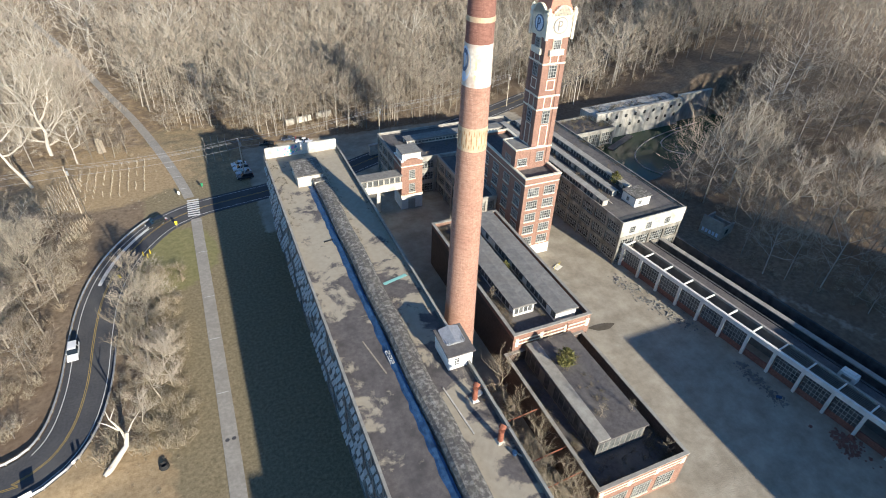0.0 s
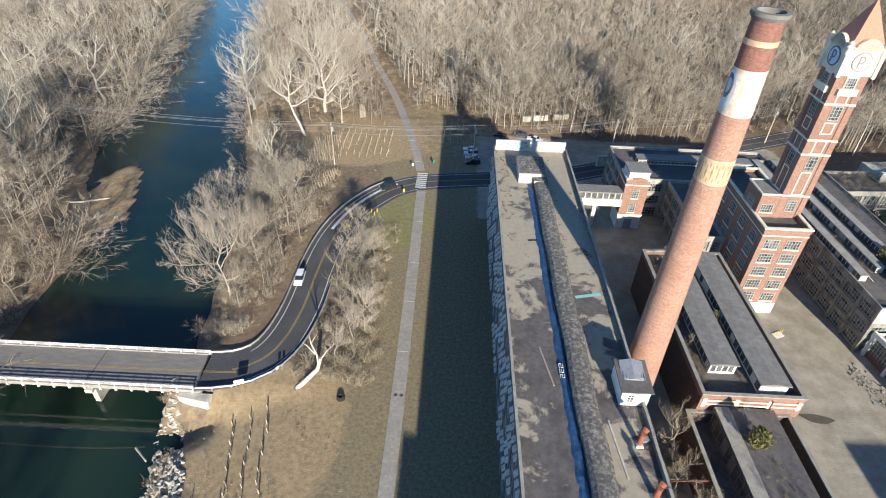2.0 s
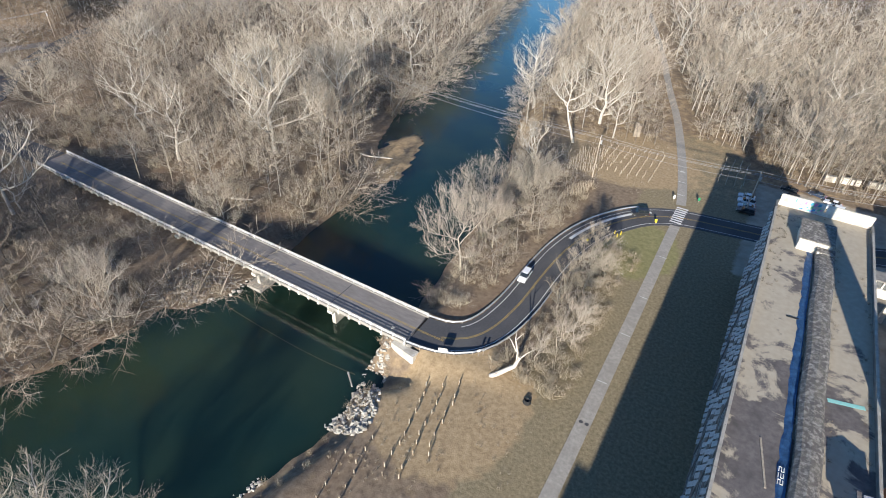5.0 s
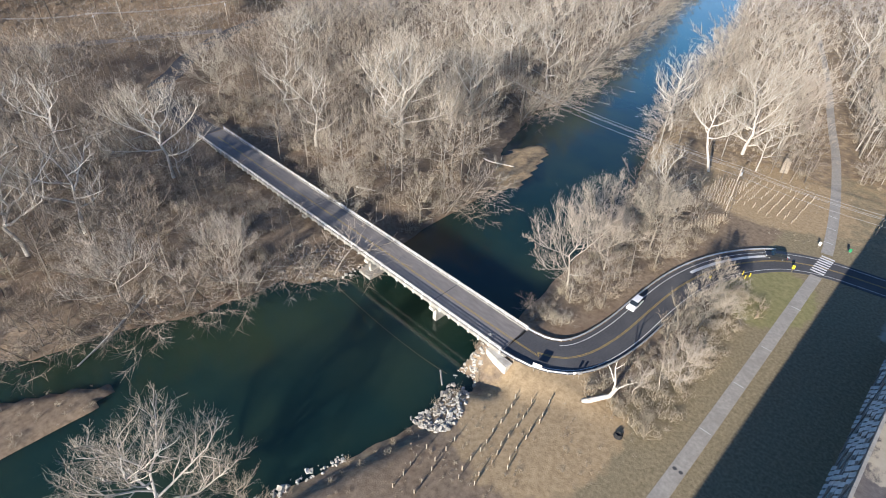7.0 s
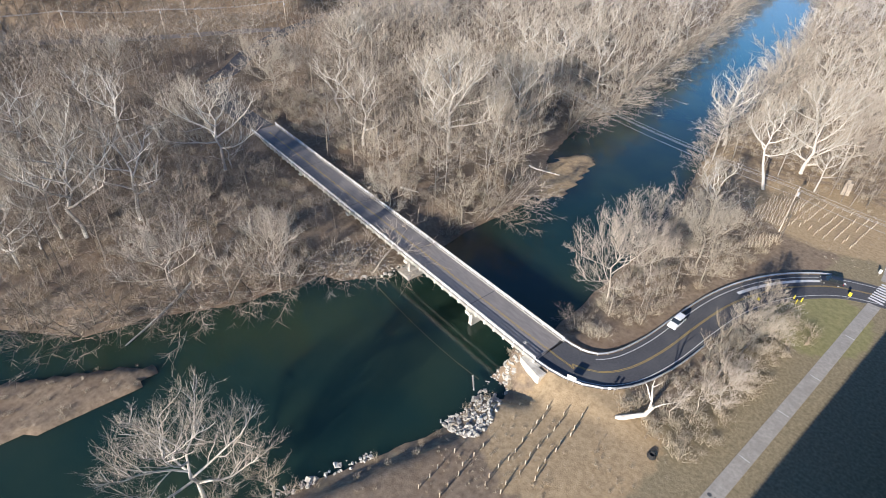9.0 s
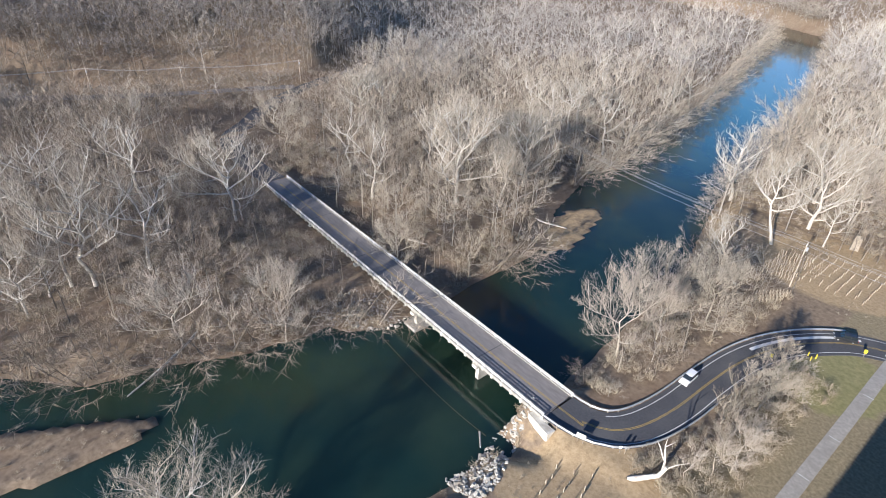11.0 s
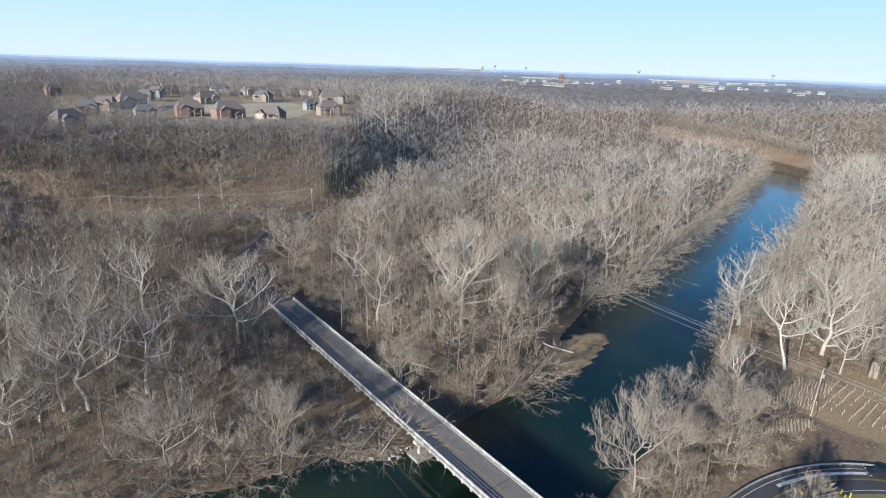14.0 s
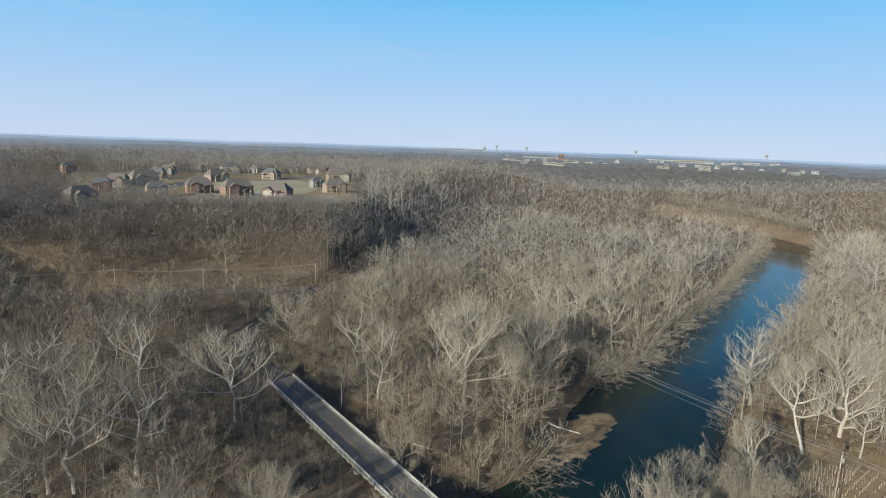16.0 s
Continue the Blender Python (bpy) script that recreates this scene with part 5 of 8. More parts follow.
# ---- concrete-framed blocks round the yard ----
def frame_block(name, x, y, turn, w, d, h, floors, label, sides, bay=5.2, mtl=None, roofm=None):
    mtl = mtl or CONCRETE
    b = thing(name, x, y, 0, turn, label=label, category="factory")
    fh = (h - 1.0) / floors
    part("wall", MB().box(0.5, 0.5, 0, w - 0.5, d - 0.5, h - 0.9), DARK_CONC, b)
    cols_ = []
    for side, ln in (("s", w), ("n", w), ("w", d), ("e", d)):
        n = max(2, round(ln / bay))
        for k in range(n + 1):
            a = k * (ln - 0.7) / n
            q = {"s": (a, 0, a + 0.7, 0.7), "n": (a, d - 0.7, a + 0.7, d), "w": (0, a, 0.7, a + 0.7), "e": (w - 0.7, a, w, a + 0.7)}[side]
            if (q[0], q[1]) not in cols_:
                cols_.append((q[0], q[1]))
                part("column", MB().box(q[0], q[1], 0, q[2], q[3], h - 0.9), mtl, b)
    for f in range(1, floors + 1):
        z = f * fh
        part("spandrel", hollow_roof(MB(), 0.06, 0.06, w - 0.06, d - 0.06, z - 0.5, z + 0.6, 0.6), mtl, b)
    part("roof", MB().box(0.3, 0.3, h - 0.9, w - 0.3, d - 0.3, h - 0.6), roofm or ROOF_TAR, b)
    part("parapet", hollow_roof(MB(), -0.05, -0.05, w + 0.05, d + 0.05, h - 0.95, h, 0.4), mtl, b)
    for side, ln in (("s", w), ("n", w), ("w", d), ("e", d)):
        if side not in sides:
            continue
        n = max(2, round(ln / bay))
        for k in range(n):
            a = 0.35 + (k + 0.5) * (ln - 0.7) / n
            ww = (ln - 0.7) / n - 1.0
            for f in range(floors):
                px, py, tn = {"s": (a, 0.35, 0), "n": (a, d - 0.35, 180), "w": (0.35, a, -90), "e": (w - 0.35, a, 90)}[side]
                window(b, px, py, f * fh + 0.65, tn, round(ww, 1), round(fh - 1.2, 1), 5, 3, SASH, gone=0.35)
    return b


frame_block("wing_block", 57.8, 106, 0, 5.7, 25.7, 11.9, 3, "grey concrete-framed factory wing with tall broken windows", "ws")
nb = frame_block("north_block", 46, 131.8, 0, 44, 19.3, 12.0, 3, "grey concrete-framed factory block with broken windows", "sw")
eb = frame_block("east_block", 85.4, 83.2, 2.0, 20, 62, 12.4, 3, "abandoned concrete-framed factory block with empty bays", "ws", mtl=WORN_CONC)
# white end wall and roof lights of the east block
part("end_gable", MB().box(-0.08, -0.12, 8.3, 20.05, 0.2, 12.45), PALE_CONC, eb, "pale rendered end wall")
part("roof_hut", MB().box(8.0, 5.4, 11.6, 12.8, 10.2, 14.4), WHITE, eb)
part("roof_hut_top", MB().box(7.7, 5.1, 14.4, 13.1, 10.5, 14.6), MOSSY, eb)
window(eb, 9.6, 5.4, 12.5, 0, 0.9, 1.1, 2, 2, SASH)
window(eb, 8.0, 8.0, 12.5, -90, 0.9, 1.1, 2, 2, SASH)
for x in (3.4, 8.6, 14.6):
    window(eb, x, -0.12, 8.9, 0, 1.7, 1.9, 3, 3, SASH, gone=0.5)
part("parapet_shelf", MB().box(0.4, 0.4, 11.5, 19.6, 3.0, 11.9), BLACK_CONC, eb)


def sawtooth(parent, x0, x1, y0, y1, z0, z1):
    """A roof light: a pale flat strip, a low white wall to the west and a slope of old panes to the east, many of them gone."""
    r = random.Random(int(x0 * 31))
    body = part("roof_light", MB().box(x0, y0, z0, x0 + 1.5, y1, z1), PALE_CONC, parent, "long roof light with a pale top and broken panes")
    part("top", MB().box(x0 - 0.25, y0 - 0.2, z1, x0 + 1.7, y1 + 0.2, z1 + 0.16), CONCRETE, body)
    n = int((y1 - y0) / 1.25)
    st_y = (y1 - y0) / n
    me = MB().add([(x0 + 1.5, 0.06, z1 - 0.05), (x0 + 1.5, st_y - 0.06, z1 - 0.05), (x1, st_y - 0.06, z0 + 0.1), (x1, 0.06, z0 + 0.1),
                   (x0 + 1.5, 0.06, z1 - 0.11), (x0 + 1.5, st_y - 0.06, z1 - 0.11), (x1, st_y - 0.06, z0 + 0.04), (x1, 0.06, z0 + 0.04)],
                  ((3, 2, 1, 0), (4, 5, 6, 7), (0, 1, 5, 4), (1, 2, 6, 5), (2, 3, 7, 6), (3, 0, 4, 7))).mesh("pane", PANE)
    bar_me = MB().add([(x0 + 1.5, -0.06, z1), (x0 + 1.5, 0.06, z1), (x1 + 0.1, 0.06, z0 + 0.15), (x1 + 0.1, -0.06, z0 + 0.15),
                       (x0 + 1.5, -0.06, z1 - 0.15), (x0 + 1.5, 0.06, z1 - 0.15), (x1 + 0.1, 0.06, z0), (x1 + 0.1, -0.06, z0)],
                      ((3, 2, 1, 0), (4, 5, 6, 7), (0, 1, 5, 4), (1, 2, 6, 5), (2, 3, 7, 6), (3, 0, 4, 7))).mesh("glazing_bar", CONCRETE)
    dark_me = MB().box(x0 - 0.03, 0.15, z0 + 0.35, x0 + 0.02, st_y - 0.15, z1 - 0.25).mesh("pane", PANE)
    for k in range(n):
        part("glazing_bar", bar_me, CONCRETE, body, m=pose(0, y0 + k * st_y, 0))
        if r.random() < 0.62:
            part("pane", me, PANE, body, m=pose(0, y0 + k * st_y, 0))
        if r.random() < 0.8:
            part("pane", dark_me, PANE, body, m=pose(0, y0 + k * st_y, 0))


sawtooth(eb, 0.9, 4.4, 9.0, 60, 11.5, 13.3)
sawtooth(eb, 6.3, 9.6, 12.0, 60, 11.5, 13.2)
sawtooth(eb, 11.6, 14.8, 13.0, 60, 11.5, 13.1)
# rows of roof lights on the north block
monitor(nb, 6, 9.5, 40, 12.5, 11.2, 13.0, PALE_CONC, ROOF_GREY)
solo("retaining_wall", MB().box(0, -0.4, 0, 46, 0.4, 3.4).box(-0.1, -0.55, 3.4, 46.1, 0.55, 3.7), PALE_CONC, "long pale concrete wall behind the works", "wall", m=pose(46, 160.5, 0, 0, 0, 12))

# ---- long open shed along the yard ----
SH0, SH1 = Vector((87.0, 83.0, 0)), Vector((96.2, 18.0, 0))
sdir = (SH1 - SH0).normalized()
shed = thing("loading_shed", SH0.x, SH0.y, 0, math.degrees(math.atan2(sdir.y, sdir.x)), label="long derelict loading shed with white concrete posts", category="shed")
SL = 100.0
NP = 18
spost = MB().box(-0.28, -0.28, 0, 0.28, 0.28, 6.2).mesh("post", WHITE)
sbeam = MB().box(-0.14, 0, 5.65, 0.14, 3.9, 6.0).mesh("cross_beam", WHITE)
for k in range(NP):
    part("post", spost, WHITE, shed, m=pose(k * 5.75 + 0.4, 0, 0))
    part("cross_beam", sbeam, WHITE, shed, m=pose(k * 5.75 + 0.4, 0.2, 0))
part("front_beam", MB().box(0, -0.3, 5.4, SL, 0.3, 6.4), WHITE, shed, "white painted front beam")
part("back_beam", MB().box(0, 3.9, 5.5, SL, 4.4, 6.1), CONCRETE, shed)
part("dwarf_wall", MB().box(0, 0.3, 0, SL, 0.7, 1.35), BRICK_D, shed)
part("rear_wall", MB().box(0, 4.3, 0, SL, 4.7, 5.5), DARK_CONC, shed)
for k in range(NP - 1):
    if k in (6, 10):
        continue
    part("glazing", MB().box(k * 5.75 + 0.9, 0.42, 1.35, (k + 1) * 5.75 - 0.1, 0.5, 5.3), PANE, shed, "grimy dark panes")
    bars = MB()
    for j in range(1, 7):
        x = k * 5.75 + 0.9 + j * 4.75 / 7
        bars.box(x - 0.04, 0.36, 1.35, x + 0.04, 0.42, 5.3)
    for z in (2.3, 3.3, 4.3):
        bars.box(k * 5.75 + 0.9, 0.35, z - 0.04, (k + 1) * 5.75 - 0.1, 0.42, z + 0.04)
    part("glazing_bars", bars, SASH, shed)
sl = MB()
for k in range(7, 17):
    for j in range(18):
        x = k * 5.75 + 0.8 + j * 0.29
        sl.box(x, 0.5, 5.6, x + 0.07, 3.9, 5.75)
part("roof_slats", sl, DARK_CONC, shed, "bare roof battens")
# roofs and dark pits of the shed's back range
part("back_roof", MB().box(0, 4.7, 3.9, SL, 9.0, 4.2), ROOF_TAR, shed)
# trough walls coloured black to carry the pits' shade
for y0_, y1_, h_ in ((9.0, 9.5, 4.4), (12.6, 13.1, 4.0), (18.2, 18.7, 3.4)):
    part("trough_wall", MB().box(0, y0_, 0, SL, y1_, h_), BLACK_CONC, shed, "concrete trough wall blackened for the pit's shade")
part("trough_roof", MB().box(0, 9.5, 0.6, SL, 12.6, 0.9).box(0, 13.1, 0.4, SL, 18.2, 0.7), ROOF_TAR, shed)
part("walkway", MB().box(0, 12.3, 4.0, SL, 13.6, 4.25), CONCRETE, shed)
tank = thing("air_unit", 101.6, 33.5, 4.2, -80, label="white metal ventilation unit on the shed roof", category="ventilation unit")
part("casing", MB().box(-1.6, -1.1, 0, 1.6, 1.1, 1.5, taper=0.12), WHITE, tank)
part("louvre", MB().box(-0.9, -1.13, 0.4, 0.9, -1.05, 1.1), CONCRETE, tank)
part("cap", MB().box(-1.1, -0.7, 1.5, 1.1, 0.7, 1.8, taper=0.2), WHITE, tank)

# south-east block that shades the yard
seb = thing("south_block", 86, -60, 0, label="plain concrete factory block south of the yard", category="factory")
part("wall", MB().box(0, 0, 0, 44, 57, 21), DARK_CONC, seb)
part("parapet", hollow_roof(MB(), 0, 0, 44, 57, 21, 22, 0.4), CONCRETE, seb)

# ---- ruins by the pond ----
STAINED = mat("rain-streaked pale concrete", (0.40, 0.385, 0.345), (0.56, 0.54, 0.49), 0.5, 0.9, 0.02, 6, c3=(0.20, 0.185, 0.16), scale3=0.55, amount3=0.8, stretch=(1, 1, 0.22))
rw = thing("ruined_wall", 125.5, 147.3, -2, 4.5, label="tall pale ruined concrete wall with two rows of square openings", category="ruin")
part("wall", MB().box(0, 0, 0, 42, 1.0, 10.6).box(42, 1.6, 0, 60, 2.6, 11.0).box(0, 1.0, 0, 42, 9, 9.9), STAINED, rw)
part("coping", MB().box(-0.15, -0.2, 10.6, 42.1, 1.15, 10.9).box(42.1, 1.4, 11.0, 60.1, 2.75, 11.3), PALE_CONC, rw)
# flat black faces on the solid wall, coloured as unlit holes
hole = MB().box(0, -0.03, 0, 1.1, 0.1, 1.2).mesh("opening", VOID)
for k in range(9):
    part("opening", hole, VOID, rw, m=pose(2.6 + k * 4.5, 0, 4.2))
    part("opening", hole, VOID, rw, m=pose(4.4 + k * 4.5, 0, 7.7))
rb = frame_block("ruined_annex", 112, 140, 4, 17, 12, 6.5, 1, "low ruined concrete annex overgrown on its roof", "s")
for line in (((133.6, 118.1), (130.6, 125), (133.8, 133.7), (146, 141.5), (162, 146.0), (176.5, 148.6)), ((151, 128), (147.5, 133), (149.5, 138.5), (158, 143), (168, 145.5))):
    solo("boom", MB().tube([(x, y, -1.5) for x, y in smooth(line, 2.0)], 0.2, n=5), PALE_CONC, "thin floating boom curved across the pond", "boom")
solo("jetty", MB().box(-1.1, 0, 0, 1.1, 16, 0.7), DARK_CONC, "dark concrete jetty in the pond", "jetty", m=pose(128, 140.0, -1.9, 0, 0, -64))
hut = thing("ruined_hut", 119, 81.5, 0, 14, label="small roofless concrete hut covered in graffiti", category="ruin")
part("wall", MB().box(0, 0, 0, 0.4, 6.0, 5.4).box(0.4, 0, 0, 6.5, 0.4, 3.6).box(6.1, 0.4, 0, 6.5, 6, 3.0).box(0.4, 5.6, 0, 6.1, 6, 4.2), CONCRETE, hut)
gb = MB()
for k in range(5):
    gb.box(-0.03, 0.6 + k * 1.0, 0.8, 0.0, 1.25 + k * 1.0, 1.9)
part("graffiti", gb, PALEBLUE, hut)
# black face coloured as an unlit hole
part("window_hole", MB().box(2.4, -0.03, 1.2, 3.8, 0.05, 2.6), VOID, hut)

# ---- trees ----
BARK = mat("grey-brown bark", (0.22, 0.19, 0.145), (0.34, 0.30, 0.24), 1.5, 0.95, c3=(0.24, 0.195, 0.15), scale3=0.05, amount3=0.6)
TWIG = mat("bare winter twigs", (0.33, 0.28, 0.222), (0.47, 0.41, 0.335), 0.6, 0.95, c3=(0.24, 0.187, 0.15), scale3=0.035, amount3=0.75, rand=0.18)
PALE_BARK = mat("white sycamore bark", (0.44, 0.40, 0.34), (0.61, 0.57, 0.50), 1.2, 0.9, c3=(0.34, 0.29, 0.235), scale3=0.25, amount3=0.5)
MID_BARK = mat("grey-tan bark", (0.36, 0.315, 0.25), (0.49, 0.44, 0.365), 1.4, 0.9, c3=(0.29, 0.245, 0.19), scale3=0.2, amount3=0.6)
PALE_TWIG = mat("pale twigs", (0.31, 0.265, 0.205), (0.42, 0.37, 0.295), 0.8, 0.95, c3=(0.28, 0.225, 0.165), scale3=0.05, amount3=0.5, rand=0.15)
BRUSH = mat("tan brush", (0.27, 0.225, 0.162), (0.385, 0.33, 0.24), 0.7, 0.95, c3=(0.25, 0.185, 0.125), scale3=0.06, amount3=0.7, rand=0.2)
CEDAR = mat("dull evergreen", (0.10, 0.105, 0.035), (0.19, 0.175, 0.06), 2.0, 0.9, rand=0.3)


def kinds(name, cols, scale=0.8):
    """Colours that differ from tree to tree by its tone, with fine grain."""
    m = mat(name, (0.8, 0.8, 0.8), (1.0, 1.0, 1.0), scale, 0.95)
    n, link = m.node_tree.nodes, m.node_tree.links.new
    b = n["Principled BSDF"]
    grain = b.inputs["Base Color"].links[0].from_socket
    at = n.new("ShaderNodeAttribute")
    at.attribute_name = "tone"
    rp = n.new("ShaderNodeValToRGB")
    el = rp.color_ramp.elements
    while len(el) < len(cols):
        el.new(0.5)
    for i, c in enumerate(cols):
        el[i].position, el[i].color = i / (len(cols) - 1), (*c, 1)
    link(at.outputs["Fac"], rp.inputs[0])
    mx = n.new("ShaderNodeMix")
    mx.data_type, mx.blend_type = "RGBA", "MULTIPLY"
    mx.inputs[0].default_value = 1.0
    link(rp.outputs[0], mx.inputs[6])
    link(grain, mx.inputs[7])
    link(mx.outputs[2], b.inputs["Base Color"])
    return m


WOOD_BARK = kinds("woodland bark", ((0.12, 0.10, 0.08), (0.20, 0.17, 0.135), (0.28, 0.245, 0.20), (0.55, 0.51, 0.45)))
BLUFF_BRUSH = kinds("thicket twigs", ((0.17, 0.145, 0.125), (0.25, 0.22, 0.19), (0.33, 0.295, 0.255)))
FAR_TWIG = kinds("distant twigs", ((0.20, 0.175, 0.155), (0.28, 0.25, 0.222), (0.34, 0.305, 0.272), (0.42, 0.385, 0.345)))
WOOD_TWIG = kinds("woodland twigs", ((0.19, 0.148, 0.115), (0.29, 0.238, 0.18), (0.385, 0.328, 0.255), (0.49, 0.43, 0.345)))


class Soup:
    """Triangles of a tree: wood and twigs apart."""

    def __init__(self):
        self.t = [[], []]

    def tri(self, a, b, c, k):
        self.t[k].append((tuple(a), tuple(b), tuple(c)))

    def cone(self, p, q, r0, r1, k=0, n=3):
        d = (q - p)
        if d.length < 1e-6:
            return
        d.normalize()
        u = d.cross(Vector((0.3, 0.2, 1))) if abs(d.z) < 0.95 else d.cross(Vector((1, 0.2, 0)))
        u.normalize()
        w = d.cross(u)
        a = [u * math.cos(2 * math.pi * i / n) + w * math.sin(2 * math.pi * i / n) for i in range(n)]
        for i in range(n):
            j = (i + 1) % n
            self.tri(p + a[i] * r0, p + a[j] * r0, q + a[j] * r1, k)
            if r1 > 0.004:
                self.tri(p + a[i] * r0, q + a[j] * r1, q + a[i] * r1, k)

    def blade(self, p, q, w, r, k=1):
        """A twig: one long thin triangle."""
        d = q - p
        s = Vector((r.uniform(-1, 1), r.uniform(-1, 1), r.uniform(-0.6, 0.6)))
        s = (s - d * (s.dot(d) / max(1e-6, d.length_squared)))
        s = s.normalized() * (w / 2)
        self.tri(p - s, p + s, q, k)

    def arrays(self):
        a = [np.array(t, dtype=np.float32).reshape(-1, 3, 3) for t in self.t]
        return a


def rvec(r, up=0.0):
    a = r.uniform(0, 2 * math.pi)
    z = r.uniform(-0.4, 1.0)
    s = math.sqrt(max(0, 1 - z * z))
    return Vector((s * math.cos(a), s * math.sin(a), z + up)).normalized()


def big_tree(seed, h, fork=0.3, limbs=6, spread=0.75, lean=(0, 0), trunk_r=0.45, dens=1.0, tw=0.035, wild=0.35, depth=4):
    """A detailed bare crown. Height h, first limbs at fork * h; spread: how far the limbs go out."""
    r = random.Random(seed)
    s = Soup()
    pts = [Vector((0, 0, -0.6))]
    top = Vector((lean[0] * h * 0.45, lean[1] * h * 0.45, h * 0.86))
    for i in range(1, 7):
        q = Vector((0, 0, -0.6)).lerp(top, i / 6)
        k = math.sin(math.pi * i / 6)
        pts.append(q + Vector((lean[0] * h * 0.12 * k + r.uniform(-0.05, 0.05) * h * (i > 1), lean[1] * h * 0.12 * k + r.uniform(-0.05, 0.05) * h * (i > 1), 0)))
    rads = [trunk_r * (1.15, 0.92, 0.78, 0.58, 0.40, 0.25, 0.07)[i] for i in range(7)]
    for i in range(6):
        s.cone(pts[i], pts[i + 1], rads[i], rads[i + 1], 0, (8, 7, 6, 5, 4, 3)[i])

    mid, rx_, rz_ = Vector((lean[0] * h * 0.34, lean[1] * h * 0.34, h * (0.52 + fork * 0.2))), h * 0.56 * spread, h * (0.49 - fork * 0.2)

    def reach(p, d):
        """How far it is from p along d to the edge of the crown."""
        a, b = p - mid, d
        A = (b.x ** 2 + b.y ** 2) / rx_ ** 2 + b.z ** 2 / rz_ ** 2
        B = 2 * ((a.x * b.x + a.y * b.y) / rx_ ** 2 + a.z * b.z / rz_ ** 2)
        C = (a.x ** 2 + a.y ** 2) / rx_ ** 2 + a.z ** 2 / rz_ ** 2 - 1
        q = B * B - 4 * A * C
        return max(0.12 * h, (-B + math.sqrt(q)) / (2 * A)) if q > 0 else 0.12 * h

    def turned(d, a):
        """A direction that leaves d at the angle a, toward any side."""
        v = rvec(r)
        v = v - d * v.dot(d)
        v = v.normalized() if v.length > 1e-3 else d.orthogonal().normalized()
        return (d * math.cos(a) + v * math.sin(a)).normalized()

    def grow(p, d, ln, rad, level):
        n = (6, 4, 3, 2)[level]
        q = p
        for i in range(n):
            d2 = (d + rvec(r) * wild * (0.62, 0.6, 0.5, 0.45)[level] + Vector((0, 0, (0.045, 0.03, 0.02, 0.0)[level]))).normalized()
            nq = q + d2 * (ln / n)
            ra, rb = rad * (1 - 0.75 * i / n), rad * (1 - 0.75 * (i + 1) / n)
            if level < 2:
                s.cone(q, nq, ra, rb, 0, 5 - level)
            else:
                s.blade(q, nq + (nq - q) * 0.3, max(0.045 if level == 2 else tw, ra * 1.6), r, 1)
            if level < depth - 1 and (i or level):
                kids = max(1, round((1.75, 1.45, 1.9)[level] * dens * (0.7 + 0.6 * r.random())))
                for _ in range(kids):
                    side = turned(d2, r.uniform(0.5, 0.95))
                    side = (side + Vector((0, 0, 0.08))).normalized()
                    at = q.lerp(nq, r.random())
                    grow(at, side, min(ln * r.uniform(0.38, 0.64), reach(at, side) * 0.95), max((0.08, 0.045, 0.03)[level], rb * r.uniform(0.45, 0.66)), level + 1)
            elif level == depth - 1:
                s.blade(q.lerp(nq, r.random()), nq + turned(d2, r.uniform(0.3, 0.7)) * ln * r.uniform(0.4, 0.7), tw, r)
            q, d = nq, d2

    for i in range(limbs):
        t = fork + (0.80 - fork) * (i / limbs) ** 1.1
        k = min(5, int(t / 0.86 * 6))
        start = pts[k].lerp(pts[k + 1], min(1.0, t / 0.86 * 6 - k))
        a = 2.4 * i + r.uniform(-0.5, 0.5)
        up = 0.12 + 0.75 * i / limbs + r.uniform(-0.2, 0.25)
        d = Vector((math.cos(a) + lean[0] * 0.6, math.sin(a) + lean[1] * 0.6, up)).normalized()
        grow(start, d, reach(start, d) * r.uniform(0.82, 1.0), trunk_r * (0.60 - 0.34 * i / limbs), 0)
    return s.arrays()


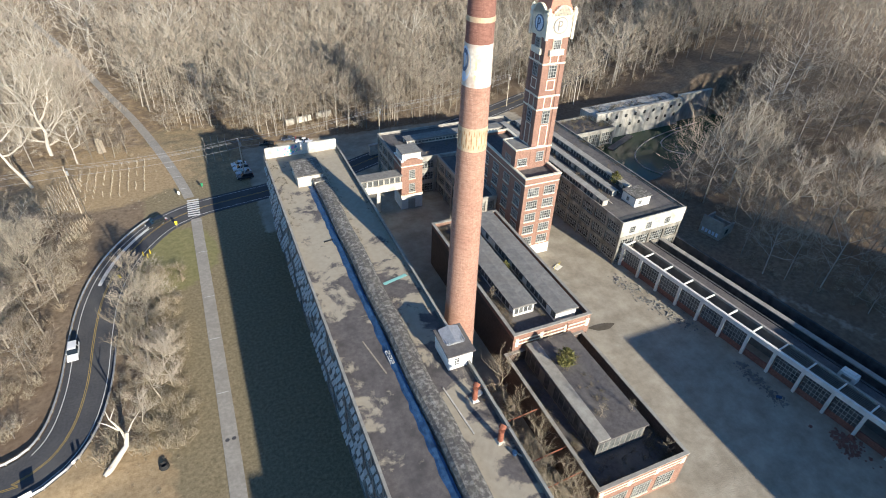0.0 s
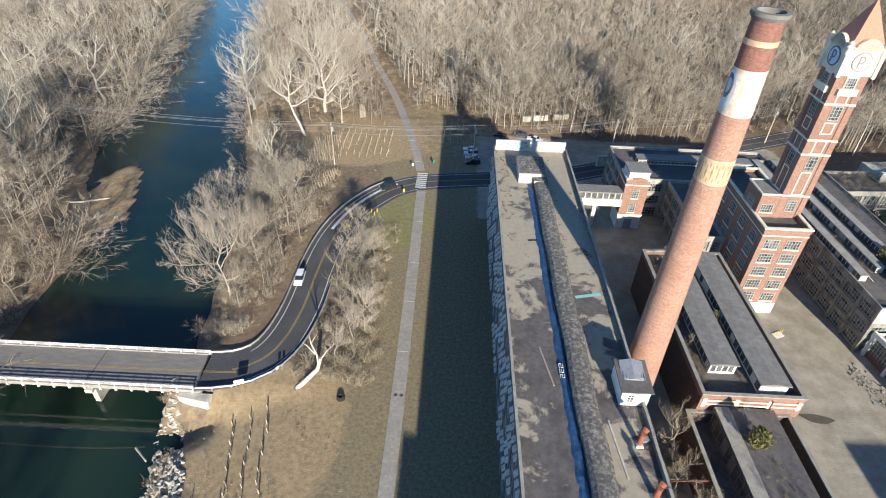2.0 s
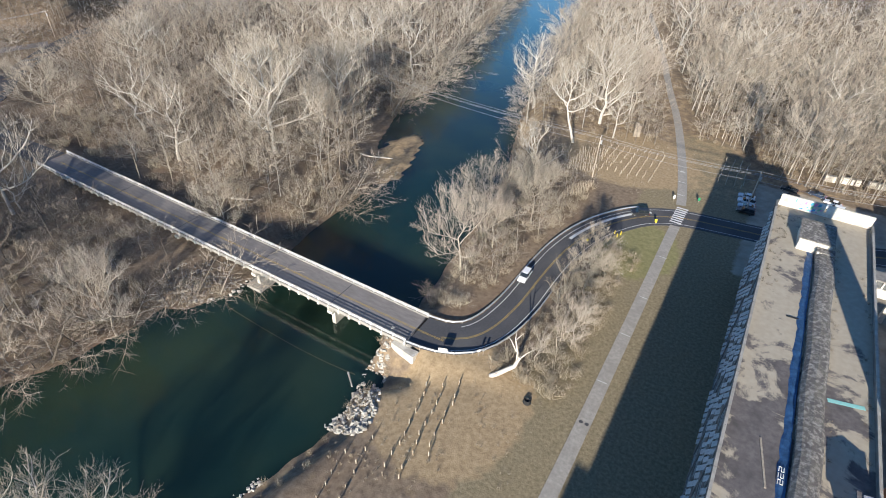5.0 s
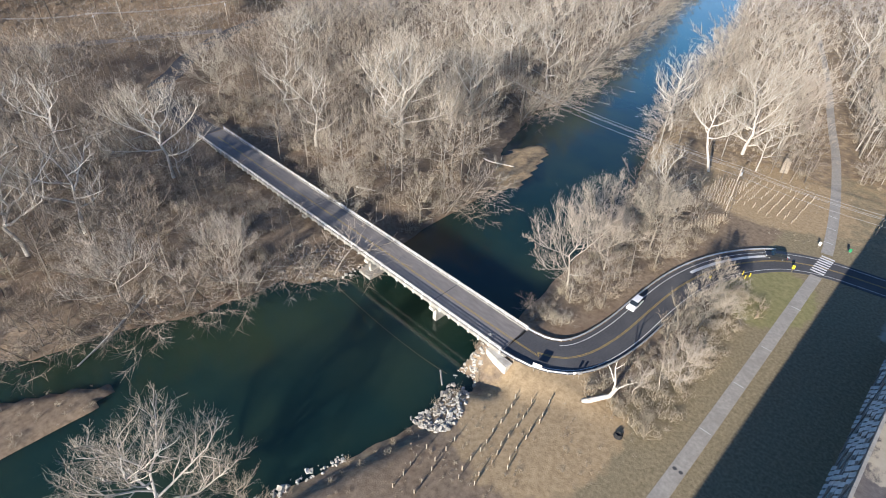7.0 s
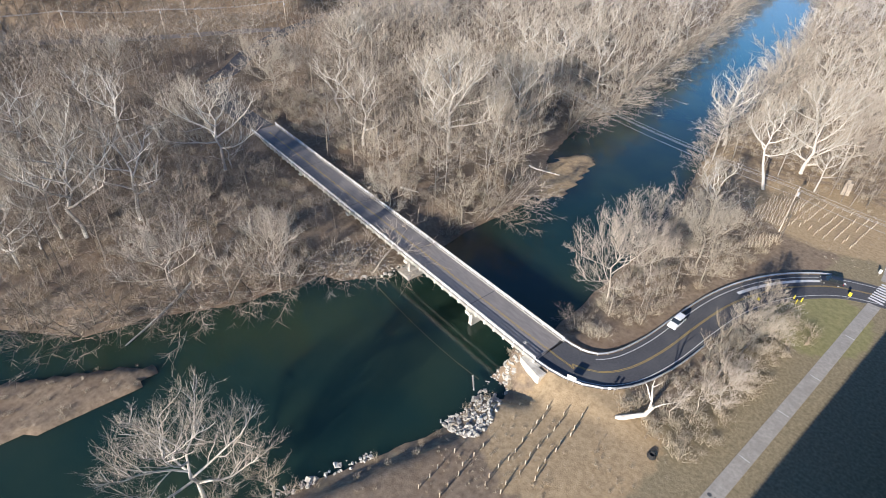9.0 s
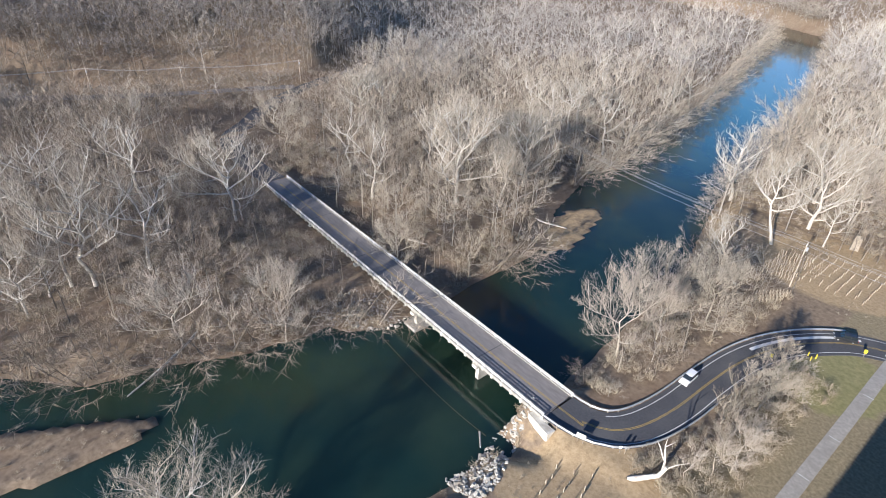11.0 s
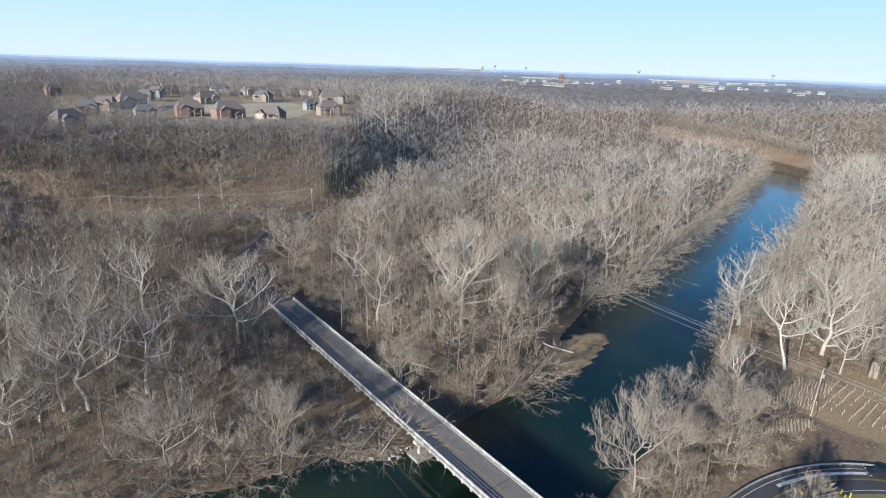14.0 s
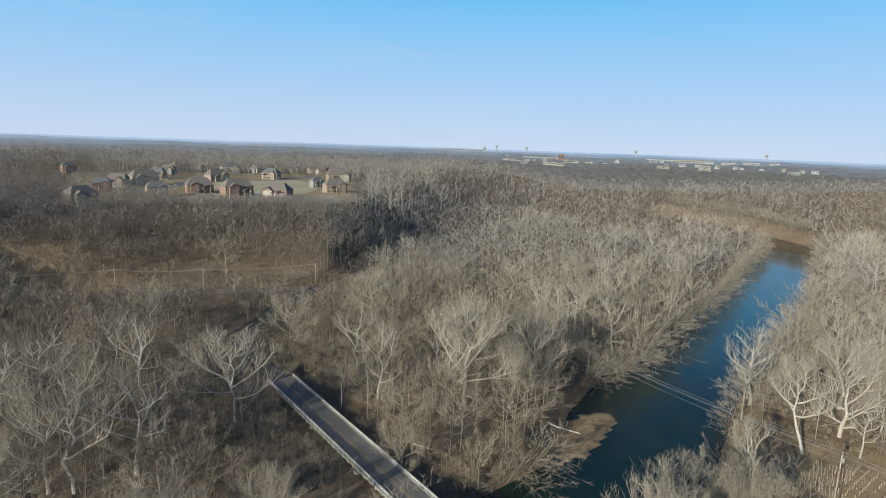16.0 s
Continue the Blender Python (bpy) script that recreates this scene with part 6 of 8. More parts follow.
def wood_tree(seed, h, lod, over=0.0, slim=1.0):
    """A woodland tree with rising limbs; lod 0 is the fullest; over: how far the crown hangs to one side."""
    r = random.Random(seed)
    s = Soup()
    n_limb, n_br, n_tw = ((10, 6, 9), (7, 5, 7), (5, 4, 4), (4, 3, 3))[lod]
    w_tw, w_br = ((0.055, 0.085), (0.09, 0.125), (0.17, 0.21), (0.34, 0.38))[lod]
    rad = h * (0.0090, 0.0075, 0.0065, 0.008)[lod]
    mid = Vector((r.uniform(-0.5, 0.5) + over * h * 0.22, r.uniform(-0.5, 0.5), h * (0.48 - 0.12 * over)))
    top = mid + Vector((r.uniform(-0.9, 0.9) + over * h * 0.2, r.uniform(-0.9, 0.9), h * 0.40))
    if lod < 2:
        s.cone(Vector((0, 0, -0.5)), mid, rad, rad * 0.7, 0, 3)
        s.cone(mid, top, rad * 0.7, rad * 0.15, 0, 3)
    else:
        s.cone(Vector((0, 0, -0.5)), top, rad * 1.2, 0.0, 0, 3)
    cw = h * r.uniform(0.31, 0.47) * slim
    low = r.uniform(0.22, 0.40) - 0.1 * over + 0.25 * (1 - slim)
    cen = Vector((mid.x + over * h * 0.1, mid.y, h * (0.55 - 0.12 * over)))
    for i in range(n_limb):
        t = low + (0.92 - low) * (i + r.random() * 0.6) / n_limb
        p = mid.lerp(top, (t - 0.5) * 2) if t > 0.5 else Vector((0, 0, 0)).lerp(mid, t * 2)
        a = 2.4 * i + r.uniform(-0.5, 0.5)
        out = Vector((math.cos(a) + over * 0.9, math.sin(a), 0))
        ln = cw * (1.25 - 0.55 * t) * r.uniform(0.8, 1.15)
        k1 = p + out * ln * 0.55 + Vector((0, 0, ln * r.uniform(0.12, 0.45)))
        k2 = k1 + out * ln * 0.42 + Vector((0, 0, ln * r.uniform(0.15, 0.55) * (1 - 0.9 * over))) + rvec(r) * ln * 0.15
        if lod == 0:
            s.cone(p, k1, rad * 0.42, rad * 0.25, 0, 3)
            s.cone(k1, k2, rad * 0.25, 0.0, 0, 3)
        else:
            s.blade(p, k1, w_br * 1.4, r, 0)
            s.blade(k1, k2, w_br, r, 0)
        for j in range(n_br):
            u = 0.25 + 0.75 * (j + r.random()) / n_br
            b = p.lerp(k1, u * 2) if u < 0.5 else k1.lerp(k2, u * 2 - 1)
            base = (k2 - p).normalized()
            d = (base * 0.4 + rvec(r) * 0.85 + (b - cen).normalized() * 0.45 + Vector((0, 0, 0.12 - 0.2 * over))).normalized()
            e = b + d * ln * r.uniform(0.35, 0.6)
            s.blade(b, e, w_br, r)
            for _ in range(n_tw):
                g = b.lerp(e, r.uniform(0.25, 1.0))
                w = (d * 0.5 + rvec(r) * 0.75 + (g - cen).normalized() * 0.45 + Vector((0, 0, 0.05 - 0.15 * over))).normalized()
                s.blade(g, g + w * ln * r.uniform(0.18, 0.42), w_tw, r)
    return s.arrays()


def bush(seed, h, n=72, w=0.026):
    r = random.Random(seed)
    s = Soup()
    for i in range(n):
        a, o = r.uniform(0, 2 * math.pi), r.uniform(0.1, 0.9)
        b = Vector((r.uniform(-0.5, 0.5), r.uniform(-0.5, 0.5), -0.1)) * h * 0.5
        e = b + Vector((math.cos(a) * o, math.sin(a) * o, r.uniform(0.45, 1.0))) * h
        m = b.lerp(e, 0.55) + rvec(r) * h * 0.08
        if i % 3 == 0:
            s.blade(b, e, w, r)
        else:
            s.blade(m, m + rvec(r, 0.3) * h * 0.4, w * 0.8, r)
    return s.arrays()


def soup_mesh(name, arr, material):
    v = arr.reshape(-1, 3)
    return numpy_mesh(name, v, np.arange(len(v)).reshape(-1, 3), material)


def place_all(templates, items, k):
    """Copies of template soups, each item (template, x, y, z, size, turn, wide)."""
    out, tone = [], []
    by = {}
    for it in items:
        by.setdefault(it[0], []).append(it[1:])
    for key, lst in by.items():
        a = templates[key][k]
        if not len(a):
            continue
        p = np.array(lst, dtype=np.float32)
        c, s_ = np.cos(p[:, 4]), np.sin(p[:, 4])
        sc, wd = p[:, 3], p[:, 3] * p[:, 5]
        x, y, z = a[..., 0].ravel(), a[..., 1].ravel(), a[..., 2].ravel()
        X = (c[:, None] * x - s_[:, None] * y) * wd[:, None] + p[:, 0:1]
        Y = (s_[:, None] * x + c[:, None] * y) * wd[:, None] + p[:, 1:2]
        Z = z * sc[:, None] + p[:, 2:3]
        out.append(np.stack([X, Y, Z], -1).reshape(-1, 3, 3))
        px_, py_ = p[:, 0].astype(float), p[:, 1].astype(float)
        own = np.modf(np.abs(np.sin(px_ * 12.99 + py_ * 78.23)) * 43758.5)[0]
        tone.append(np.repeat(np.clip(own * 0.75 + 0.12 + 0.16 * wobble(px_, py_, 45) + 0.16 * step01(150, 200, py_) - 0.17 * step01(-95, -120, px_) * step01(95, 60, py_), 0, 1), len(x)))
    return (np.concatenate(out), np.concatenate(tone)) if out else (np.zeros((0, 3, 3), np.float32), np.zeros(0))


def stuff(name, templates, items, mats, label, category):
    (a, ta), (b, tb) = place_all(templates, items, 0), place_all(templates, items, 1)
    v = np.concatenate([a, b]).reshape(-1, 3)
    me = numpy_mesh(name, v, np.arange(len(v)).reshape(-1, 3), mats[0])
    me.materials.append(mats[1])
    me.attributes.new("tone", "FLOAT", "POINT").data.foreach_set("value", np.concatenate([ta, tb]).astype(np.float32))
    idx_ = np.zeros(len(v) // 3, np.int32)
    idx_[len(a):] = 1
    me.polygons.foreach_set("material_index", idx_)
    return tagged(new(name, me), label, category, kind="stuff")


# house plots on the plateau: x, y, width
HOUSES = [(-402, 32, 17), (-492, 53, 14), (-524, 69, 15), (-535, 89, 22), (-618, 116, 15), (-675, 138, 16), (-745, 166, 18), (-439, 81, 14), (-459, 115, 20), (-571, 160, 21),
          (-697, 211, 22), (-425, 133, 22), (-693, 245, 19), (-590, 222, 18), (-669, 264, 15), (-400, 155, 20), (-667, 279, 14), (-685, 314, 14), (-662, 315, 15), (-481, 224, 12),
          (-431, 217, 19), (-553, 283, 26), (-705, 48, 14)]
# where woodland grows
rg = np.random.default_rng(11)
BANK_Y = [p[1] for p in EAST_BANK]
C_ROAD, C_TRAIL, C_FAR, C_BLUFF = ROAD[2:], TRAIL, FAR_ROAD, BLUFF_ROAD


def allowed(x, y, margin=0.0):
    r, az = np.hypot(x, y), np.degrees(np.arctan2(x, y))
    wx = np.interp(y, [p[1] for p in WEST_BANK], [p[0] for p in WEST_BANK])
    ex = np.interp(y, BANK_Y, [p[0] for p in EAST_BANK])
    dr, dt = dist_line(x, y, C_ROAD), dist_line(x, y, C_TRAIL)
    df = np.minimum(dist_line(x, y, C_FAR), dist_line(x, y, C_BLUFF))
    bridge_gap = (np.abs(y - 69.4) < 8.0) & (x > -185)
    west = (x < wx - 1.0) & (df > 6.0) & ~bridge_gap
    west &= ~((np.abs(y - 69.4) < 14) & (x > -112))
    west &= ~((y > 112) & (y < 164) & (x > wx - 8))
    near_house = np.zeros(np.shape(x), bool)
    for hx, hy, hw in HOUSES:
        near_house |= np.hypot(x - hx, y - hy) < hw * 0.95
    west &= ~near_house & ~((r > 400) & (r < 640) & (az > -78.5) & (az < -62))
    ne = (x > ex + 1.5) & (dr > 7) & (dt > 6.5)
    nw = ne & (y > 183) & (x < -14)
    north = ne & (x >= -24) & (y > np.interp(x, [-24, 0, 14, 40, 60], [196, 199, 186, 182, 178]))
    in_front = (az < 49.8) & (r < 240) & (y < 175)
    east = ne & ~in_front & (x > np.interp(y, [-40, 20, 57, 77, 100, 120], [138, 136, 121, 115, 112, 112])) & ~inside(x, y, [(p[0], p[1]) for p in POND]) & (x > 60) \
        & ~((x > 100) & (x < 190) & (y > 128) & (y < 172)) & ~((x > 112) & (x < 128) & (y > 74) & (y < 96)) & ((y > 178) | (x > 112))
    strip = ne & (x < -34) & (y > 79) & (y < 150) & (dr > 7.5)
    river = inside(x, y, RIVER)
    return (west | nw | north | east | strip) & ~river


def scatter(n, rmin, rmax, az0, az1, gap):
    """Random places in a sector, thinned to keep a gap, on allowed ground."""
    r = np.sqrt(rg.uniform(rmin ** 2, rmax ** 2, n))
    a = np.radians(rg.uniform(az0, az1, n))
    x, y = r * np.sin(a), r * np.cos(a)
    ok = allowed(x, y)
    x, y = x[ok], y[ok]
    cell = {}
    keep = []
    for i in range(len(x)):
        k = (int(x[i] // gap), int(y[i] // gap))
        if cell.get(k, 0) < 1:
            cell[k] = 1
            keep.append(i)
    return x[keep], y[keep]


def grow_wood(templates, x, y, hmin, hmax, low_edge=True):
    z = height(x, y)
    n = len(x)
    size = rg.uniform(hmin, hmax, n) * np.where(rg.random(n) < 0.42, rg.uniform(0.45, 0.7, n), rg.uniform(0.9, 1.15, n))
    # flood-plain growth is lower close to the water and under the wires
    d = dist_line(x, y, RIVER_EDGE)
    size = np.where(y < 105, size * (0.6 + 0.4 * step01(2, 22, d)), size) if low_edge else size
    size = size * np.where((x > -60) & (x < 10) & (y < 215), 0.62, 1.0)
    size = size * np.where((x < -95) & (x > -190) & (y < 66) & (y > 38), 0.55, 1.0)
    # low growth below the far road, and at the plateau's edge in front of the houses
    df = np.minimum(dist_line(x, y, C_FAR), dist_line(x, y, C_BLUFF))
    r, az = np.hypot(x, y), np.degrees(np.arctan2(x, y))
    size = size * np.where(r < 330, 0.45 + 0.55 * step01(8, 32, df), 1.0)
    cap = np.maximum(np.where(az < -78.5, 9.0, 5.0), 84 - r * 0.095 - z - 1.0)
    size = np.where((r < 640) & (az > -90) & (az < -60) & (r > 300), np.minimum(size, cap), size)
    t = rg.integers(0, len(templates), n)
    turn, wide = rg.uniform(0, 6.28, n), rg.uniform(0.85, 1.35, n) * np.clip(13.0 / size, 1.0, 1.7)
    return [(int(t[i]), x[i], y[i], z[i], size[i] / 20.0, turn[i], wide[i]) for i in range(n)]


T0 = [wood_tree(100 + i, 20, 0) for i in range(9)]
T1 = [wood_tree(200 + i, 20, 1) for i in range(9)]
T2 = [wood_tree(300 + i, 20, 2) for i in range(8)]
x, y = scatter(9000, 60, 235, -105, 75, 7.0)
stuff("woodland", T0, grow_wood(T0, x, y, 13, 22), (WOOD_BARK, WOOD_TWIG), "dense leafless grey-brown winter woodland along the river", "woods")
x, y = scatter(20000, 235, 345, -110, 62, 7.6)
stuff("woodland", T1, grow_wood(T1, x, y, 15, 23), (WOOD_BARK, WOOD_TWIG), "leafless winter woodland on the valley sides", "woods")
x, y = scatter(16000, 345, 560, -105, 62, 8.0)
stuff("far_woodland", T2, grow_wood(T2, x, y, 15, 23), (WOOD_BARK, FAR_TWIG), "leafless winter woodland on the bluff", "woods")
T3 = [wood_tree(700 + i, 20, 3) for i in range(6)]
x, y = scatter(16000, 560, 980, -100, 10, 10.5)
stuff("far_woodland", T3, grow_wood(T3, x, y, 14, 21, False), (WOOD_BARK, FAR_TWIG), "distant leafless winter woodland", "woods")
# tall growth on the slope of the bluff
TM = [wood_tree(800 + i, 20, 1) for i in range(7)]
x, y = scatter(10000, 298, 396, -114, -50, 6.2)
keep = np.minimum(dist_line(x, y, C_FAR), dist_line(x, y, C_BLUFF)) > 9
stuff("woodland", TM, grow_wood(TM, x[keep], y[keep], 15, 21), (WOOD_BARK, FAR_TWIG), "tall leafless woodland on the slope of the bluff", "woods")
# dense low growth on the bluff below the houses
x, y = scatter(9000, 352, 403, -100, -58, 4.6)
stuff("brush", T2, grow_wood(T2, x, y, 9, 13), (WOOD_BARK, FAR_TWIG), "dense young trees on the bluff below the houses", "brush")
x, y = scatter(9000, 318, 362, -102, -55, 4.0)
z = height(x, y)
stuff("brush", T2, [(int(rg.integers(0, 8)), x[i], y[i], z[i] - 1.6, rg.uniform(0.24, 0.46), rg.uniform(0, 6.28), 1.7) for i in range(len(x))], (WOOD_BARK, BLUFF_BRUSH), "dark thicket under the trees on the bluff", "brush")
# close-set slender trees behind the works
TN = [wood_tree(900 + i, 20, 1, slim=0.6) for i in range(8)]
x, y = rg.uniform(-30, 230, 2400), rg.uniform(176, 290, 2400)
keep = allowed(x, y)
x, y = x[keep][:1150], y[keep][:1150]
stuff("woodland", TN, grow_wood(TN, x, y, 17, 23), (WOOD_BARK, WOOD_TWIG), "close-set slender leafless trees behind the works", "woods")
# trees that hang over the water
TO = [wood_tree(600 + i, 20, 1, 1.0) for i in range(6)]
over = []
for line, toward, ya, yb in ((WEST_BANK, 0.0, -60, 62), (WEST_BANK, 0.0, 96, 620), (EAST_BANK, math.pi, 176, 620)):
    yy = np.arange(ya, yb, 2.4) + rg.uniform(-1.4, 1.4, len(np.arange(ya, yb, 2.4)))
    yy = yy[(yy < 116) | (yy > 165)] if toward == 0 else yy
    xx = np.interp(yy, [p[1] for p in line], [p[0] for p in line]) + (-1 if toward == 0 else 1) * rg.uniform(0.5, 3.5, len(yy))
    zz = height(xx, yy)
    over += [(int(rg.integers(0, 6)), xx[i], yy[i], zz[i], (rg.uniform(0.45, 0.95) if toward == 0 else rg.uniform(0.25, 0.5)), toward + rg.uniform(-0.8, 0.8), 1.1) for i in range(len(yy))]
for k in range(150):
    t = rg.random()
    ax, ay = (-214 - 190 * t), np.interp(t, [0, 0.45, 1.0], [645, 692, 702])
    o = rg.uniform(1, 16)
    over.append((int(rg.integers(0, 6)), ax + rg.uniform(-2, 2), ay + o, float(height(ax, ay + o)), rg.uniform(0.6, 0.95), -math.pi / 2 + rg.uniform(-0.7, 0.7), 1.1))
stuff("woodland", TO, over, (WOOD_BARK, WOOD_TWIG), "leafless trees that hang over the water", "woods")
# pale sycamores scattered through the woods
TS = [big_tree(400 + i, 20, (0.22, 0.3, 0.36)[i % 3], 7, 0.85, trunk_r=0.36, dens=0.62, tw=0.07, wild=0.42, depth=3) for i in range(5)]
x, y = scatter(900, 150, 620, -100, 40, 17)
d = dist_line(x, y, RIVER_EDGE)
keep = (d < 60) | (rg.random(len(x)) < 0.28)
stuff("woodland", TS, grow_wood(TS, x[keep], y[keep], 19, 26), (PALE_BARK, PALE_TWIG), "pale-barked sycamores through the winter woods", "woods")


# brush: along banks, under the trees, in the bend
TB = [bush(500 + i, 1.0) for i in range(7)]
bx, by, bh = [], [], []


def brush_add(n, fx0, fx1, fy0, fy1, h0, h1, test):
    x_, y_ = rg.uniform(fx0, fx1, n), rg.uniform(fy0, fy1, n)
    k = test(x_, y_)
    bx.extend(x_[k])
    by.extend(y_[k])
    bh.extend(rg.uniform(h0, h1, int(k.sum())))


brush_add(2600, -215, -92, -40, 240, 1.5, 4.2, lambda a, b: allowed(a, b))
brush_add(500, -60, -34, 77, 152, 1.2, 3.2, lambda a, b: allowed(a, b))
brush_add(420, -29, -11, 68, 122, 1.2, 3.4, lambda a, b: (dist_line(a, b, C_ROAD) > 6) & (a < -11 - 0.0 * b) & (dist_line(a, b, C_TRAIL) > 4 + rg.random(len(a)) * 5))
brush_add(900, -120, 60, 183, 300, 1.2, 3.0, lambda a, b: allowed(a, b))
brush_add(900, 20, 240, 176, 262, 1.5, 4.0, lambda a, b: allowed(a, b))
brush_add(500, 110, 190, -10, 130, 1.2, 3.0, lambda a, b: allowed(a, b))
brush_add(900, -150, -92, -40, 200, 1.5, 4.0, lambda a, b: (dist_line(a, b, WEST_BANK) < 6) & ~inside(a, b, RIVER) & (np.abs(b - 69) > 9) & ((b < 116) | (b > 165)))
brush_add(160, -62, -46, 8, 66, 0.8, 2.0, lambda a, b: (dist_line(a, b, EAST_BANK) < 4.5) & ~inside(a, b, RIVER))
brush_add(420, -48, -14, 18, 68, 0.25, 0.8, lambda a, b: (dist_line(a, b, C_TRAIL) > 4) & ~inside(a, b, RIVER) & (dist_line(a, b, ROAD) > 5) & (wobble(a, b, 6) > -0.1))
brush_add(260, -60, -13, 150, 192, 0.25, 0.8, lambda a, b: (dist_line(a, b, C_TRAIL) > 4) & ~inside(a, b, RIVER) & (dist_line(a, b, ROAD) > 6))
brush_add(260, -125, -92, -62, 7, 0.5, 1.6, lambda a, b: inside(a, b, ISLAND))
bx, by, bh = np.array(bx), np.array(by), np.array(bh)
bz = height(bx, by)
stuff("brush", TB, [(int(rg.integers(0, 7)), bx[i], by[i], bz[i], bh[i], rg.uniform(0, 6.28), 1.0) for i in range(len(bx))], (BRUSH, BRUSH), "tangled tan winter brush under the trees", "brush")

# single trees that stand out: base, height, kind, lean
SHAPES = {}


def tree(kind, x, y, h, turn, label, category="tree", group="", wide=1.0):
    """kind names a built shape of 20 m; the tree is scaled to h."""
    wood, twigs, wm, tm_ = SHAPES[kind]
    ob = thing("tree", x, y, ground_z(x, y), turn, label=label, category=category, group=group)
    k = h / 20.0
    ob.scale = (k * wide, k * wide, k)
    part("trunk", wood, wm, ob)
    part("crown", twigs, tm_, ob)
    return ob


def shape(kind, arrays, wm, tm_):
    SHAPES[kind] = (soup_mesh("trunk", arrays[0], wm), soup_mesh("crown", arrays[1], tm_), wm, tm_)


shape("sycamore", big_tree(1, 20, 0.14, 12, 1.0, trunk_r=0.40, wild=0.42), PALE_BARK, PALE_TWIG)
shape("candelabra", big_tree(2, 20, 0.30, 10, 1.15, trunk_r=0.36, dens=0.95, wild=0.42), PALE_BARK, PALE_TWIG)
shape("spreading", big_tree(3, 20, 0.28, 10, 1.2, trunk_r=0.36, wild=0.45), PALE_BARK, PALE_TWIG)
shape("vase", big_tree(4, 20, 0.22, 11, 0.95, trunk_r=0.23, wild=0.38), MID_BARK, TWIG)
shape("round", big_tree(5, 20, 0.22, 11, 1.05, trunk_r=0.27, wild=0.4), BARK, PALE_TWIG)
shape("leaner", big_tree(6, 20, 0.38, 9, 0.9, lean=(-0.5, 0.0), trunk_r=0.36, wild=0.42), PALE_BARK, PALE_TWIG)
shape("crooked", big_tree(7, 20, 0.3, 8, 0.8, lean=(-0.8, 0.1), trunk_r=0.38, dens=0.9, wild=0.6), PALE_BARK, PALE_TWIG)
shape("slender", big_tree(8, 20, 0.38, 8, 0.5, trunk_r=0.17, dens=0.75), MID_BARK, TWIG)
shape("stems", big_tree(9, 20, 0.05, 10, 0.7, trunk_r=0.28, dens=0.75), BARK, BRUSH)
SYC = "tall sycamore with bare white limbs and fine twigs"
GREY = "leafless grey tree with a wide twiggy crown"
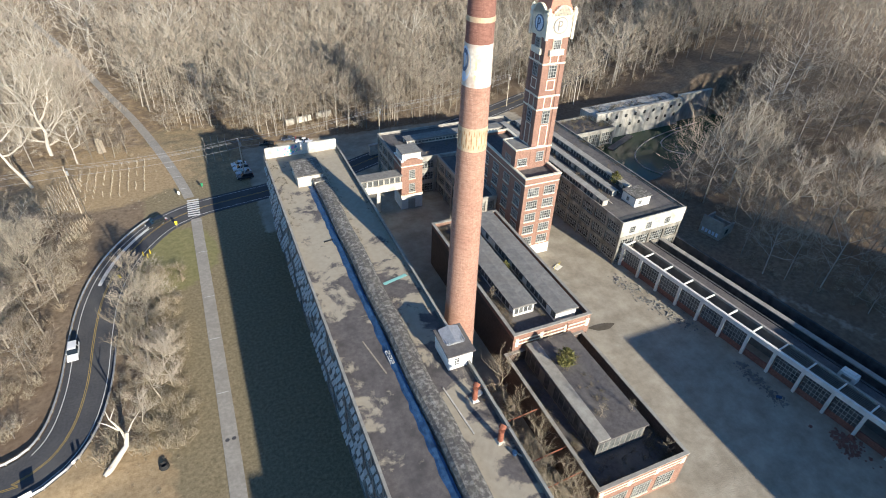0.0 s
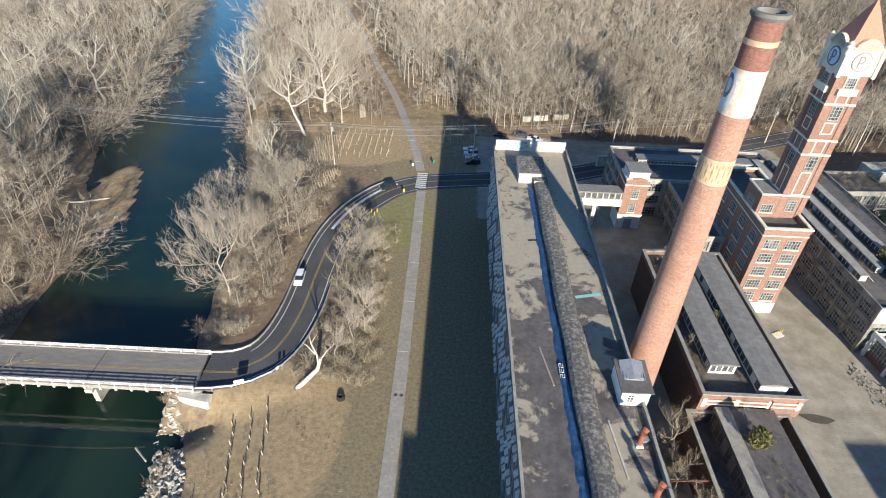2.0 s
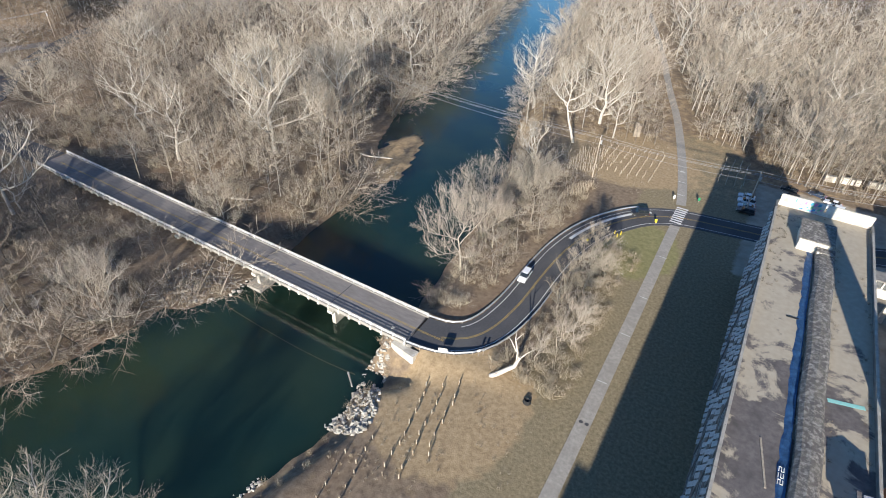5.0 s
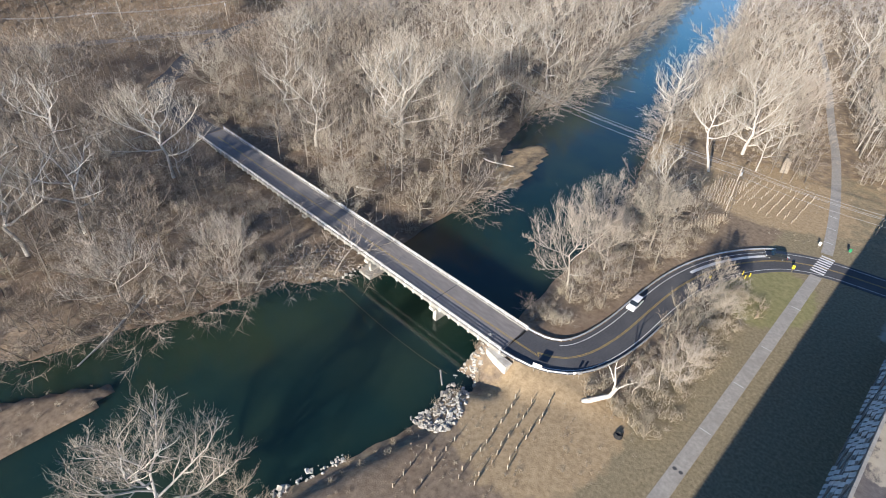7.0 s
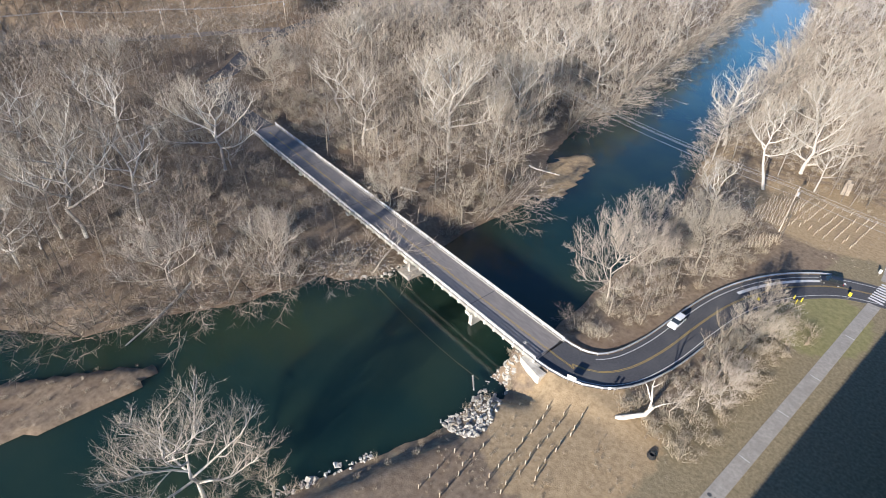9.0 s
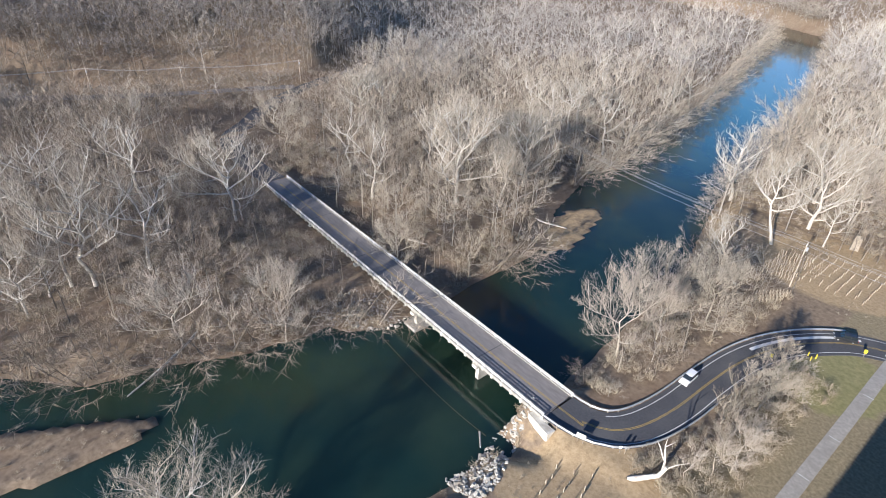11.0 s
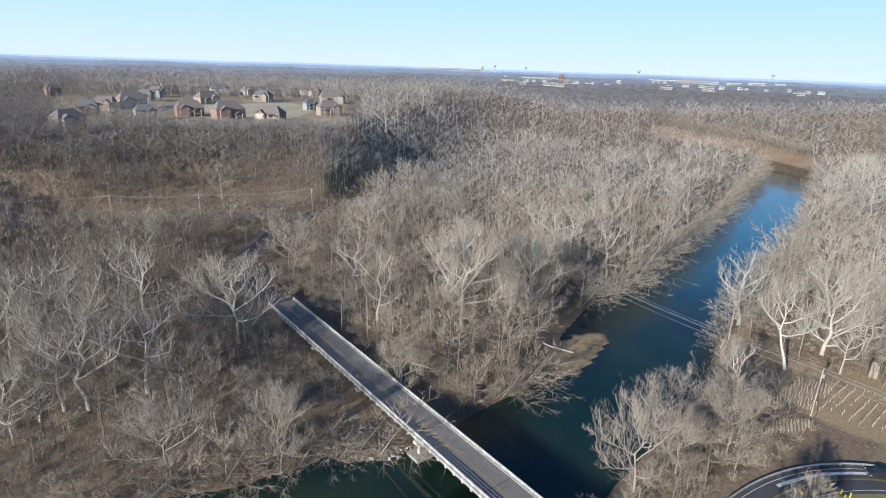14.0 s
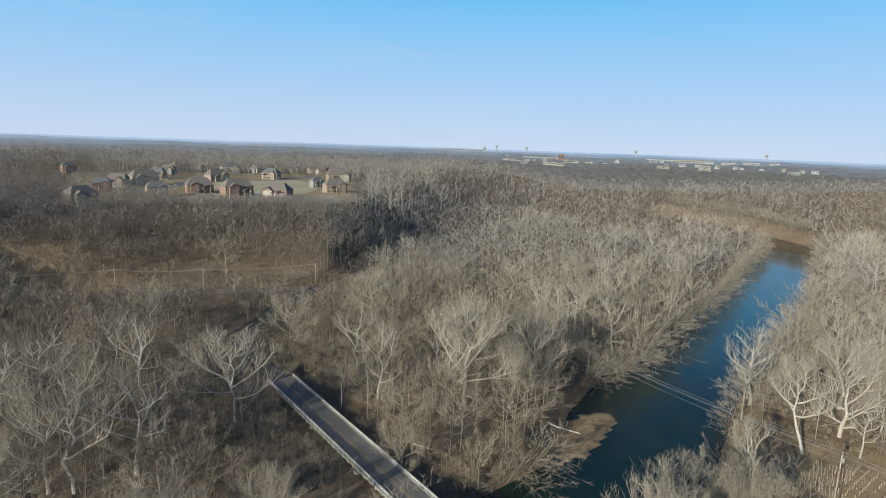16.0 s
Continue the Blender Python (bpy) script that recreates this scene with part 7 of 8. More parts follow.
for kind, x, y, h, turn, wide, label in (
        ("sycamore", -131.4, 113.8, 36, 0, 1.1, "huge multi-limbed white sycamore on the river bank"),
        ("candelabra", -149.3, 5.4, 34, 40, 0.85, "tall white sycamore with a candelabra crown"), ("spreading", -162.6, 48, 28, 10, 1.0, SYC + " beside the bridge"),
        ("round", -211, 87.5, 23, 0, 1.15, GREY), ("spreading", -226, 133.5, 24, 70, 1.0, SYC), ("vase", -115, 16.6, 20.5, 20, 1.15, GREY + " by the water"),
        ("slender", -108, 26.4, 16, 0, 1.0, "slender twin-stemmed pale tree on the bank"), ("vase", -103.8, 37.3, 21, 130, 0.9, GREY + " drooping over the water"),
        ("spreading", -144.4, -10.1, 21, 200, 0.9, SYC), ("spreading", -251.7, 40.4, 21, 120, 1.0, SYC), ("sycamore", -128.7, 144.1, 29, 100, 0.95, SYC),
        ("leaner", -128, 132, 19, 160, 1.0, "white sycamore limb reaching over the bank"), ("stems", -98.4, 91.4, 16, 0, 1.1, "many-stemmed tan tree at the water's edge"),
        ("stems", -99.5, 104, 14, 80, 1.2, "many-stemmed tan tree at the water's edge"), ("stems", -103, 116, 13, 180, 1.3, "many-stemmed tan tree at the water's edge"),
        ("leaner", -50.4, 173.1, 27, -20, 0.9, "leaning white sycamore over the river"), ("sycamore", -89.5, 271.5, 21, 50, 1.1, SYC),
        ("sycamore", -48, 193.5, 29, 30, 0.95, SYC), ("vase", -40.4, 207.6, 25, 77, 1.0, GREY), ("sycamore", -105.7, 367.8, 20, 0, 1.1, SYC),
        ("vase", -50.1, 95.1, 24, 20, 0.9, "tall pale tree on the river bank below the bend"), ("round", -54.1, 116.1, 20, 0, 0.95, GREY), ("round", -42.3, 119.4, 18, 40, 0.9, GREY),
        ("crooked", -46, 142.1, 19, 15, 1.0, "crooked white tree leaning over the river"), ("vase", -46, 104, 15, 60, 1.0, GREY), ("round", -47, 130, 14, 160, 1.0, GREY),
        ("spreading", -62.7, 3.0, 23.5, 30, 1.0, "bare tree standing at the river's edge"), ("stems", -55, 12, 12, 0, 1.1, "bare shrubby tree at the river's edge"),
        ("stems", -59.5, 4, 10, 60, 1.1, "bare shrubby tree at the river's edge"),
        ("round", -111.3, 74.6, 15, 0, 1.0, GREY + " beside the bridge"), ("stems", -112.5, 84, 9, 0, 1.2, "low tan shrub tree near the bridge"),
        ("round", -20.5, 100, 13, 0, 0.95, GREY + " in the thicket"), ("stems", -23.5, 92, 13, 30, 1.0, "thicket tree of many thin stems"), ("vase", -16.7, 82.5, 12.5, 50, 0.9, GREY + " in the thicket"),
        ("slender", -18.5, 79, 11, 0, 1.1, "slender pale tree in the thicket"), ("slender", -20.8, 73.5, 10, 70, 1.1, "slender pale tree in the thicket"), ("slender", -15.6, 84.5, 9, 140, 1.0, "slender pale tree in the thicket"),
        ("round", -22.5, 111, 11, 90, 1.0, GREY + " in the thicket"), ("stems", -20.5, 88, 12.5, 200, 1.0, "thicket tree of many thin stems"), ("stems", -18.0, 105, 10.5, 260, 1.0, "thicket tree of many thin stems"),
        ("slender", -0.5, 203, 19, 0, 1.0, "slender pale tree at the edge of the car park"), ("slender", 22, 199, 20, 60, 1.0, "slender pale tree at the wood's edge"),
        ("slender", 38, 200, 20, 120, 1.0, "slender pale tree at the wood's edge"), ("candelabra", 141.5, 100.3, 24, 0, 0.75, SYC + " behind the works"),
        ("slender", 136, 78, 24, 0, 1.1, "slender pale tree on the hillside"), ("slender", 143, 92, 22, 140, 1.1, "slender pale tree on the hillside"), ("vase", 150, 70, 22, 0, 1.0, GREY + " on the hillside")):
    tree(kind, x, y, h, turn, label, wide=wide)
# shrubs growing on roofs and in the alley
for kind, x, y, z, h in (("stems", 37.5, 31, 0, 12), ("stems", 36, 37.5, 0, 12.5), ("stems", 38.6, 44, 0, 10.5), ("stems", 37, 49, 0, 11), ("stems", 39.5, 36, 0, 9), ("stems", 35.5, 33, 0, 13), ("stems", 34, 41, 0, 11), ("stems", 38.5, 56.5, 3, 10), ("stems", 45, 88, 10.7, 4), ("stems", 46, 96, 10.7, 4.5), ("stems", 51.5, 99, 10.7, 3.5),
                         ("stems", 44.5, 72, 10.7, 3), ("stems", 53.8, 40, 9.5, 2.6), ("stems", 48.5, 41, 9.5, 3), ("stems", 56.8, 33.5, 5.3, 3.5), ("stems", 42.5, 58, 8, 2.5), ("stems", 50, 59.2, 9.5, 2.2),
                         ("stems", 101, 140, 11.5, 3), ("stems", 104.4, 118, 11.5, 2.5), ("stems", 104.8, 108, 11.5, 2)):
    t_ = tree(kind, x, y, h, rnd.uniform(0, 360), "bare shrub growing out of the derelict building", "shrub", "shrubs on the derelict roofs")
    t_.location.z = z


def cedar(x, y, z, h):
    r = random.Random(int(x * 7))
    mb = MB()
    ob = thing("evergreen_shrub", x, y, z, label="dull yellow-green evergreen shrub on the roof", category="shrub", group="evergreen shrubs on the roofs")
    part("trunk", MB().tube([(0, 0, 0), (0, 0, h * 0.8)], 0.08, 0.03), BARK, ob)
    s = Soup()
    for i in range(520):
        t = r.random()
        rad = h * 0.42 * math.sin(math.pi * min(1, 0.12 + t * 0.9)) * r.uniform(0.5, 1.05)
        a = r.uniform(0, 6.28)
        p = Vector((math.cos(a) * rad, math.sin(a) * rad, h * (0.08 + 0.9 * t)))
        s.blade(p, p + rvec(r, 0.5) * h * 0.16, h * 0.07, r)
    part("foliage", soup_mesh("foliage", s.arrays()[1], CEDAR), CEDAR, ob)


for c in ((49.0, 52.5, 9.5, 4.2), (51.2, 79, 10.7, 2.6), (96.5, 101, 11.6, 3.6)):
    cedar(*c)


# weeds and saplings in the roof gutters and in the alley
wr = random.Random(77)
weeds = []
for n_, x0, x1, y0, y1, z, h0, h1 in ((60, 10.7, 13.2, 96, 127, 20.6, 0.2, 0.6), (40, 21.9, 23, 60, 118, 20.6, 0.2, 0.6), (45, 26.6, 27.9, 30, 110, 20.6, 0.2, 0.7), (25, 15, 24, 116, 127, 20.6, 0.15, 0.5), (60, 88, 100, 95, 142, 11.8, 0.4, 1.6),
                                      (70, 43.6, 45.6, 62, 98, 10.7, 0.8, 2.0), (40, 50.5, 52.5, 62, 96, 10.7, 0.5, 1.4), (30, 57.5, 59.2, 62, 98, 10.7, 0.5, 1.6), (45, 55, 58, 31.6, 44, 5.3, 0.6, 1.8),
                                      (40, 42, 45, 31.6, 58, 5.3, 0.6, 1.6), (26, 42, 58, 31.6, 36.5, 5.3, 0.4, 1.2), (90, 30, 40.5, 28, 60, 0, 1.2, 3.6), (60, 87, 104, 96, 142, 11.8, 0.4, 1.5),
                                      (50, 48, 88, 133, 146, 11.7, 0.4, 1.3), (40, 113, 128, 141, 151, 6.6, 0.8, 2.2), (70, 127, 168, 149.5, 156, 7.9, 0.6, 1.8), (30, 47.5, 52.5, 40, 55, 9.6, 0.3, 1.1)):
    for _ in range(n_):
        weeds.append((wr.randrange(7), wr.uniform(x0, x1), wr.uniform(y0, y1), z, wr.uniform(h0, h1), wr.uniform(0, 6.28), 1.2))
WEED = mat("dead weeds", (0.15, 0.12, 0.085), (0.26, 0.215, 0.15), 0.7, 0.95, c3=(0.10, 0.10, 0.05), scale3=0.15, amount3=0.6, rand=0.2)
stuff("brush", TB, weeds, (WEED, WEED), "dead brown weeds and saplings on the derelict roofs", "weeds")

# ---- houses on the plateau ----
HBRICK = [mat("tan brick house", (0.27, 0.215, 0.17), (0.36, 0.29, 0.235), 2), mat("grey siding", (0.24, 0.24, 0.24), (0.31, 0.31, 0.305), 1), mat("red brick house", (0.23, 0.155, 0.125), (0.30, 0.21, 0.17), 2),
          mat("cream siding", (0.40, 0.36, 0.30), (0.48, 0.44, 0.37), 1), mat("white siding", (0.7, 0.7, 0.68), (0.78, 0.78, 0.76), 1)]
SHINGLE = [mat("brown shingles", (0.16, 0.138, 0.122), (0.235, 0.205, 0.185), 2, 0.95, spec=0.1), mat("grey shingles", (0.125, 0.125, 0.13), (0.19, 0.19, 0.195), 2, 0.95, spec=0.1)]


def house(x, y, w, k):
    r = random.Random(k * 13 + 5)
    w = w * 0.95
    wall, roof = HBRICK[(0, 2, 0, 3, 2, 1, 0)[k % 7]], SHINGLE[k % 3 % 2]
    turn = -math.degrees(math.atan2(x, y)) + r.choice((-25, -10, 10, 20, 30))
    h = thing("house", x, y, PLATEAU - 0.3, turn, label="two-storey %s suburban house with a %s roof" % (wall.name.split()[0] + (" brick" if "brick" in wall.name else " sided"), roof.name.split()[0]), category="house", group="houses on the plateau")
    d, hh = w * 0.62, r.choice((6.6, 7.2, 7.8))
    part("wall", MB().box(-w / 2, -d / 2, 0, w / 2, d / 2, hh), wall, h)
    part("roof", MB().hip(-w / 2, -d / 2, w / 2, d / 2, hh, hh + d * 0.46, 0.5, inset=w * r.uniform(0.12, 0.3)), roof, h)
    gw = w * 0.34
    gx_ = r.choice((-1, 1)) * w * 0.22
    part("gable_wing", MB().box(gx_ - gw / 2, -d / 2 - 2.2, 0, gx_ + gw / 2, -d / 2 + 0.2, hh * 0.96), wall if k % 3 else HBRICK[3], h)
    part("gable_roof", MB().gable(gx_ - gw / 2, -d / 2 - 2.2, gx_ + gw / 2, 0, hh * 0.96, hh * 0.96 + gw * 0.42, 0.4, "y", 0.25), roof, h)
    part("gable_end", MB().add([(gx_ - gw / 2, -d / 2 - 2.1, hh * 0.94), (gx_ + gw / 2, -d / 2 - 2.1, hh * 0.94), (gx_, -d / 2 - 2.1, hh * 0.94 + gw * 0.4)] +
                               [(gx_ - gw / 2, -d / 2 - 1.9, hh * 0.94), (gx_ + gw / 2, -d / 2 - 1.9, hh * 0.94), (gx_, -d / 2 - 1.9, hh * 0.94 + gw * 0.4)], ((0, 1, 2), (5, 4, 3), (0, 2, 5, 3), (2, 1, 4, 5))), wall, h)
    me = MB().box(-0.55, -0.06, 0, 0.55, 0.06, 1.5).mesh("window", GLASS)
    fr = MB().box(-0.65, -0.03, -0.1, 0.65, 0.03, 1.6).mesh("window_frame", WHITE)
    for zz in (1.1, 4.2):
        for xx in (-w * 0.4, -w * 0.08, w * 0.12, w * 0.4):
            yy = -d / 2 - (2.2 if abs(xx - gx_) < gw / 2 else 0)
            win = part("window", me, GLASS, h, m=pose(xx, yy - 0.03, zz))
            part("window_frame", fr, WHITE, win)
    dk = -gx_
    part("deck", MB().box(dk - 2.6, -d / 2 - 3.2, 2.6, dk + 2.6, -d / 2, 2.85), LUMBER, h)
    for xx in (-2.4, 2.4):
        part("deck_post", MB().box(dk + xx - 0.15, -d / 2 - 3.1, 0, dk + xx + 0.15, -d / 2 - 2.8, 5.2), WHITE, h)
    part("porch_roof", MB().gable(dk - 2.7, -d / 2 - 3.3, dk + 2.7, -d / 2 + 1, 5.2, 6.6, 0.2, "y", 0.2), roof, h)
    part("chimney", MB().box(w * 0.3, d * 0.1, hh, w * 0.3 + 0.9, d * 0.1 + 0.9, hh + d * 0.36 + 0.7), wall, h)
    part("garage_door", MB().box(w / 2 - 0.02, -d * 0.25, 0.1, w / 2 + 0.06, d * 0.2, 2.4), WHITE, h)


for k, (x, y, w) in enumerate(HOUSES):
    house(x, y, w, k)
DRY_LAWN = mat("dry winter lawn", (0.40, 0.34, 0.225), (0.54, 0.465, 0.32), 0.25, 0.95, 0.02, 2, c3=(0.33, 0.30, 0.17), scale3=0.03, amount3=0.6)
sheet("lawn", [(-415, 120), (-408, 150), (-424, 186), (-470, 222), (-518, 241), (-564, 240), (-571, 206), (-592, 179), (-518, 130), (-470, 138)], PLATEAU + 0.1, DRY_LAWN, "dry pale lawns between the houses", "lawn")
st_ = thing("street", label="pale residential street between the houses", category="street", kind="structure")
part("paving", ribbon(smooth([(-466, 66), (-512, 104), (-600, 146), (-668, 178), (-760, 215)], 12), 5.0, PLATEAU + 0.15, thick=0.6), OLD_ASPHALT, st_)
part("paving", ribbon(smooth([(-575, 137), (-570, 190), (-584, 250), (-640, 290)], 12), 4.5, PLATEAU + 0.18, thick=0.6), OLD_ASPHALT, st_)

# ---- distance ----
TOWN_W = mat("pale far walls", (0.30, 0.31, 0.32), (0.39, 0.40, 0.41), 0.1, 0.8)
fr_ = random.Random(21)
# brick dulled towards pink, so that distant haze is in its colour
mat_t = mat("far red brick", (0.19, 0.125, 0.11), (0.24, 0.16, 0.14), 0.3)


def far_building(az, r, w, d, h, material, label, base=42.0):
    x, y = r * math.sin(radians(az)), r * math.cos(radians(az))
    b = thing("far_building", x, y, base, -az, label=label, category="building", group="buildings of the distant town")
    part("wall", MB().box(-w / 2, -d / 2, -48, w / 2, d / 2, h), material, b)
    part("roof", MB().box(-w / 2 - 0.3, -d / 2 - 0.3, h, w / 2 + 0.3, d / 2 + 0.3, h + 0.8), ROOF_GREY, b)
    n = max(2, int(w / 6))
    for i in range(min(n, 6)):
        xx = -w / 2 + w * (i + 0.5) / min(n, 6)
        part("window", MB().box(xx - w / min(n, 6) * 0.3, -d / 2 - 0.1, h * 0.35, xx + w / min(n, 6) * 0.3, -d / 2, h * 0.7), GLASS, b)


far_building(-40.5, 1900, 18, 18, 21, mat_t, "distant red brick tower block above the trees")
for az, r, w, h in ((-43.2, 1850, 90, 14), (-41.9, 1950, 60, 12), (-42.6, 1780, 36, 12), (-31.8, 2300, 70, 14), (-30.6, 2350, 110, 13), (-29.3, 2300, 60, 15), (-28.2, 2400, 80, 14), (-27.0, 2350, 40, 13),
                    (-25.4, 2300, 60, 12), (-23.6, 2450, 70, 14), (-21.8, 2500, 45, 12), (-52.8, 3600, 150, 16), (-51.0, 3700, 130, 18), (-49.4, 3650, 170, 17), (-48.2, 3600, 18, 44), (-70.5, 2300, 60, 16), (-67.0, 2400, 50, 14),
                    (-26.6, 1300, 16, 11), (-24.4, 1250, 18, 10), (-19.9, 1400, 18, 11), (-38.0, 1500, 16, 10), (-36.2, 1450, 18, 10), (-46.0, 1500, 16, 10), (-44.8, 1420, 18, 10)):
    far_building(az, r, w * 0.8, w * 0.4 + 6, h * 0.72, TOWN_W if fr_.random() < 0.75 else CONCRETE, "pale building of the distant town")
for k in range(64):
    az = fr_.choice((fr_.uniform(-47, -39), fr_.uniform(-33, -18), fr_.uniform(-38, -20)))
    r, el = fr_.choice(((1190, 1.50), (1540, 1.22), (1985, 0.98), (1540, 1.26)))
    far_building(az, r, fr_.uniform(6, 15), 8, fr_.uniform(3.5, 6), TOWN_W if fr_.random() < 0.6 else CONCRETE, "small pale house of the distant town", 84 - r * math.tan(radians(el + fr_.uniform(0, 0.12))) - 3)
for az, r, hgt in ((-47.0, 3500, 42), (-44.0, 3300, 38), (-33.5, 3000, 40), (-22.5, 3300, 42)):
    x, y = r * math.sin(radians(az)), r * math.cos(radians(az))
    wt = thing("water_tower", x, y, 42.0, label="distant white water tower on the skyline", category="water tower", group="water towers on the skyline")
    part("stem", MB().lathe([(3, -48), (2, hgt * 0.7), (3, hgt * 0.75)], 10), TOWN_W, wt)
    part("tank", MB().lathe([(3, hgt * 0.72), (8, hgt * 0.82), (8.5, hgt * 0.9), (6, hgt), (0.5, hgt * 1.03)], 12), TOWN_W, wt)


def ridge(r, el, amp, colour, name):
    """A far wooded ridge that closes the view at the horizon; it glows, with haze in its colour."""
    m = bpy.data.materials.new(name)
    m.use_nodes = True
    b = m.node_tree.nodes["Principled BSDF"]
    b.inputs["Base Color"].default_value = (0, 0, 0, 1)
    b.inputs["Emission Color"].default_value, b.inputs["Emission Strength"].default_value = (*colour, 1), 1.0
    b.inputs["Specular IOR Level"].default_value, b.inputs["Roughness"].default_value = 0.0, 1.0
    # lighter crowns and darker gaps of the far woods, as noise in the glow
    nd, link = m.node_tree.nodes, m.node_tree.links.new
    geo, mp, tx, rg_, mx_ = (nd.new("ShaderNode" + k) for k in ("NewGeometry", "VectorMath", "TexNoise", "MapRange", "VectorMath"))
    mp.operation, mx_.operation = "MULTIPLY", "SCALE"
    mp.inputs[1].default_value = (120 / r, 120 / r, 260 / r)
    tx.inputs["Scale"].default_value, tx.inputs["Detail"].default_value = 1.0, 5
    rg_.inputs[1].default_value, rg_.inputs[2].default_value = 0.3, 0.7
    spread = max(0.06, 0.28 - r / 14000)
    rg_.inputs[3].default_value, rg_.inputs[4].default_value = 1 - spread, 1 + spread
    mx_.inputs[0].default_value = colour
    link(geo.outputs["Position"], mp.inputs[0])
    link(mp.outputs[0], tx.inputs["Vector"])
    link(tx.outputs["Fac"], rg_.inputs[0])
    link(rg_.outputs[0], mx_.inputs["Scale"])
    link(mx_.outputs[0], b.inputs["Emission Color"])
    mb = MB()
    n = 900
    vs = []
    for i in range(n + 1):
        a = radians(-125 + 250 * i / n)
        top = 84 - r * math.tan(radians(el)) + amp * (math.sin(i * 0.061 + r) + 0.6 * math.sin(i * 0.153 + 1) + 0.3 * math.sin(i * 0.49) + 0.35 * math.sin(i * 1.9 + r) * math.sin(i * 0.77))
        vs += [(r * math.sin(a), r * math.cos(a), -60), (r * math.sin(a), r * math.cos(a), top)]
    mb.add(vs, [(2 * i, 2 * i + 2, 2 * i + 3, 2 * i + 1) for i in range(n)])
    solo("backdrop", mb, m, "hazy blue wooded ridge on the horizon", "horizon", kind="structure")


# bluer and paler with distance: the haze is put into the ridge colours
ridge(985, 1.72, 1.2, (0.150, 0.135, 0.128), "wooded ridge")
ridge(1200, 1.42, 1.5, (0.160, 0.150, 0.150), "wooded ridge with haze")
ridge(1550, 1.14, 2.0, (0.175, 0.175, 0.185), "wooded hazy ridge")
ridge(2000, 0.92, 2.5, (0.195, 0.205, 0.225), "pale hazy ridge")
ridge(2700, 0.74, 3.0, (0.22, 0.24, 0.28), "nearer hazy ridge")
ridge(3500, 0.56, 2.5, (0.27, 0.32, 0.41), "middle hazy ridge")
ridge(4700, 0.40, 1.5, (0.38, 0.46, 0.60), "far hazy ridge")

# ---- cars ----
CARPAINT = {k: mat(k + " car paint", c, tuple(v * 0.94 for v in c), 0.5, 0.3, spec=0.6) for k, c in
            (("white", (0.75, 0.76, 0.77)), ("silver", (0.50, 0.53, 0.57)), ("black", (0.02, 0.022, 0.025)), ("dark blue", (0.03, 0.045, 0.08)))}
RUBBER = mat("tyre rubber", (0.02, 0.02, 0.02), (0.035, 0.035, 0.035), 5, 0.9)
CARGLASS = glassy("car glass", (0.015, 0.02, 0.025), 0.05)
LAMP = glassy("lamp lens", (0.7, 0.7, 0.68), 0.1)
TAIL = glassy("tail lens", (0.45, 0.02, 0.02), 0.15)


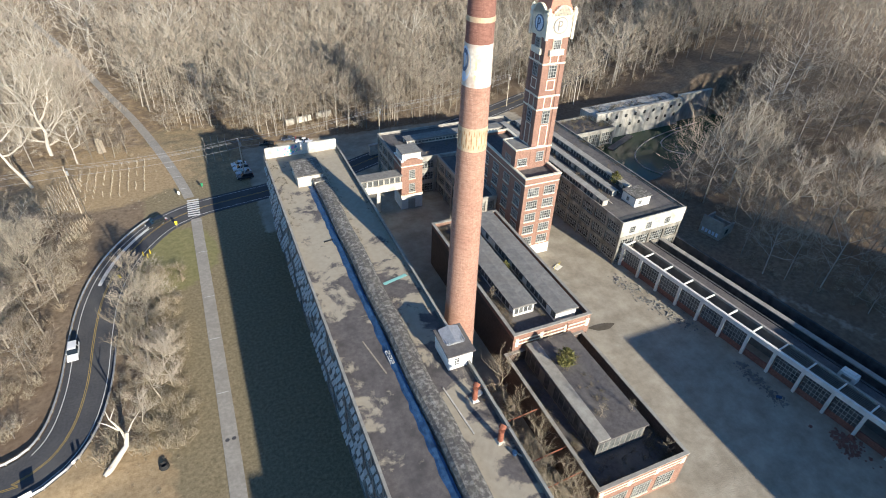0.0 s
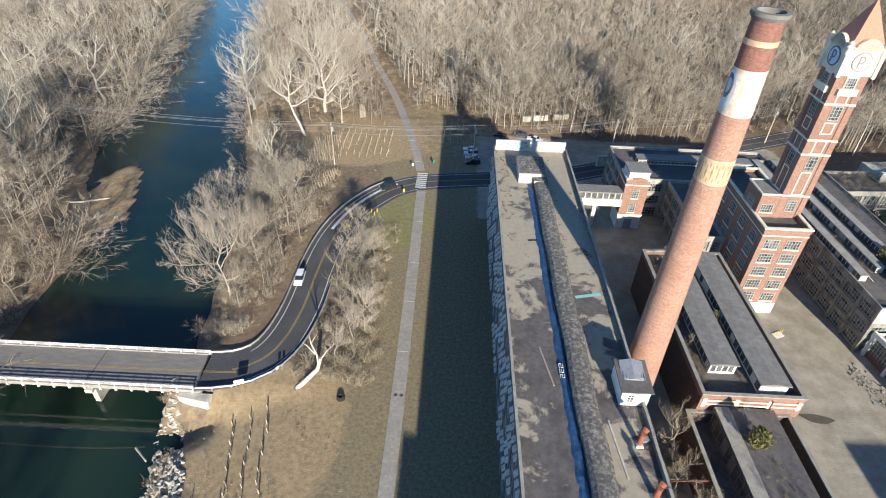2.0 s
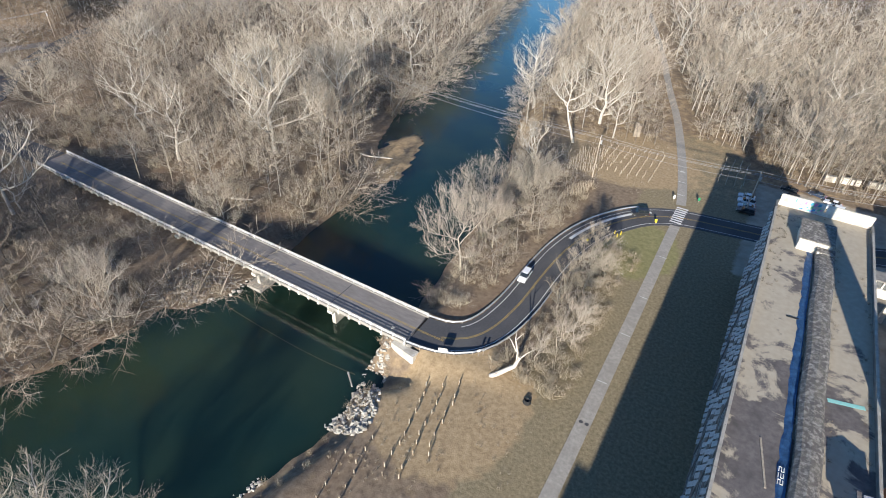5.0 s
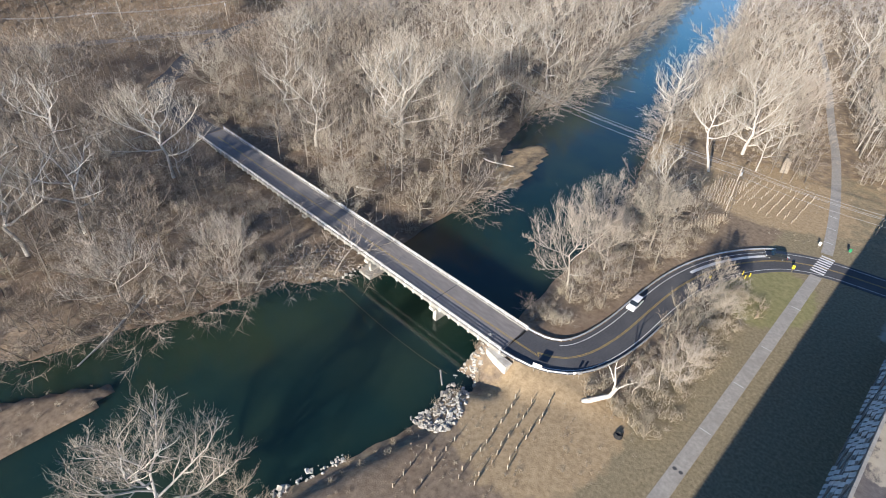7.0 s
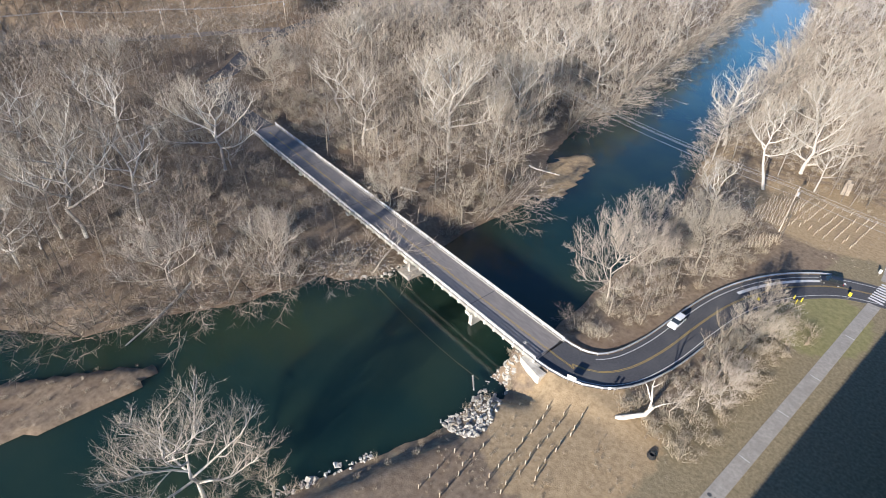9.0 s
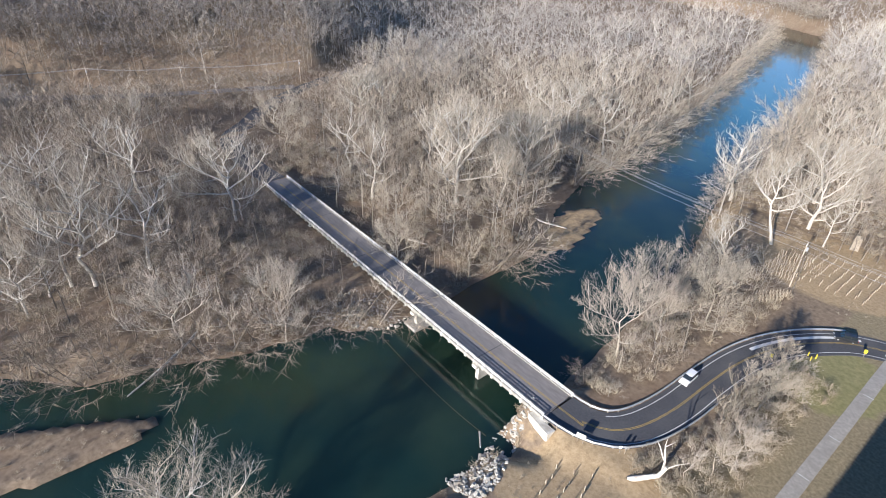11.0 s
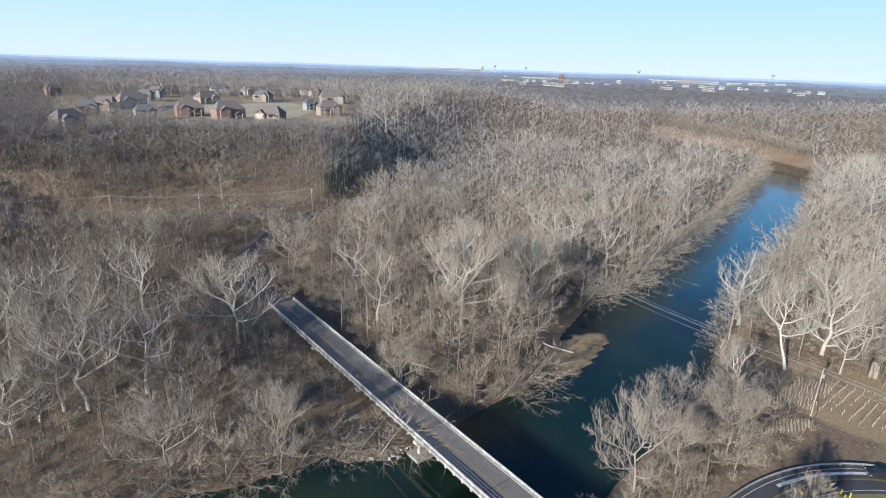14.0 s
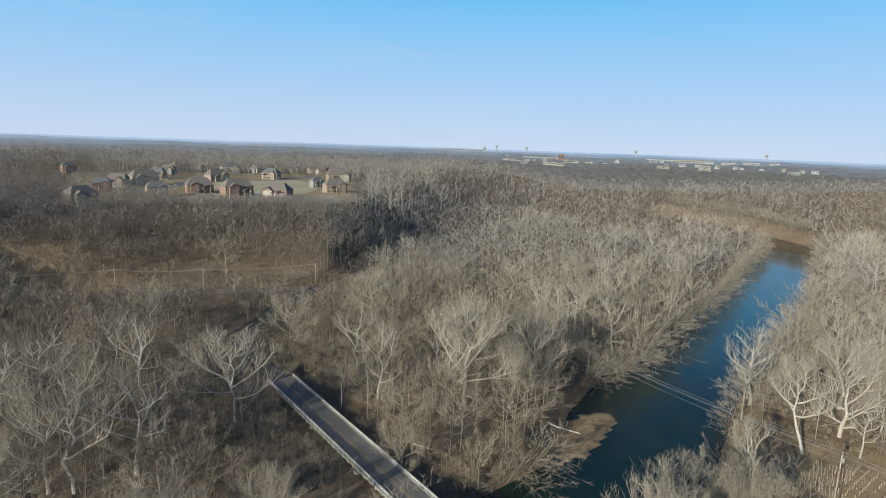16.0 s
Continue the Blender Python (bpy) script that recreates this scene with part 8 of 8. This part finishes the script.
def car(x, y, z, turn, paint, kind, label, group=""):
    """Front toward +y."""
    c = thing("car", x, y, z, turn, label=label, category="car", group=group)
    L_, W_ = (4.9, 1.92) if kind != "sedan" else (4.7, 1.82)
    belt, top = (1.05, 1.78) if kind != "sedan" else (0.92, 1.43)
    side = [(-L_ / 2, 0.35), (-L_ / 2 + 0.08, belt - 0.05), (-L_ / 2 + 0.5, belt), (L_ / 2 - 1.3, belt), (L_ / 2 - 0.25, belt - 0.16), (L_ / 2, 0.62), (L_ / 2 - 0.05, 0.32)]
    n = len(side)
    mb = MB()
    vs = [(-W_ / 2, p, q) for p, q in side] + [(W_ / 2, p, q) for p, q in side]
    mb.add(vs, [tuple(range(n)), tuple(reversed(range(n, 2 * n)))] + [(k, n + k, n + (k + 1) % n, (k + 1) % n) for k in range(n)])
    body = part("body", mb, CARPAINT[paint], c)
    bv = body.modifiers.new("bevel", "BEVEL")
    bv.width, bv.segments, bv.angle_limit = 0.07, 2, 0.5
    if kind == "sedan":
        g = [(-L_ / 2 + 0.55, belt), (-L_ / 2 + 1.25, top), (L_ / 2 - 2.2, top), (L_ / 2 - 1.35, belt)]
    elif kind == "truck":
        g = [(-0.35, belt), (-0.15, top), (L_ / 2 - 2.0, top), (L_ / 2 - 1.35, belt)]
    else:
        g = [(-L_ / 2 + 0.12, belt), (-L_ / 2 + 0.4, top), (L_ / 2 - 2.0, top), (L_ / 2 - 1.3, belt)]
    i0, i1 = W_ / 2 - 0.06, W_ / 2 - 0.2
    gv = [(-i0, g[0][0], g[0][1]), (-i1, g[1][0], g[1][1]), (-i1, g[2][0], g[2][1]), (-i0, g[3][0], g[3][1])]
    gv = gv + [(-p[0], p[1], p[2]) for p in gv]
    part("glasshouse", MB().add(gv, ((0, 3, 2, 1), (4, 5, 6, 7), (1, 2, 6, 5), (0, 1, 5, 4), (2, 3, 7, 6))), CARGLASS, c, "dark tinted windows")
    part("roof_panel", MB().box(-i1, g[1][0] - 0.02, top - 0.01, i1, g[2][0] + 0.02, top + 0.05, taper=0.05), CARPAINT[paint], c)
    for py in ((g[1][0] + g[2][0]) / 2,):
        for s_ in (-1, 1):
            part("pillar", MB().add([(s_ * (i0 + 0.01), py - 0.06, belt), (s_ * (i0 + 0.01), py + 0.06, belt), (s_ * (i1 + 0.01), py + 0.06, top), (s_ * (i1 + 0.01), py - 0.06, top),
                                     (s_ * (i0 - 0.05), py - 0.06, belt), (s_ * (i0 - 0.05), py + 0.06, belt), (s_ * (i1 - 0.05), py + 0.06, top), (s_ * (i1 - 0.05), py - 0.06, top)],
                                    ((0, 1, 2, 3), (7, 6, 5, 4), (0, 3, 7, 4), (1, 5, 6, 2))), CARPAINT[paint], c)
    tyre = MB().lathe([(0.22, -0.11), (0.34, -0.1), (0.345, 0.1), (0.22, 0.11)], 14, cap=False).mesh("tyre", RUBBER)
    rim = MB().lathe([(0.22, -0.07), (0.22, 0.07)], 10).mesh("rim", GALV)
    for sx_ in (-1, 1):
        for py in (-L_ / 2 + 0.95, L_ / 2 - 0.9):
            w_ = part("wheel", rim, GALV, c, m=pose(sx_ * (W_ / 2 - 0.1), py, 0.345, 0, 90, 0))
            part("tyre", tyre, RUBBER, w_)
        part("headlight", MB().box(sx_ * 0.75 - 0.18, L_ / 2 - 0.16, 0.66, sx_ * 0.75 + 0.18, L_ / 2 - 0.02, 0.8), LAMP, c)
        part("tail_light", MB().box(sx_ * 0.78 - 0.1, -L_ / 2 - 0.02, 0.7, sx_ * 0.78 + 0.1, -L_ / 2 + 0.12, 0.95), TAIL, c)
        part("mirror", MB().box(sx_ * (W_ / 2 + 0.08) - 0.09, L_ / 2 - 1.75, belt, sx_ * (W_ / 2 + 0.08) + 0.09, L_ / 2 - 1.6, belt + 0.16), CARPAINT[paint], c)
    if kind == "truck":
        part("bed", MB().box(-W_ / 2 + 0.15, -L_ / 2 + 0.15, belt, W_ / 2 - 0.15, -0.45, belt + 0.02), RUBBER, c)
    return c


car(-34.0, 97.5, 0.0, 182, "white", "suv", "white estate-style off-road car driving on the bend")
car(-18.6, 140.6, 0.0, 118, "black", "suv", "black off-road car near the zebra crossing")
PK = "cars in the gravel car park"
for x, y, paint, kind, turn, label in ((5.6, 167.4, "white", "sedan", 92, "white saloon parked on gravel"), (5.9, 164.2, "white", "truck", 91, "white pickup parked on gravel"),
                                       (6.3, 161.2, "silver", "sedan", 93, "silver saloon parked on gravel"), (6.4, 158.4, "black", "suv", 92, "black off-road car parked on gravel"),
                                       (16.0, 179.2, "black", "truck", 80, "black pickup parked by the wood"), (16.6, 174.4, "black", "suv", 78, "black car parked by the wood"),
                                       (27.6, 177.6, "white", "sedan", 76, "white saloon parked by the wood"), (28.3, 174.2, "white", "suv", 78, "white car parked by the wood"), (23.5, 180.5, "dark blue", "sedan", 76, "dark blue saloon parked by the wood")):
    car(x, y, ground_z(x, y) + 0.02, turn, paint, kind, label, PK)

# ---- poles and wires ----
POLEWOOD = mat("weathered pole wood", (0.42, 0.36, 0.28), (0.52, 0.45, 0.36), 2, 0.9)
CABLE = mat("bare cable", (0.34, 0.34, 0.34), (0.42, 0.42, 0.42), 2, 0.5, metal=0.4)


def utility_pole(x, y, h, turn, label):
    p = thing("utility_pole", x, y, ground_z(x, y), turn, label=label, category="utility pole", group="utility poles")
    part("pole", MB().lathe([(0.2, -0.5), (0.13, h)], 8), POLEWOOD, p)
    part("crossarm", MB().box(-0.07, -1.3, h - 0.7, 0.07, 1.3, h - 0.55), POLEWOOD, p)
    for k in (-1.15, -0.4, 0.4, 1.15):
        part("insulator", MB().lathe([(0.05, h - 0.55), (0.07, h - 0.4), (0.03, h - 0.3)], 6, 0, k), WHITE, p)
    part("transformer", MB().lathe([(0.27, h - 2.4), (0.28, h - 1.4), (0.2, h - 1.3)], 10, 0.4, 0), GALV, p)
    return p


PO = [(-168, 176, 13), (-36.8, 153.5, 13.8), (6.4, 158.2, 13.0), (52, 168, 13), (110, 184, 13)]
for i, (x, y, h) in enumerate(PO):
    utility_pole(x, y, h, 8, "pale wooden utility pole with a crossarm")
for (x0, y0, h0), (x1, y1, h1) in zip(PO[:-1], PO[1:]):
    z0, z1 = ground_z(x0, y0) + h0, ground_z(x1, y1) + h1
    for off, dz in ((-1.15, -0.3), (-0.4, -0.3), (1.15, -0.3), (0, -2.6)):
        pts = []
        for k in range(15):
            t = k / 14
            pts.append((x0 + (x1 - x0) * t, y0 + (y1 - y0) * t + off, z0 + (z1 - z0) * t + dz - 4 * t * (1 - t) * 0.022 * math.hypot(x1 - x0, y1 - y0)))
        solo("overhead_wire", MB().tube(pts, 0.035, n=4), CABLE, "thin overhead power cable between the poles", "cable", "overhead cables")
BP = [(-352, -28, 12), (-327, 38, 12), (-312, 78, 12), (-293, 135, 12)]
for x, y, h in BP:
    utility_pole(x, y, h, 0, "wooden utility pole beside the far road")
for a, b in zip(BP[:-1], BP[1:]):
    for off in (-0.8, 0.8):
        pts = [(a[0] + (b[0] - a[0]) * k / 8 + off, a[1] + (b[1] - a[1]) * k / 8, ground_z(a[0], a[1]) * (1 - k / 8) + ground_z(b[0], b[1]) * k / 8 + 11.5 - 4 * (k / 8) * (1 - k / 8) * 1.2) for k in range(9)]
        solo("overhead_wire", MB().tube(pts, 0.05, n=4), CABLE, "thin overhead cable beside the far road", "cable", "overhead cables")

# ---- planting tubes ----
TUBE = mat("pale planting tube", (0.38, 0.33, 0.25), (0.48, 0.43, 0.34), 2, 0.7)
STAKE = mat("brown stake", (0.20, 0.14, 0.09), (0.28, 0.2, 0.14), 3, 0.9)
tube_me = MB().lathe([(0.09, 0), (0.09, 1.2), (0.075, 1.22)], 6).mesh("sleeve", TUBE)
stake_me = MB().box(0.08, -0.03, -0.2, 0.14, 0.03, 1.45).mesh("stake", STAKE)
tr_ = random.Random(31)


def planting_tube(x, y, group, s=1.0):
    ob = thing("planting_tube", x, y, ground_z(x, y), tr_.uniform(0, 360), label="pale plastic tree-planting tube with a wooden stake", category="planting tube", group=group)
    ob.scale = (s, s, s)
    part("sleeve", tube_me, TUBE, ob)
    part("stake", stake_me, STAKE, ob)


for row, (x0, y0, n) in enumerate(((-36.6, 59.5, 10), (-33.9, 60.6, 10), (-31.2, 61.8, 8), (-38.6, 44, 6), (-41, 40, 5))):
    for k in range(n):
        planting_tube(x0 + k * 0.42 + tr_.uniform(-0.4, 0.4), y0 - k * 2.3 + tr_.uniform(-0.5, 0.5), "planting tubes on the slope")
for row in range(9):
    for k in range(12):
        if tr_.random() < 0.86:
            planting_tube(-38.5 + row * 2.15 + tr_.uniform(-0.15, 0.15), 158 + k * 1.75 + row * 0.3 + tr_.uniform(-0.2, 0.2), "planting tubes in rows beside the trail", 0.85)
for row in range(6):
    for k in range(11):
        planting_tube(-45.5 + k * 0.75 + tr_.uniform(-0.2, 0.2), 154.5 + row * 3.0 + k * 0.25 + tr_.uniform(-0.3, 0.3), "dense planting tubes near the river", 1.15)
for row in range(4):
    for k in range(11):
        planting_tube(-40.6 + k * 0.55 + tr_.uniform(-0.1, 0.1), 136.0 + row * 1.9 + k * 0.75, "dense planting tubes above the bend", 1.25)
for row in range(4):
    for k in range(8):
        planting_tube(-3.4 + row * 2.3 + tr_.uniform(-0.2, 0.2), 172 + k * 2.5 + tr_.uniform(-0.3, 0.3), "planting tubes in the shade by the car park")

# ---- stones, logs and litter ----
STONE = mat("pale limestone", (0.34, 0.315, 0.27), (0.50, 0.475, 0.42), 2, 0.9, c3=(0.28, 0.25, 0.205), scale3=0.6, amount3=0.6, rand=0.35)


def rocks(name, n, where, s0, s1, material, label, category, seed):
    """A spill of angular stones."""
    r = random.Random(seed)
    base = [(-1, -1, -1), (1, -0.8, -1), (1.1, 1, -0.9), (-0.9, 1.1, -1), (-0.7, -0.6, 0.7), (0.6, -0.7, 0.9), (0.8, 0.6, 0.6), (-0.6, 0.8, 0.8)]
    fs = ((3, 2, 1, 0), (4, 5, 6, 7), (0, 1, 5, 4), (1, 2, 6, 5), (2, 3, 7, 6), (3, 0, 4, 7))
    mb = MB()
    for i in range(n):
        x, y = where(r)
        s = r.uniform(s0, s1) * (1.6 if r.random() < 0.12 else 1)
        m = pose(x, y, ground_z(x, y) + s * 0.25, r.uniform(-30, 30), r.uniform(-30, 30), r.uniform(0, 360)) @ Matrix.Diagonal((s * r.uniform(0.7, 1.3), s * r.uniform(0.7, 1.3), s * r.uniform(0.5, 0.9), 1))
        mb.add([m @ Vector([c * r.uniform(0.75, 1.2) for c in p]) for p in base], fs)
    return solo(name, mb, material, label, category, kind="stuff")


def riprap(r):
    t = r.random() ** 1.7
    y = 44 + 23 * t
    c = np.interp(y, [44, 48, 52, 57, 62, 67], [-45.5, -44.5, -46, -48.5, -50, -51.5])
    return c + r.uniform(-3.4, 2.8) * (1.45 - 1.0 * t), y


rocks("riprap", 360, riprap, 0.16, 0.44, STONE, "pale limestone boulders spilled down the bank", "boulders", 41)
rocks("stones", 130, lambda r: (-91 + r.gauss(0, 3.6), 60 + r.gauss(0, 4.5)), 0.12, 0.38, STONE, "pale stones round the bridge pier", "stones", 42)
rocks("stones", 260, lambda r: (-101 + r.gauss(0, 3.2), 57 + r.gauss(0, 5)), 0.12, 0.35, mat("brown cobbles", (0.20, 0.17, 0.14), (0.29, 0.25, 0.21), 2, rand=0.2), "brown cobbles on the far bank by the bridge", "stones", 43)
rocks("stones", 90, lambda r: (lambda t: (-52 - 4.5 * t + r.uniform(-1, 1), 30 - 22 * t))(r.random()), 0.15, 0.4, STONE, "pale stones along the near waterline", "stones", 44)
rocks("rubble", 220, lambda r: (89.3 + r.gauss(0, 0.8), 47 - 12 * r.random()), 0.05, 0.24, DARK_CONC, "broken masonry beside the loading shed", "rubble", 45)
rocks("rubble", 260, lambda r: (lambda t: (82.5 + 5.5 * t + r.gauss(0, 1.1), 79 - 22 * t + r.gauss(0, 0.9)))(r.random()), 0.05, 0.22, DARK_CONC, "broken masonry in the yard", "rubble", 46)
rocks("rubble", 150, lambda r: (92.5 + r.gauss(0, 1.1), 24.5 + r.gauss(0, 1.7)), 0.08, 0.3, BRICK_D, "heap of broken brick in the yard", "rubble", 47)


def log(pts, r0, r1, material, label):
    o = Vector(pts[0])
    solo("fallen_log", MB().tube([Vector(p) - o for p in pts], r0, r1, 7), material, label, "log", m=Matrix.Translation(o))


log([(-118, 22, -4.2), (-114.5, 16.5, -5.2), (-110, 8, -6.2), (-107, 2.5, -6.3)], 0.42, 0.14, PALE_BARK, "fallen pale tree trunk reaching into the river")
log([(-114.9, 131.5, -4.6), (-108, 134, -5.6), (-100.9, 137.3, -5.8)], 0.32, 0.2, PALE_BARK, "bleached log lying on the gravel bar")
log([(-121, 86, -2.2), (-115, 88.5, -2.0)], 0.3, 0.15, PALE_BARK, "pale log beside the bridge")
log([(-54, 56, -5.6), (-50.5, 53, -4.6)], 0.2, 0.12, PALE_BARK, "pale driftwood on the boulders")
dt_ = thing("dead_tree", -26.8, 67.2, ground_z(-26.8, 67.2), label="leaning broken pale dead tree beside the bend", category="tree")
part("trunk", MB().tube([(-0.4, -0.5, -0.3), (1.5, 1.0, 1.0), (3.3, 2.0, 2.6), (4.0, 2.6, 5.0)], 0.55, 0.3, 8), PALE_BARK, dt_)
for pts, r0 in (([(3.6, 2.2, 3.2), (3.2, 3.0, 5.5), (2.2, 3.6, 8.0), (2.0, 4.2, 9.5)], 0.24), ([(3.0, 2.9, 5.6), (1.6, 3.2, 7.5), (0.8, 3.0, 8.6)], 0.14), ([(3.9, 2.5, 4.6), (5.0, 3.4, 6.0), (6.4, 4.6, 7.0)], 0.16), ([(2.3, 3.6, 7.8), (3.2, 4.8, 9.0)], 0.1)):
    part("limb", MB().tube(pts, r0, 0.04, 5), PALE_BARK, dt_)
solo("burnt_stump", MB().lathe([(0.9, -0.2), (0.75, 0.5), (0.5, 0.8), (0.2, 0.4)], 9), VOID, "blackened stump in the grass", "stump", m=pose(-18.5, 64.8, -0.1))
solo("puddle", MB().prism([(2.9 * math.cos(a) * (1 + 0.2 * math.sin(3 * a)), 1.0 * math.sin(a), 0)[:2] for a in [2 * math.pi * k / 20 for k in range(20)]], 0.0, 0.012),
     mat("muddy water", (0.10, 0.085, 0.06), (0.14, 0.12, 0.09), 0.6, 0.25), "shallow muddy puddle in the gravel yard", "puddle", m=pose(69.3, 65.6, 0.0, 0, 0, -8))
bar = thing("barrier", 71.6, 87.3, 0, 25, label="yellow tubular barrier in the yard", category="barrier")
for x in (-1.2, -0.4, 0.5, 1.2):
    part("leg", MB().tube([(x, 0, 0), (x, 0, 1.0)], 0.06), SIGN_Y, bar)
part("frame", MB().box(-1.1, -0.9, 0.0, 1.1, 0.6, 0.12), WHITE, bar)
solo("barrel", MB().lathe([(0.3, 0), (0.32, 0.45), (0.3, 0.9)], 10), TARP, "blue plastic barrel among rubble", "barrel", m=pose(89.3, 37.2, 0.3, 60, 0, 0))
for k, (x, y, w) in enumerate(((24.6, 193, 3.2), (29, 194.2, 5.5), (36.5, 196, 6))):
    b = thing("concrete_block", x, y, ground_z(x, y), 12, label="pale concrete block wall at the wood's edge", category="wall", group="concrete blocks by the wood")
    part("block", MB().box(0, -0.6, -0.3, w, 0.6, 2.0, taper=0.05), PALE_CONC, b)
rn = thing("ruin_wall", -34.5, 189.5, 0, 20, label="pale ruined masonry chimney in the woods", category="ruin")
part("stub", MB().box(0, 0, -0.3, 2.2, 1.6, 4.2, taper=0.15), LUMBER, rn)
part("cap", MB().box(0.2, 0.2, 4.2, 1.5, 1.4, 5.0, taper=0.2), LUMBER, rn)
